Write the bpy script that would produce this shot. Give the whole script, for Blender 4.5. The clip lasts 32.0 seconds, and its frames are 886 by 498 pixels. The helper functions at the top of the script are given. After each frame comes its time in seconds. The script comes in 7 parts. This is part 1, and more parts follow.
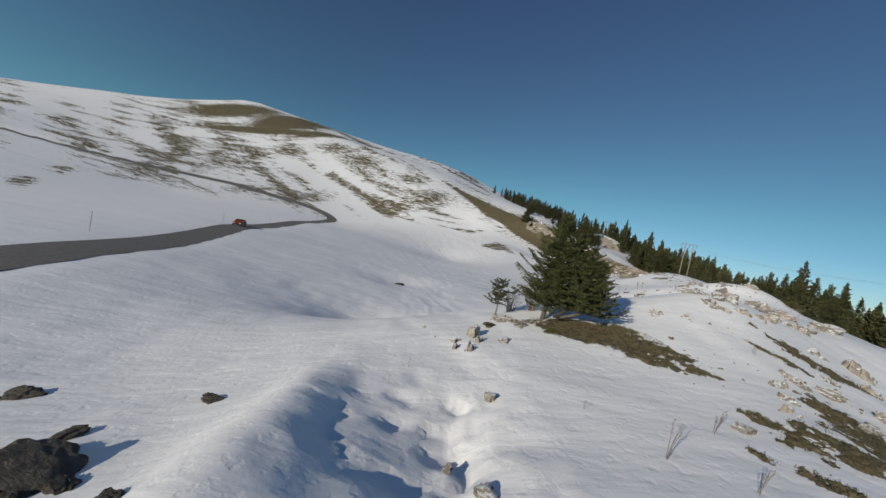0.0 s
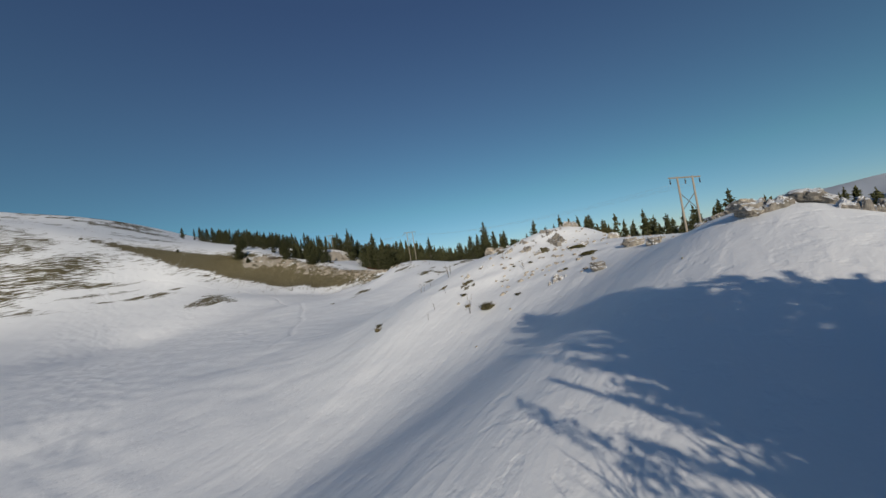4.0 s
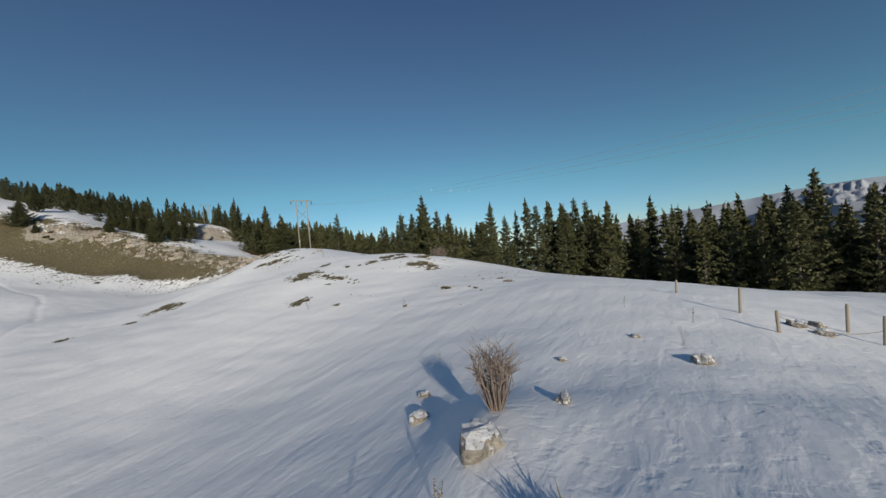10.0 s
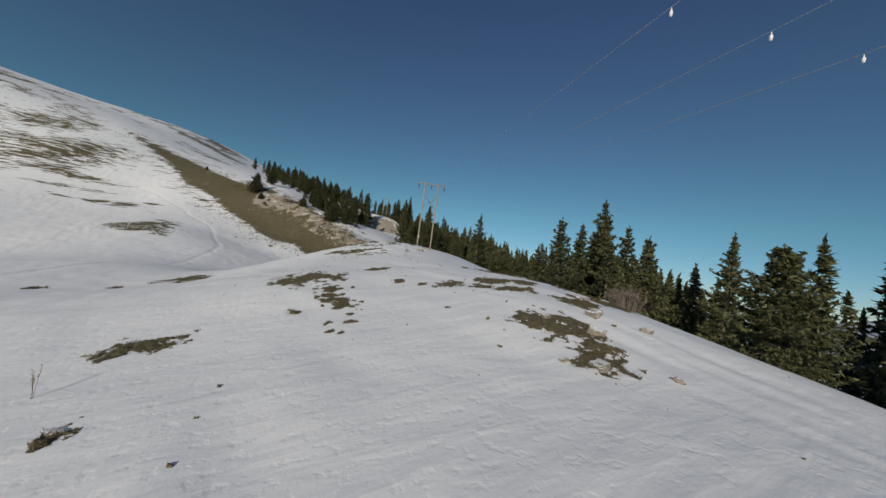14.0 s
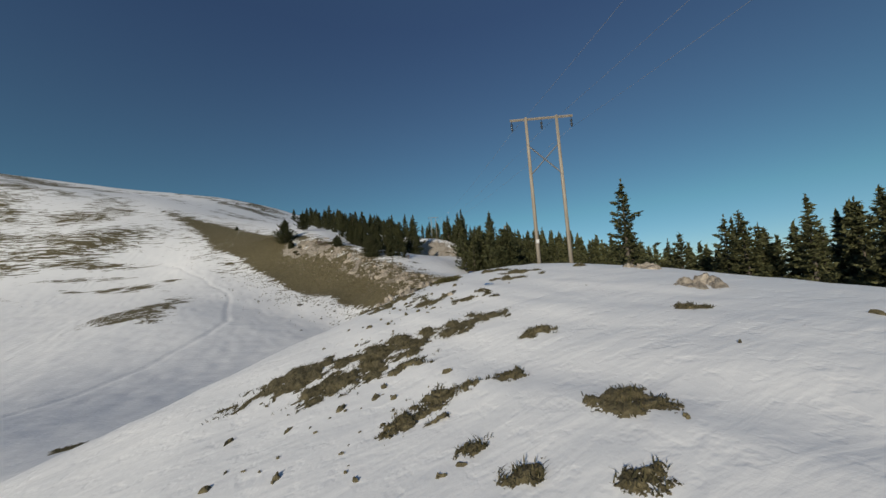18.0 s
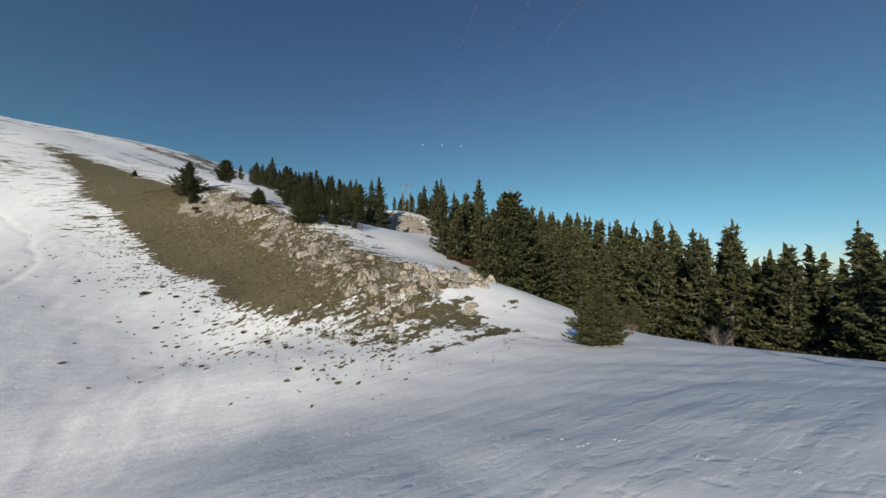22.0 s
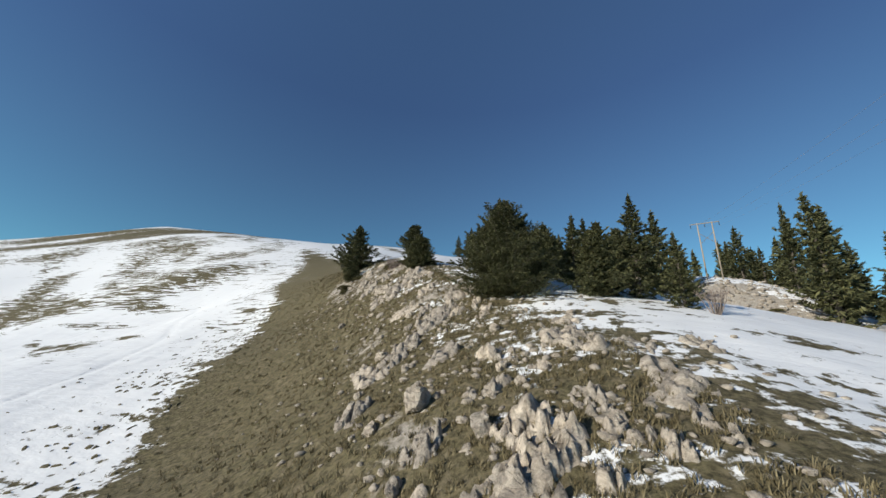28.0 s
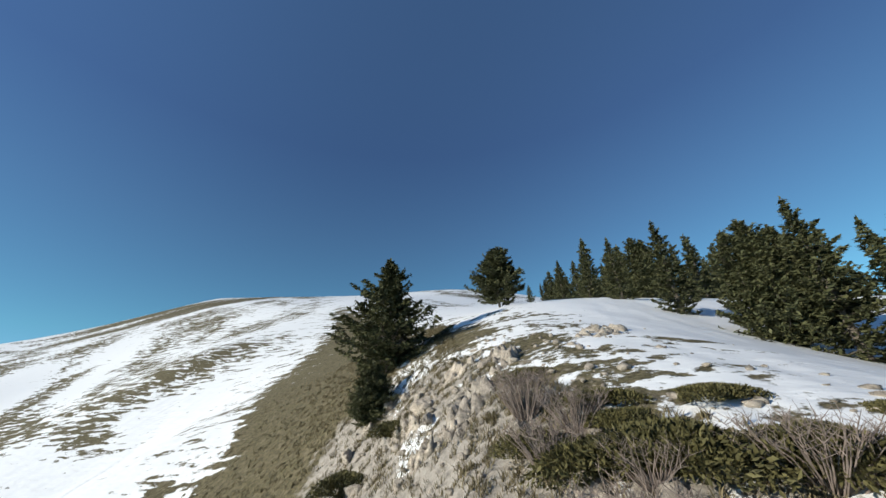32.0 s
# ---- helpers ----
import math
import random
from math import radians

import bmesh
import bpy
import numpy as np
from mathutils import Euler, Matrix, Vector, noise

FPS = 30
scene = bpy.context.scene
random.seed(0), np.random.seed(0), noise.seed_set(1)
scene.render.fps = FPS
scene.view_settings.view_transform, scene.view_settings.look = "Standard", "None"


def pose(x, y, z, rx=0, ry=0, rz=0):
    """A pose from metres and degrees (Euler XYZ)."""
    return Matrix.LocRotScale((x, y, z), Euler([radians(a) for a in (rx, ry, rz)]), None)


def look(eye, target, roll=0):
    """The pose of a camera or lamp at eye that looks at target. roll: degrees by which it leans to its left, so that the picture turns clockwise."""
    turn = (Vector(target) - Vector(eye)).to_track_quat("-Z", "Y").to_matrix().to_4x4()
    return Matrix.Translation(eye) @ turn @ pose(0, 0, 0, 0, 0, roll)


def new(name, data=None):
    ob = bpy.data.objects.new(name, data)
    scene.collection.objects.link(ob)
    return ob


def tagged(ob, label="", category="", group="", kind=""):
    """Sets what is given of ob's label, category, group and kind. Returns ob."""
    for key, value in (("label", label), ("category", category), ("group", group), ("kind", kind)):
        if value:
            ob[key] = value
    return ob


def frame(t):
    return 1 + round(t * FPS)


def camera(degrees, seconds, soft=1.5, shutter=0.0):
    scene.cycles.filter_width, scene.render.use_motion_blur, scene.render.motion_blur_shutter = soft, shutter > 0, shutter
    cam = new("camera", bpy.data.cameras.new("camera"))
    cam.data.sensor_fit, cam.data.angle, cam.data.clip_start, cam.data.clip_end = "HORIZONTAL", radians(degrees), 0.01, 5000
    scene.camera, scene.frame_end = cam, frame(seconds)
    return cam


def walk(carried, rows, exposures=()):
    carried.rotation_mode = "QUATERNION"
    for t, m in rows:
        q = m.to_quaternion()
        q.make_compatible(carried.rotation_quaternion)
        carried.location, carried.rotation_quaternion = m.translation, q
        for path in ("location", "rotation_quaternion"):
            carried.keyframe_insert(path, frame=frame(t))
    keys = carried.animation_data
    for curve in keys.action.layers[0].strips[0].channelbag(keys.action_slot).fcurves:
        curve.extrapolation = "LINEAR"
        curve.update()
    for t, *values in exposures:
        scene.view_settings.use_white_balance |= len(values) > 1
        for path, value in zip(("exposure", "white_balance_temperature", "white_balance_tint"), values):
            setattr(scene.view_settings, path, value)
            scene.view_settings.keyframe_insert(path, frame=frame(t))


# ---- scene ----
cam = camera(105.4, 32.0, 1.5)
PATH = [
    (0, 1.63, 7.92, 4.73, 0.01, -2.54, -11.02),
    (0.5, 1.07, 9.60, 4.67, -1.86, -3.29, -0.95),
    (1, 0.63, 11.33, 4.55, -6.54, -2.73, 5.21),
    (1.5, 0.44, 13.14, 4.46, -14.35, -2.02, 10.24),
    (2, 0.58, 14.97, 4.39, -22.13, -1.48, 12.65),
    (2.5, 1.12, 16.77, 4.33, -28.83, -0.87, 13.26),
    (3, 1.95, 18.51, 4.26, -34.91, -0.02, 12.60),
    (3.5, 3.07, 20.47, 4.18, -39.80, 1.11, 10.88),
    (5.5, 13.41, 30.69, 4.84, -50.98, 4.73, 4.22),
    (6, 16.07, 32.61, 5.17, -51.23, 4.71, 3.01),
    (6.5, 18.65, 34.48, 5.47, -50.64, 4.12, 1.65),
    (7, 21.02, 36.55, 5.64, -49.92, 2.90, 0.93),
    (7.5, 23.35, 38.91, 5.66, -49.68, 1.58, 1.20),
    (8, 25.61, 41.21, 5.53, -50.05, 0.34, 2.05),
    (8.5, 27.81, 43.50, 5.33, -50.91, -0.52, 3.05),
    (9, 29.96, 45.73, 5.10, -52.36, -0.90, 4.07),
    (9.5, 32.13, 47.85, 4.92, -54.36, -0.98, 4.79),
    (10, 34.38, 49.67, 4.80, -56.43, -0.90, 5.13),
    (10.5, 36.78, 51.28, 4.74, -57.84, -0.70, 4.44),
    (11, 39.43, 52.73, 4.67, -58.36, -0.36, 3.02),
    (11.5, 42.23, 54.07, 4.59, -57.28, 0.22, 0.35),
    (12, 45.08, 55.49, 4.50, -54.45, 0.76, -2.28),
    (12.5, 47.77, 57.12, 4.42, -49.86, 1.14, -4.80),
    (13, 50.33, 59.05, 4.36, -42.75, 1.67, -7.13),
    (13.5, 52.61, 61.40, 4.34, -35.35, 2.02, -8.01),
    (14, 54.46, 64.22, 4.36, -28.46, 2.40, -7.63),
    (14.5, 55.82, 67.34, 4.44, -23.35, 2.60, -6.18),
    (15, 56.80, 70.63, 4.62, -20.21, 2.82, -3.92),
    (15.5, 57.51, 74.01, 4.86, -18.36, 3.22, -0.71),
    (17.5, 61.20, 89.18, 5.45, -18.32, 5.26, 3.55),
    (18, 62.17, 92.67, 5.83, -18.96, 5.28, 3.93),
    (18.5, 63.31, 96.06, 6.27, -19.60, 5.12, 4.10),
    (19, 64.49, 99.39, 6.70, -20.36, 4.73, 4.12),
    (19.5, 65.65, 102.71, 7.06, -21.38, 4.24, 3.87),
    (20, 66.87, 105.98, 7.22, -22.77, 3.26, 3.93),
    (20.5, 68.14, 109.47, 7.20, -24.35, 2.32, 3.76),
    (21, 69.56, 113.03, 7.05, -25.41, 1.61, 3.23),
    (21.5, 71.21, 116.56, 6.81, -25.29, 1.58, 1.95),
    (22, 73.01, 120.08, 6.56, -23.43, 2.20, -0.23),
    (22.5, 74.71, 123.54, 6.39, -20.04, 3.16, -2.33),
    (23, 76.09, 127.00, 6.33, -15.82, 4.32, -3.51),
    (23.5, 77.05, 130.52, 6.38, -11.92, 5.43, -3.60),
    (24, 77.59, 134.07, 6.51, -8.38, 6.60, -3.18),
    (24.5, 77.95, 137.76, 6.76, -4.92, 7.83, -2.65),
    (25, 78.10, 141.49, 7.10, -1.83, 9.20, -2.26),
    (25.5, 78.13, 145.30, 7.52, 1.02, 10.57, -1.75),
    (27.5, 76.20, 162.61, 9.55, 10.37, 15.57, -1.19),
    (28, 75.25, 166.78, 10.57, 12.95, 16.44, -1.68),
    (28.5, 74.12, 170.79, 11.59, 16.77, 17.67, -2.52),
    (29, 72.72, 174.65, 12.65, 19.52, 18.42, -2.45),
    (29.5, 71.07, 178.36, 13.76, 21.96, 19.69, -1.83),
    (30, 69.28, 181.83, 14.97, 23.73, 20.83, -1.01),
    (30.5, 67.49, 185.04, 16.23, 24.63, 21.71, -0.07),
    (31, 65.78, 188.09, 17.51, 24.83, 22.33, 0.90),
    (31.5, 63.95, 191.14, 18.85, 24.39, 22.88, 2.04),
    (32, 62.18, 194.25, 20.23, 23.13, 23.05, 3.13),
]
walk(cam, [(t, pose(x, y, z, 90 + p, r, w)) for t, x, y, z, w, p, r in PATH],
     exposures=[(0.0, -0.26, 6900, 10), (6.0, -0.34, 6950, 11), (7.5, -0.12, 7150, 10), (9.5, -0.12, 6950, 10), (12.0, -0.10, 6950, 10), (14.0, -0.42, 6950, 10), (19.0, -0.30, 7050, 9), (22.0, 0.0, 6950, 9), (25.0, 0.10, 7000, 9), (28.0, 0.34, 6600, 8), (32.0, 0.42, 6450, 7)])

# ---------------------------------------------------------------- light
SUN_FROM = Vector((-0.69, -0.72, 0.0)).normalized()
SUN_UP = 19.0
world = bpy.data.worlds.new("sky")
scene.world = world
world.use_nodes = True
wn = world.node_tree
sky = wn.nodes.new("ShaderNodeTexSky")
sky.sky_type, sky.sun_disc = "NISHITA", False
sky.sun_elevation = radians(SUN_UP)
sky.sun_rotation = math.atan2(SUN_FROM.x, SUN_FROM.y)
sky.altitude, sky.air_density, sky.dust_density, sky.ozone_density = 1600, 0.85, 0.0, 3.0
wn.nodes["Background"].inputs[1].default_value = 0.100
# the air is a little greener towards the horizon
height_ = wn.nodes.new("ShaderNodeSeparateXYZ")
wn.links.new(wn.nodes.new("ShaderNodeTexCoord").outputs["Generated"], height_.inputs[0])
tint = wn.nodes.new("ShaderNodeValToRGB")
SKY_TINT = ((0.0, (0.61, 0.74, 0.87)), (0.16, (0.63, 0.95, 0.84)), (0.42, (0.74, 0.91, 0.91)), (0.62, (0.76, 0.86, 0.96)), (1.0, (1.2, 1.32, 1.35)))
for _ in range(3):
    tint.color_ramp.elements.new(0.5)
for stop, (place, colour) in zip(tint.color_ramp.elements, SKY_TINT):
    stop.position, stop.color = place, (*colour, 1)
wn.links.new(height_.outputs["Z"], tint.inputs[0])
clear = wn.nodes.new("ShaderNodeMix")
clear.data_type, clear.blend_type = "RGBA", "MULTIPLY"
clear.inputs[0].default_value = 1.0
wn.links.new(sky.outputs[0], clear.inputs[6])
wn.links.new(tint.outputs[0], clear.inputs[7])
wn.links.new(clear.outputs[2], wn.nodes["Background"].inputs[0])
sun = new("sun", bpy.data.lights.new("sun", "SUN"))
sun.data.energy, sun.data.angle, sun.data.color = 4.05, radians(0.6), (1.0, 0.925, 0.80)
to_sun = SUN_FROM * math.cos(radians(SUN_UP)) + Vector((0, 0, math.sin(radians(SUN_UP))))
sun.matrix_world = look(to_sun * 50, (0, 0, 0))

# ---------------------------------------------------------------- noise and landform
def lattice(ix, iy, seed):
    h = (ix.astype(np.int64) * 374761393 + iy.astype(np.int64) * 668265263 + seed * 974634777) & 0xFFFFFFFF
    h = ((h ^ (h >> 13)) * 1274126177) & 0xFFFFFFFF
    return ((h ^ (h >> 16)) & 0xFFFF) / 65535.0


def vnoise(x, y, seed=0):
    """Smooth noise from 0 to 1."""
    x, y = np.asarray(x, float), np.asarray(y, float)
    ix, iy = np.floor(x), np.floor(y)
    u, v = x - ix, y - iy
    u, v = u * u * u * (u * (u * 6 - 15) + 10), v * v * v * (v * (v * 6 - 15) + 10)
    a, b = lattice(ix, iy, seed), lattice(ix + 1, iy, seed)
    c, d = lattice(ix, iy + 1, seed), lattice(ix + 1, iy + 1, seed)
    return (a * (1 - u) + b * u) * (1 - v) + (c * (1 - u) + d * u) * v


def fbm(x, y, seed=0, octaves=4):
    total, size = 0.0, 0.5
    for k in range(octaves):
        total = total + size * vnoise(x * 2**k + 17.3 * k, y * 2**k - 9.1 * k, seed + k)
        size *= 0.5
    return total / (1 - 0.5**octaves)


def step01(v, a, b):
    u = np.clip((v - a) / (b - a), 0, 1)
    return u * u * (3 - 2 * u)


def to_line(x, y, line):
    """Distance to a polyline, and the side (positive: to the right of its run)."""
    best = np.full(np.shape(x), 1e9)
    side = np.zeros(np.shape(x))
    for (ax, ay), (bx, by) in zip(line, line[1:]):
        dx, dy = bx - ax, by - ay
        s = np.clip(((x - ax) * dx + (y - ay) * dy) / (dx * dx + dy * dy), 0, 1)
        px, py = x - ax - s * dx, y - ay - s * dy
        d = np.hypot(px, py)
        near = d < best
        best = np.where(near, d, best)
        side = np.where(near, np.sign(px * dy - py * dx), side)
    return best, side


# spot heights of the landforms: x, y, z
FAR_COUNTRY = [(0, -3000, -317), (3000, 0, -697), (-3000, 0, -57), (0, 3000, -37), (2200, 2200, -497), (-2200, 2200, 23), (-2200, -2200, -247), (2200, -2200, -597), (-700, 700, 63), (0, 900, 43), (500, 500, -117), (-800, 200, 23), (600, 0, -187), (0, -500, -57), (500, -400, -167), (-500, -400, -57), (300, 900, -57), (-300, 1000, 53), (-300, 560, 88), (150, 560, 43)]
EAST_FLANK_A = [(121.3, -27.5, -17.3), (221.9, 1.8, -47.5), (100.9, 31.1, -2.8), (152.1, 31.9, -15.5), (105.9, 61.7, -1.8), (122.9, 82.2, -2), (153.2, 91.8, -13.8), (92.5, 92.3, 2.4), (222.2, 101.2, -42.7), (122.9, 111.7, -3.8), (93.8, 131.3, 2.1), (96.7, 141, 1), (152.1, 150.6, -9.9), (302.1, 150.7, -72.7), (108.9, 153.1, -2.2), (99, 165.1, 3.5), (97.3, 178.8, 8.1), (115.8, 196.2, 9.8), (92.6, 197.9, 14.9), (108, 214.8, 15.1), (109, 220, 14.5), (109, 220, 14.5), (101, 223, 15.5), (106.5, 226.5, 19), (131.6, 226.6, 11.7), (116, 231, 21.5), (116, 231, 21.5), (107.5, 233.3, 23.6), (98, 236, 23.5), (98, 236, 23.5)]
EAST_FLANK_B = [(162.4, 248.2, 7), (252.3, 249.8, -27.8), (130, 300, 24), (100, 330, 38), (200, 330, 6)]
HILLSIDE_A = [(51.2, 197.5, 11.4), (3.3, 203.1, 8.4), (62, 203.1, 20.8), (59.5, 204.7, 21.1), (-200, 205, 22), (39.3, 207.6, 13.6), (50.6, 210.7, 20), (82.9, 212.4, 20.9), (-36.4, 213.3, 10), (24.5, 214.2, 16.1), (55.3, 223.2, 27), (78.5, 231.6, 25.7), (-9.2, 237.7, 26.1), (-12, 240, 28.5), (30.1, 244.6, 30.9), (-400, 250, 50), (-250, 250, 45), (-90, 250, 30), (14.3, 252.2, 33.1), (-150, 255, 38), (-45, 262, 38), (-3, 278, 46), (-215, 285, 56), (20, 295, 47), (-60, 296, 60), (-100, 314, 72), (-104, 331, 79), (-150, 350, 88)]
HILLSIDE_B = [(40, 352, 56), (-345, 353, 75), (-240, 398, 111.5), (-7, 420, 82), (-140, 429, 102), (53, 500, 80)]
VALLEY_A = [(-58.8, -56.4, -11), (-18.8, -25.7, -4.9), (21.1, -15.8, -2.9), (1.2, -10.3, 0.2), (-248.4, 2.1, -7.3), (1.7, 7.6, 2.3), (-4.8, 14.9, -0.3), (19, 19.2, 1.8), (-58.8, 23.8, -3.9), (20.5, 24.5, 3.7), (-0.8, 24.6, 0), (8.2, 25.7, 2.5), (13, 26.1, 2.6), (22, 28, 4.2), (9, 32, -0.6), (-25.8, 34.3, -1.8), (15.8, 43.5, -0.1)]
VALLEY_B = [(-398.2, 51.5, 2.6), (-3.8, 57.3, -3.1), (-148.4, 62.3, -5.2), (16, 63.3, -2.3), (-40.7, 76.3, -2), (21.4, 92.4, -3.2), (-23.6, 92.8, -3.1), (-18.2, 131.4, -2.9), (-46.2, 131.5, -0.9), (4, 139.6, -5.1), (22, 140.9, -3), (-118, 151.1, 0.5), (-298.1, 151.2, 22.5), (2.4, 169.8, 0), (-27.6, 170, 0.4), (-52.4, 184.8, 0.8)]
FIRST_RIDGE = [(60.8, -16.8, -6), (75.5, 7.8, -4.1), (30.8, 13.8, -0.3), (59.6, 17.8, -1.1), (45, 18.1, -0.4), (30, 20, 1.6), (25, 23, 3), (24.8, 27.6, 2.9), (52.5, 30.8, 1.5), (25, 31.3, 4.6), (29, 32.5, 3), (80.6, 32.5, -1.2), (38.6, 38, 1.4), (70.9, 47.6, -0.6)]
SADDLE = [(63, 56, 1.4), (69.5, 56.5, 0.3), (78, 56.5, -1.4), (28.9, 58, -0.8), (79.4, 62.4, -0.3), (55.1, 63.8, 1.6), (41.1, 64.7, -1), (31.1, 72.7, -2), (87, 77.3, 1.1)]
KNOLL = [(51.6, 97.2, 0.6), (44.0, 100.0, -0.9), (87, 102, 3.6), (66, 108, 5), (74.7, 110.6, 6), (77.4, 110.7, 6.1), (63.5, 112, 1.9), (68, 113, 5), (39.3, 116.4, -0.6), (71.2, 116.6, 4.3), (92, 118.7, 3.6), (61.8, 126.5, -0.7)]
CLIFF_FOOT = [(63.7, 131.4, -1), (51.9, 140.9, -1.3), (67.8, 150.6, -0.9), (68.4, 168.7, 3.3), (34, 170.3, 3.9), (60.9, 182.8, 6.1)]
RIM_AND_BANKS = [(2.5, 13.3, 1.4), (3.0, 12.8, 1.4), (10.9, 16.1, 2.1), (13.3, 24.1, 4.3), (64.2, 108.7, 4.4), (65.1, 109.4, 5.1), (66.4, 109.2, 5.3), (66.1, 104.7, 5.7)]
RIDGE_GROUND = [(5.6, 18.1, 1.8), (4.2, 18.3, 1.8), (2.7, 18.7, 1.8), (1.9, 20.6, 1.1), (3.5, 20.7, 1.7), (11.6, 20.8, 3.2), (0.1, 30.8, -1.6), (-2.5, 32.4, -2.3), (19.9, 32.9, 3.2), (21.2, 34.1, 3.9), (21.0, 35.0, 4.1), (18.1, 36.9, 2.9)]
SADDLE_GROUND = [(49.5, 43.3, 0.8), (48.1, 44.3, 1.0), (29.4, 44.6, 3.6), (49.3, 47.4, 1.7), (35.7, 48.3, 2.8), (43.2, 49.2, 1.8), (46.5, 50.0, 1.8), (40.0, 51.3, 2.0), (43.9, 52.4, 1.7), (39.5, 53.5, 1.5), (32.6, 53.8, 0.9), (40.6, 54.7, 1.3), (52.8, 67.6, 0.9), (56.4, 68.2, 1.6), (72.8, 68.2, 1.8), (62.0, 69.6, 2.2), (53.9, 69.7, 1.1), (64.2, 70.7, 2.6), (57.8, 71.1, 1.9), (51.9, 72.4, 0.7), (64.3, 73.1, 3.3), (62.9, 74.6, 3.1), (57.0, 75.5, 1.8)]
SADDLE_EDGE_GROUND = [(52.1, 76.4, 0.8), (63.1, 76.5, 3.4), (55.9, 78.4, 1.8), (60.4, 79.2, 2.5), (46.0, 80.8, -0.1), (68.7, 81.1, 4.0), (57.0, 81.2, 2.6), (53.5, 82.8, 1.7), (47.7, 86.9, 0.4)]
KNOLL_GROUND = [(64.3, 96.4, 4.6), (63.0, 98.5, 4.1), (59.7, 103.4, 3.8), (61.5, 104.4, 4.2), (79.8, 122.3, 4.3), (85.3, 126.7, 3.2), (74.6, 127.5, 2.2), (69.8, 128.1, 1.8)]
FOOT_GROUND = [(88.7, 134.3, 2.0), (72.0, 138.4, -0.4), (73.3, 141.6, 0.4), (69.0, 144.7, 0.1), (81.4, 144.8, 1.8), (86.3, 144.9, 2.2), (78.3, 145.0, 1.0), (79.6, 145.1, 1.0), (77.4, 146.9, 1.0), (75.9, 147.9, 0.9), (82.0, 148.5, 2.8), (90.4, 150.4, 4.2), (72.3, 150.6, 0.7), (85.1, 151.3, 4.7), (88.4, 151.6, 4.7), (82.1, 151.8, 4.6)]
SLOPE_GROUND = [(79.9, 152.7, 4.0), (85.2, 154.2, 5.9), (78.4, 154.2, 3.9), (75.6, 155.1, 3.6), (72.2, 155.6, 1.7), (49.2, 155.9, 0.7), (63.0, 163.0, 1.0), (71.2, 163.0, 4.1), (74.3, 164.0, 6.0), (61.5, 170.4, 3.6), (56.6, 170.6, 2.7), (51.9, 171.5, 2.3), (86.0, 174.6, 8.3), (74.6, 178.3, 10.4)]
CREST_GROUND = [(70.9, 180.5, 9.8), (75.5, 182.1, 11.8), (66.3, 183.3, 9.3), (72.1, 183.6, 11.6), (72.6, 186.1, 13.4), (47.3, 187.3, 7.1), (68.8, 189.6, 14.7), (62.9, 191.2, 12.4), (59.9, 191.5, 11.6), (63.4, 194.0, 15.0), (65.4, 195.2, 17.2), (66.6, 195.4, 18.2), (64.7, 196.3, 18.2), (62.3, 197.0, 17.7), (71.4, 197.7, 19.2), (67.3, 198.5, 19.8), (54.5, 199.6, 13.8), (50.3, 206.3, 16.0), (16.1, 216.8, 15.1)]
SPOTS = np.array(FAR_COUNTRY + EAST_FLANK_A + EAST_FLANK_B + HILLSIDE_A + HILLSIDE_B + VALLEY_A + VALLEY_B + FIRST_RIDGE + SADDLE + KNOLL + CLIFF_FOOT + RIM_AND_BANKS
                 + RIDGE_GROUND + SADDLE_GROUND + SADDLE_EDGE_GROUND + KNOLL_GROUND + FOOT_GROUND + SLOPE_GROUND + CREST_GROUND)


def flank_drop(x, y):
    """How much deeper the wooded flank east of the ridge falls away."""
    first = (4.5 - 1.1 * step01(y, 55, 75)) * step01(x, 76 - 8 * (1 - step01(y, 45, 60)), 98) * (1 - step01(y, 92, 112)) * step01(y, -120, -40)
    second = 5 * step01(x, 104, 122) * step01(y, 130, 150) * (1 - step01(y, 200, 222))
    return (first + second) * (1 - 0.8 * step01(x, 200, 400))


SPOTS[:, 2] -= np.array([float(flank_drop(np.array(x), np.array([y]))[0]) for x, y, _ in SPOTS])
# small knobs: x, y, length, width, turn, height
MOUNDS = [(23.6, 32.2, 2.4, 1.5, -40, 0.80), (65.6, 109.2, 1.2, 0.9, 60, 0.45), (14.5, 23.2, 2.2, 1.2, 20, 0.5), (26.0, 37.3, 1.4, 0.9, 20, 0.35), (78, 212, 11, 11, 0, -4.0), (66, 36, 10, 9, 0, -0.9), (38.4, 51.9, 1.3, 0.7, 25, 0.42), (36.6, 50.0, 0.8, 0.5, 40, 0.22), (-82, 352, 45, 30, 0, -6.0), (2, 408, 40, 32, 0, 4.5), (94, 146, 6, 5, 0, 1.0), (-320, 290, 40, 40, 0, 3.0)]


def bell(d):
    return -np.sqrt(d * d + 25.0)


def spot_weights():
    n = len(SPOTS)
    a = np.zeros((n + 1, n + 1))
    a[:n, :n] = bell(np.hypot(SPOTS[:, 0, None] - SPOTS[:, 0], SPOTS[:, 1, None] - SPOTS[:, 1])) + 0.25 * np.eye(n)
    a[:n, n] = a[n, :n] = 1
    return np.linalg.solve(a, np.append(SPOTS[:, 2], 0))


WEIGHTS = spot_weights()


def exact_landform(x, y):
    z = np.full(np.shape(x), WEIGHTS[-1])
    for (px, py, _), w in zip(SPOTS, WEIGHTS):
        z = z - w * np.sqrt((x - px) ** 2 + (y - py) ** 2 + 25.0)
    return z


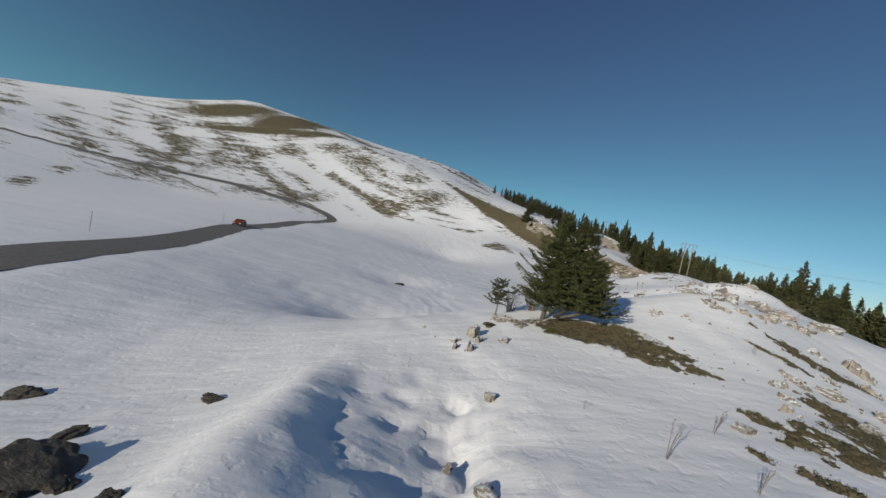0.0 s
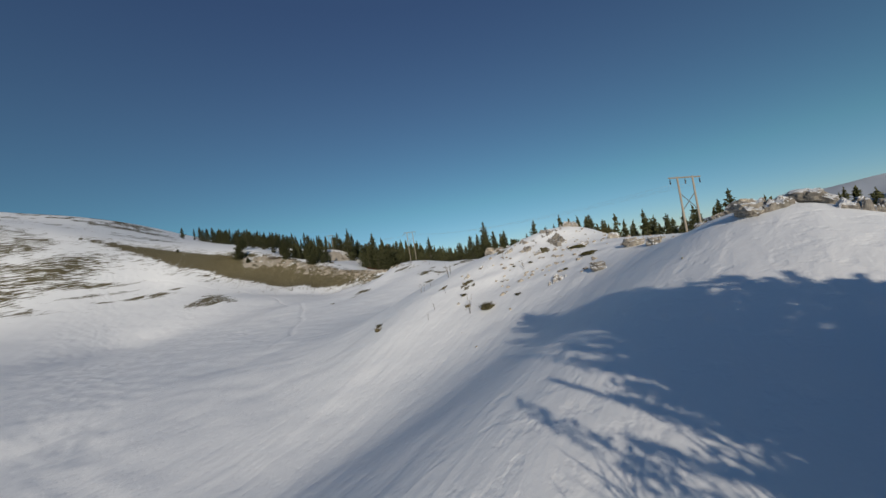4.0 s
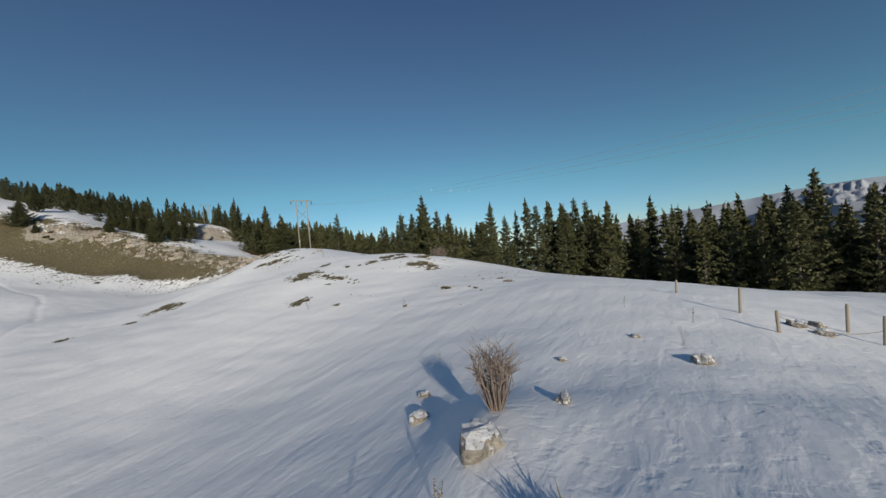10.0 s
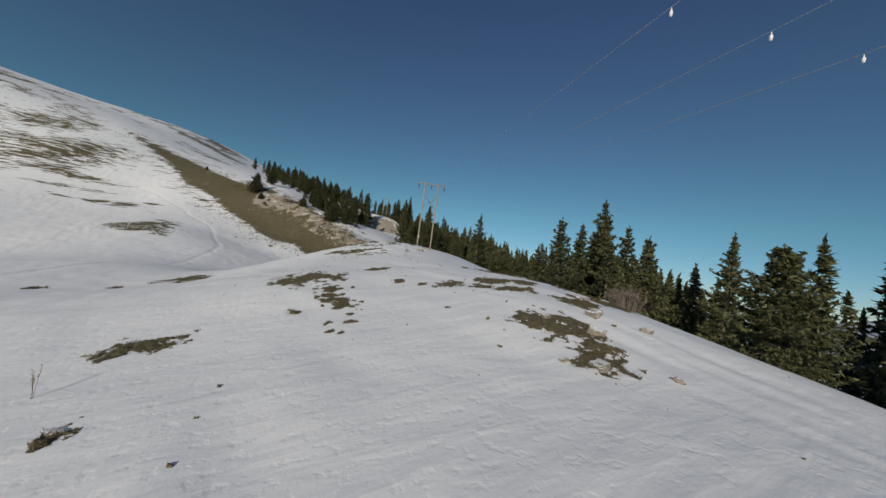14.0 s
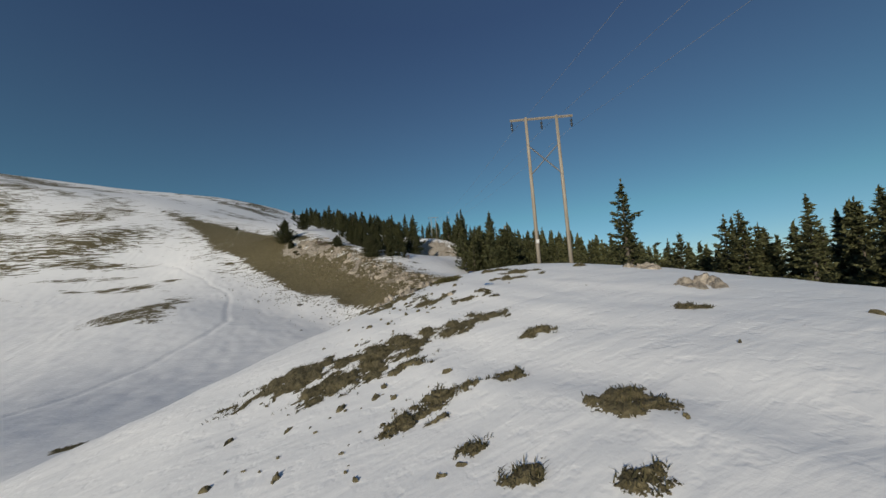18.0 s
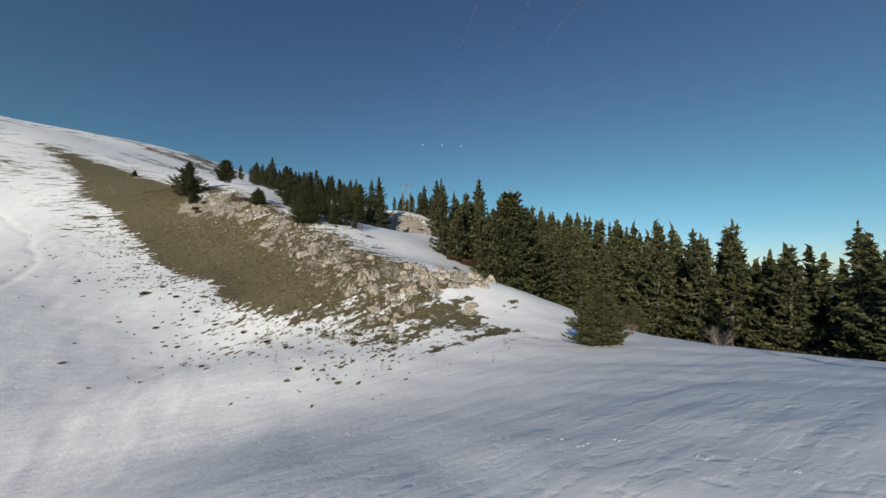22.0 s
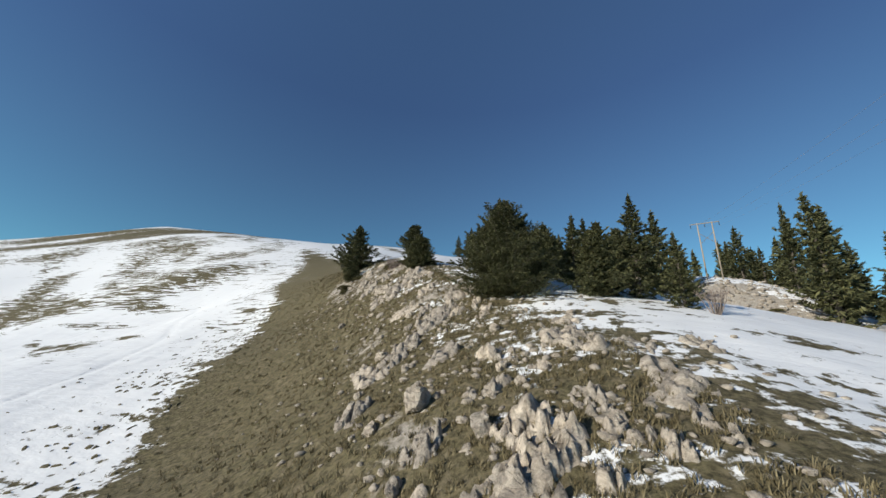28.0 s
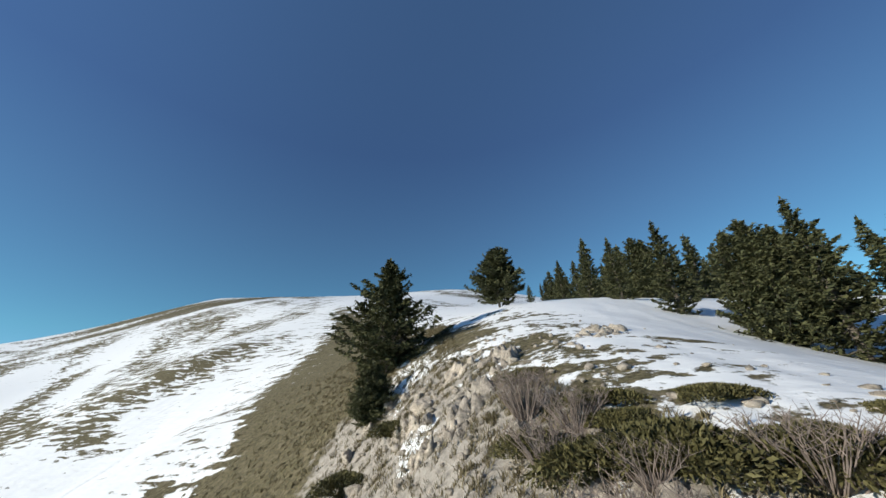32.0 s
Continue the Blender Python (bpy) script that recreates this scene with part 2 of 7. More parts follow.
TABLE_X, TABLE_Y = np.arange(-70, 190.1, 0.5), np.arange(-40, 290.1, 0.5)
TABLE = exact_landform(*np.meshgrid(TABLE_X, TABLE_Y))


def landform(x, y):
    """Height of the landform, from the table near the path and exactly beyond it."""
    x, y = np.broadcast_arrays(np.asarray(x, float), np.asarray(y, float))
    u, v = (x - TABLE_X[0]) * 2, (y - TABLE_Y[0]) * 2
    near = (u >= 0) & (v >= 0) & (u < len(TABLE_X) - 1.01) & (v < len(TABLE_Y) - 1.01)
    z = np.empty(np.shape(x))
    i, j = u[near].astype(int), v[near].astype(int)
    a, b = u[near] - i, v[near] - j
    z[near] = (TABLE[j, i] * (1 - a) + TABLE[j, i + 1] * a) * (1 - b) + (TABLE[j + 1, i] * (1 - a) + TABLE[j + 1, i + 1] * a) * b
    if not near.all():
        z[~near] = exact_landform(x[~near], y[~near])
    return z


CREST = [(86, 141), (82, 147), (80, 152), (79, 157), (76.8, 166), (75.5, 173), (73.6, 178.6), (70, 183.6), (66, 189.5), (62, 197), (58, 201), (52, 209), (44, 226), (20, 258), (-4, 275)]
WEST_EDGE = [(87, 138), (80.8, 140), (75.5, 147), (72.5, 154), (65.9, 165), (58, 179), (52, 186), (46.5, 197.6), (38, 211), (27, 224), (13, 251), (2, 266), (-5, 274)]
ROAD = [(-9, -50), (-18, 0), (-24, 25), (-29, 44), (-42.8, 82.7), (-48, 114), (-55, 160), (-56, 176), (-56, 186), (-63, 192), (-76, 194.5), (-115, 193), (-170, 174), (-260, 150)]
GULLY = [(15.6, 65.6), (22.4, 73.9), (28.5, 88.8), (35.4, 104.4), (39.5, 116.5), (44, 140), (46, 160), (40, 185), (29.9, 203), (11.4, 223), (-6.8, 237), (-25, 256), (-50, 285)]
# bare ground: x, y, length, width, turn, strength
BARE_NEAR_A = [(82, 146.5, 3.5, 1.7, 130, 0.62), (84.5, 144.2, 2.4, 1.0, 140, 0.62), (79, 150, 3, 1.6, 120, 0.6), (63.5, 203, 3, 1.5, 20, 0.52), (61.5, 205.4, 3, 2, 0, 0.55), (106, 227, 12, 6, 160, 0.7), (7.3, 19.5, 1.7, 0.75, -28, 0.9), (9.2, 18.1, 1.2, 0.4, -35, 0.55), (57.4, 81.8, 1.7, 0.5, 95, 0.6)]
BARE_NEAR_B = [(83.6, 148.4, 2.2, 1.5, 120, 0.62), (84.4, 145.6, 2.2, 1.4, 110, 0.66), (84.8, 142.6, 2.4, 1.3, 100, 0.64), (86.2, 146.6, 1.8, 1.0, 20, 0.52), (89.5, 144.0, 2.2, 0.9, 30, 0.44), (62.6, 203.2, 3.5, 1.6, 20, 0.56), (60.2, 202.4, 3.0, 2.2, 60, 0.60), (66.5, 195.0, 4.5, 2.4, 30, 0.60), (64.0, 197.5, 3.0, 2.2, 120, 0.66), (59.6, 203.4, 5.0, 2.6, 125, 0.70), (56.6, 207.2, 4.0, 2.5, 125, 0.68), (61.8, 199.0, 4.0, 2.2, 125, 0.70), (69.0, 192.0, 4.0, 2.4, 120, 0.60)]
BARE_NEAR_C = [(65.7, 108.1, 1.0, 0.26, 93, 0.66), (64.9, 108.1, 1.4, 0.26, 99, 0.66)]
BARE_NEAR_D = [(85.6, 150.2, 2.6, 1.3, 170, 0.58), (88.0, 149.6, 2.4, 1.0, 165, 0.56), (55.6, 213.5, 6.0, 2.6, 115, 0.60), (60.2, 209.2, 4.0, 2.2, 60, 0.58), (50.0, 221.0, 5.0, 2.4, 120, 0.58)]
BARE_NEAR = BARE_NEAR_A + BARE_NEAR_B + BARE_NEAR_C + BARE_NEAR_D
BARE_HILL_A = [(-200.3, 209.6, 11.1, 4.52, 119, 0.60), (-227.8, 231.8, 16.5, 1.91, 136, 0.60), (-161.7, 200.8, 15.9, 4.43, 128, 0.60), (-179.8, 176.2, 13.5, 3.47, 105, 0.60), (-152.6, 177.7, 8.7, 3.77, 78, 0.60), (-143.1, 135.5, 12.5, 3.56, 129, 0.60), (-140.0, 154.0, 10.3, 3.26, 123, 0.60), (-150.4, 227.7, 27.1, 7.76, 126, 0.60), (-143.2, 202.4, 13.1, 3.8, 126, 0.60), (-126.0, 267.7, 12.9, 10.39, 13, 0.60), (-83.6, 203.4, 22.5, 8.2, 60, 0.60), (-106.4, 191.8, 15.0, 6.64, 75, 0.60), (-73.4, 280.2, 17.8, 11.95, 8, 0.60), (-30.7, 220.7, 10.4, 6.43, 18, 0.60), (-28.9, 265.7, 11.4, 10.08, 151, 0.60), (-12.2, 239.3, 18.5, 11.12, 32, 0.60)]
BARE_HILL_B = [(27.7, 175.1, 9.5, 5.52, 60, 0.60), (15.9, 201.0, 5.0, 2.56, 175, 0.60), (-114.3, 101.1, 20.9, 3.08, 138, 0.60), (-205.1, 182.7, 10.1, 2.66, 135, 0.60), (-96.4, 290.9, 19.6, 10.31, 14, 0.60), (-179.7, 242.5, 10.9, 6.73, 132, 0.60), (-67.7, 263.8, 14.7, 5.1, 152, 0.60), (-18.8, 238.4, 18.4, 3.5, 140, 0.60), (-71.1, 276.9, 9.1, 4.08, 157, 0.60), (-40.0, 239.4, 10.9, 2.62, 151, 0.60), (-19.1, 273.9, 7.9, 3.35, 127, 0.60), (-43.5, 270.7, 4.9, 2.05, 146, 0.60), (-7.8, 225.7, 6.7, 2.7, 151, 0.60), (0.8, 205.8, 3.2, 0.9, 153, 0.60), (29.3, 184.3, 3.1, 0.9, 151, 0.60), (-43.8, 248.5, 30.4, 3.31, 157, 0.60)]
BARE_HILL_C = [(-6.3, 223.5, 15.2, 2.17, 168, 0.60), (-28.7, 226.5, 16.6, 1.49, 166, 0.60), (-23.4, 232.8, 19.7, 2.11, 162, 0.60), (-25.1, 277.4, 13.2, 2.76, 150, 0.60), (-52.6, 271.9, 8.0, 1.85, 160, 0.60), (22.1, 203.6, 2.5, 0.9, 174, 0.60), (-44.9, 222.8, 6.2, 0.9, 178, 0.60), (-1.2, 213.8, 9.7, 1.22, 174, 0.60), (34.9, 210.9, 2.0, 0.9, 157, 0.60), (31.0, 167.6, 7.8, 2.35, 136, 0.60), (-11.8, 233.5, 10.2, 5.09, 141, 0.60), (8.4, 202.5, 4.5, 1.17, 149, 0.60), (32.7, 173.1, 6.1, 1.43, 119, 0.60), (29.4, 167.4, 4.5, 2.6, 10, 0.60), (10.2, 203.1, 2.6, 2.16, 0, 0.60), (31.6, 168.7, 5.2, 2.71, 103, 0.60)]
BARE_HILL_D = [(-215.5, 338.0, 34.2, 17.58, 65, 1.1), (-162.8, 343.2, 40.7, 18.3, 82, 1.1), (-125.2, 322.1, 24.4, 8.66, 61, 1.1), (-165.8, 295.1, 35.9, 6.99, 26, 1.1)]
BARE_HILL = BARE_HILL_A + BARE_HILL_B + BARE_HILL_C + BARE_HILL_D


def blobs(x, y, rows):
    total = np.zeros(np.shape(x))
    for cx, cy, long, wide, turn, strong in rows:
        c, s = math.cos(radians(turn)), math.sin(radians(turn))
        u, v = ((x - cx) * c + (y - cy) * s) / long, (-(x - cx) * s + (y - cy) * c) / wide
        total = np.maximum(total, strong * np.exp(-0.5 * (u * u + v * v)))
    return total


def rocky(x, y):
    """How rocky the ground is, 0 to 1: the ridge's crest, the knob beside the first pole and the far bank."""
    d, side = to_line(x, y, CREST[:12])
    crest = np.exp(-np.where(side > 0, (d / 5.0) ** 2, (d / 3.2) ** 2))
    knob = blobs(x, y, [(21.0, 32.4, 1.6, 1.0, -40, 0.30), (106, 227, 13, 7, -20, 0.9), (87.5, 153.5, 5, 2.5, 20, 0.9)])
    return np.clip(np.maximum(crest * step01(vnoise(x / 5, y / 5, 91), 0.15, 0.55) * step01(y, 146, 154), knob), 0, 1)


def bareness(x, y):
    """How likely the ground is free of snow, about 0 to 1."""
    d_c, side_c = to_line(x, y, CREST)
    d_w, side_w = to_line(x, y, WEST_EDGE)
    slope = step01(np.where(side_w > 0, d_w, -d_w), -4.0 - 4.0 * (1 - step01(y, 150, 170)), 3.5) * step01(np.where(side_c > 0, -d_c, d_c), -3.0, 0.5)
    lower = step01(y, 148, 164)
    bare = slope * (0.51 + 0.27 * lower)
    east = (side_c > 0) * (1 - step01(d_c, 7.0, 19.0 + 4.0 * step01(y, 160, 175))) * step01(y, 143, 152) * (1 - 0.25 * step01(y, 196, 206))
    bands = fbm((x - 0.25 * y) / 7, (y + 0.25 * x) / 2.2, 83, 3)
    bare = np.maximum(bare, (0.42 + 0.16 * np.exp(-(d_c / 4.5) ** 2) + 0.45 * (bands - 0.5)) * east)
    scatter = 0.37 * (side_w < 0) * np.exp(-(d_w / 11.0) ** 2) * step01(y, 135, 150)
    bare = np.maximum(bare, scatter)
    bare = np.maximum(bare, blobs(x, y, BARE_NEAR))
    bare = np.maximum(bare, blobs(x, y, BARE_HILL))
    bare = np.maximum(bare, 0.42 * rocky(x, y))
    up = step01(y + 0.35 * np.abs(x), 170, 230) * step01(-x, -60, -20)
    along_hill, across_hill = -0.78 * x + 0.62 * y, 0.62 * x + 0.78 * y
    streak = fbm(along_hill / 42, across_hill / 8, 81, 4)
    gully, _ = to_line(x, y, GULLY)
    hill = up * (0.07 + 0.58 * (step01(streak, 0.42, 0.72) - 0.22)) * step01(gully, 4.0, 11.0)
    return np.maximum(bare, np.maximum(hill, 0) + 0.08)


def detail(x, y):
    """Drifts, hummocks and broken rock on top of the landform."""
    wide = np.hypot(x - 40, y - 100)
    z = 0.26 * (fbm(x / 9, y / 9, 3, 3) - 0.5) + 0.10 * (fbm(x / 2.2, y / 2.2, 11, 3) - 0.5)
    for cx, cy, long, wide_, turn, tall in MOUNDS:
        c, s = math.cos(radians(turn)), math.sin(radians(turn))
        u, v = ((x - cx) * c + (y - cy) * s) / long, (-(x - cx) * s + (y - cy) * c) / wide_
        z = z + tall * np.exp(-0.5 * (u * u + v * v))
    # dented, trodden snow below the first ledge
    dents = np.exp(-((x - 1.9) ** 2 / 3.2 + (y - 13.2) ** 2 / 9.0))
    hump = np.exp(-((y - 13.0) / 3.2) ** 2)
    z = z + hump * (0.55 * np.exp(-((x + 0.5) / 0.95) ** 2) - 0.30 * np.exp(-((x - 2.3) / 1.0) ** 2))
    z = z - dents * (0.13 * step01(fbm(x / 0.42, y / 0.50, 71, 2), 0.50, 0.66) + 0.16 * (fbm(x / 1.2, y / 1.2, 73, 2) - 0.5))
    rut = np.exp(-((x - 2.6 - 0.10 * (y - 12.5)) / 0.35) ** 2) * step01(y, 10.0, 11.0) * (1 - step01(y, 15.0, 16.5))
    z = z - rut * 0.22 * step01(vnoise(x / 0.3, y / 0.45, 77), 0.35, 0.65)
    drift = fbm(x / 1.6 + y / 5, y / 6 - x / 9, 21, 3)
    z = z + 0.10 * (np.abs(drift - 0.5) * -2 + 0.4)
    r = rocky(x, y)
    z = z + r * (0.55 * (fbm(x / 2.4, y / 2.4, 31, 3) - 0.45) + 0.35 * (np.abs(fbm(x / 0.9, y / 0.9, 41, 2) - 0.5) * 2 - 0.25))
    z = z + 3.0 * (fbm(x / 60, y / 60, 51, 4) - 0.5) * step01(wide, 140, 320) + 40 * (fbm(x / 700, y / 700, 61, 4) - 0.5) * step01(wide, 600, 1500)
    # hollows in the valley below the start
    for hx, hy, hr, hd in ((-3.0, 34, 3.0, 1.0), (-3.2, 58, 3.5, 0.8), (5, 150, 6, 1.0), (13, 64, 3, 0.4)):
        z = z - hd * np.exp(-((x - hx) ** 2 + (y - hy) ** 2) / (2 * hr * hr))
    worn, _ = to_line(x + 1.6 * (vnoise(x / 9, y / 9, 95) - 0.5), y + 0.5 * (vnoise(x / 2.5, y / 2.5, 96) - 0.5), GULLY)
    z = z - 0.13 * np.exp(-(worn / 0.32) ** 2) * step01(y, 60, 75)
    d, _ = to_line(x, y, ROAD)
    return z * step01(d, 2.0, 5.0) - 0.10 * (1 - step01(d, 2.4, 3.4))


def ground_z(x, y):
    return landform(x, y) + detail(x, y)


def at(x, y, dz=0.0):
    return float(ground_z(np.array([x]), np.array([y]))[0]) + dz


# ---------------------------------------------------------------- materials
def material(name):
    m = bpy.data.materials.new(name)
    m.use_nodes = True
    return m, m.node_tree, m.node_tree.nodes["Principled BSDF"]


def node(tree, kind, **values):
    n = tree.nodes.new(kind)
    for key, value in values.items():
        if key in n.inputs:
            n.inputs[key].default_value = value
        else:
            setattr(n, key, value)
    return n


def noise_tex(tree, scale, detail_=5, rough=0.55, vector=None, distort=0.0):
    n = node(tree, "ShaderNodeTexNoise", Scale=scale, Detail=detail_, Roughness=rough, Distortion=distort)
    if vector is None:
        vector = node(tree, "ShaderNodeTexCoord").outputs["Object"]
    tree.links.new(vector, n.inputs["Vector"])
    return n.outputs["Fac"]


def ramp(tree, fac, *stops):
    n = tree.nodes.new("ShaderNodeValToRGB")
    while len(n.color_ramp.elements) < len(stops):
        n.color_ramp.elements.new(0.5)
    for e, (p, c) in zip(n.color_ramp.elements, stops):
        e.position, e.color = p, (*c, 1)
    tree.links.new(fac, n.inputs[0])
    return n.outputs[0]


def mix(tree, fac, a, b, kind="RGBA"):
    n = node(tree, "ShaderNodeMix", data_type=kind)
    i = {"RGBA": (6, 7, 2), "FLOAT": (2, 3, 0)}[kind]
    for socket, value in ((0, fac), (i[0], a), (i[1], b)):
        if hasattr(value, "links"):
            tree.links.new(value, n.inputs[socket])
        else:
            n.inputs[socket].default_value = value if kind == "FLOAT" or socket == 0 else (*value, 1)
    return n.outputs[i[2]]


def calc(tree, how, a, b=0.0):
    n = node(tree, "ShaderNodeMath", operation=how)
    for socket, value in enumerate((a, b)):
        if hasattr(value, "links"):
            tree.links.new(value, n.inputs[socket])
        else:
            n.inputs[socket].default_value = value
    return n.outputs[0]


def bump(tree, bsdf, height, strength, distance):
    n = node(tree, "ShaderNodeBump", Strength=strength, Distance=distance)
    tree.links.new(height, n.inputs["Height"])
    tree.links.new(n.outputs[0], bsdf.inputs["Normal"])


def ground_material():
    m, t, b = material("snowy_ground")
    co = node(t, "ShaderNodeTexCoord").outputs["Object"]
    cover = node(t, "ShaderNodeAttribute", attribute_name="cover").outputs["Fac"]
    rock = node(t, "ShaderNodeAttribute", attribute_name="rock").outputs["Fac"]
    streak = node(t, "ShaderNodeMapping")
    streak.inputs["Scale"].default_value = (0.30, 1.0, 1.0)
    streak.inputs["Rotation"].default_value = (0, 0, radians(-20))
    t.links.new(co, streak.inputs["Vector"])
    broad = noise_tex(t, 0.55, 6, 0.62, streak.outputs[0], 0.3)
    fine = noise_tex(t, 1.5, 6, 0.66, co)
    blend = calc(t, "ADD", calc(t, "MULTIPLY", broad, 0.5), calc(t, "MULTIPLY", fine, 0.5))
    hill = node(t, "ShaderNodeAttribute", attribute_name="hill").outputs["Fac"]
    contour = node(t, "ShaderNodeMapping")
    contour.inputs["Scale"].default_value = (0.32, 1.9, 0.8)
    contour.inputs["Rotation"].default_value = (0, 0, radians(12))
    t.links.new(co, contour.inputs["Vector"])
    dash = calc(t, "SUBTRACT", noise_tex(t, 0.75, 5, 0.62, contour.outputs[0], 0.2), 0.5)
    over = calc(t, "ADD", cover, calc(t, "MULTIPLY", calc(t, "SUBTRACT", blend, 0.5), calc(t, "SUBTRACT", 1.7, calc(t, "MULTIPLY", hill, 0.9))))
    over = calc(t, "ADD", over, calc(t, "MULTIPLY", dash, calc(t, "MULTIPLY", hill, 1.7)))
    bare = node(t, "ShaderNodeMapRange")
    bare.interpolation_type = "SMOOTHSTEP"
    bare.inputs["From Min"].default_value, bare.inputs["From Max"].default_value = 0.43, 0.49
    t.links.new(over, bare.inputs["Value"])
    bare = bare.outputs[0]
    grain = noise_tex(t, 5.5, 7, 0.75, co)
    tone = noise_tex(t, 0.9, 7, 0.72, co)
    grass = ramp(t, tone, (0.32, (0.122, 0.104, 0.055)), (0.48, (0.178, 0.150, 0.086)), (0.62, (0.146, 0.128, 0.066)), (0.75, (0.25, 0.21, 0.135)))
    grass = mix(t, ramp(t, grain, (0.38, (0, 0, 0)), (0.58, (1, 1, 1))), (0.040, 0.035, 0.019), grass)
    grass = mix(t, calc(t, "MULTIPLY", ramp(t, noise_tex(t, 2.6, 5, 0.7, co), (0.52, (0, 0, 0)), (0.68, (1, 1, 1))), 0.6), grass, (0.26, 0.215, 0.145))
    stone = ramp(t, noise_tex(t, 3.5, 8, 0.68, co), (0.3, (0.16, 0.145, 0.125)), (0.5, (0.36, 0.325, 0.28)), (0.7, (0.46, 0.42, 0.37)))
    rocks = node(t, "ShaderNodeMapRange")
    rocks.inputs["From Min"].default_value, rocks.inputs["From Max"].default_value = 0.50, 0.58
    t.links.new(calc(t, "ADD", calc(t, "MULTIPLY", rock, 0.42), calc(t, "MULTIPLY", noise_tex(t, 1.6, 8, 0.7, co), 0.62)), rocks.inputs["Value"])
    earth = mix(t, rocks.outputs[0], grass, stone)
    snow = mix(t, noise_tex(t, 0.8, 4, 0.5, co), (0.80, 0.815, 0.83), (0.86, 0.865, 0.87))
    t.links.new(mix(t, bare, snow, earth), b.inputs["Base Color"])
    t.links.new(mix(t, bare, 0.55, 0.95, "FLOAT"), b.inputs["Roughness"])
    b.inputs["Specular IOR Level"].default_value = 0.25
    ripple = node(t, "ShaderNodeMapping")
    ripple.inputs["Scale"].default_value = (0.9, 2.6, 1.0)
    ripple.inputs["Rotation"].default_value = (0, 0, radians(35))
    t.links.new(co, ripple.inputs["Vector"])
    drift = ramp(t, noise_tex(t, 0.8, 5, 0.5, ripple.outputs[0], 0.6), (0.38, (0, 0, 0)), (0.66, (1, 1, 1)))
    pock = ramp(t, noise_tex(t, 3.4, 3, 0.5, co), (0.54, (1, 1, 1)), (0.72, (0, 0, 0)))
    lumps = calc(t, "ADD", calc(t, "MULTIPLY", drift, 0.10), calc(t, "MULTIPLY", pock, 0.09))
    soft = calc(t, "ADD", calc(t, "ADD", lumps, calc(t, "MULTIPLY", noise_tex(t, 1.1, 4, 0.45, streak.outputs[0]), 0.7)), calc(t, "MULTIPLY", noise_tex(t, 7.0, 5, 0.6, co), 0.07))
    rough = calc(t, "ADD", calc(t, "MULTIPLY", grain, 0.9), calc(t, "MULTIPLY", noise_tex(t, 2.2, 6, 0.7, co), 0.8))
    height = calc(t, "SUBTRACT", mix(t, bare, soft, rough, "FLOAT"), calc(t, "MULTIPLY", bare, 0.5))
    bump(t, b, height, 0.62, 0.13)
    return m


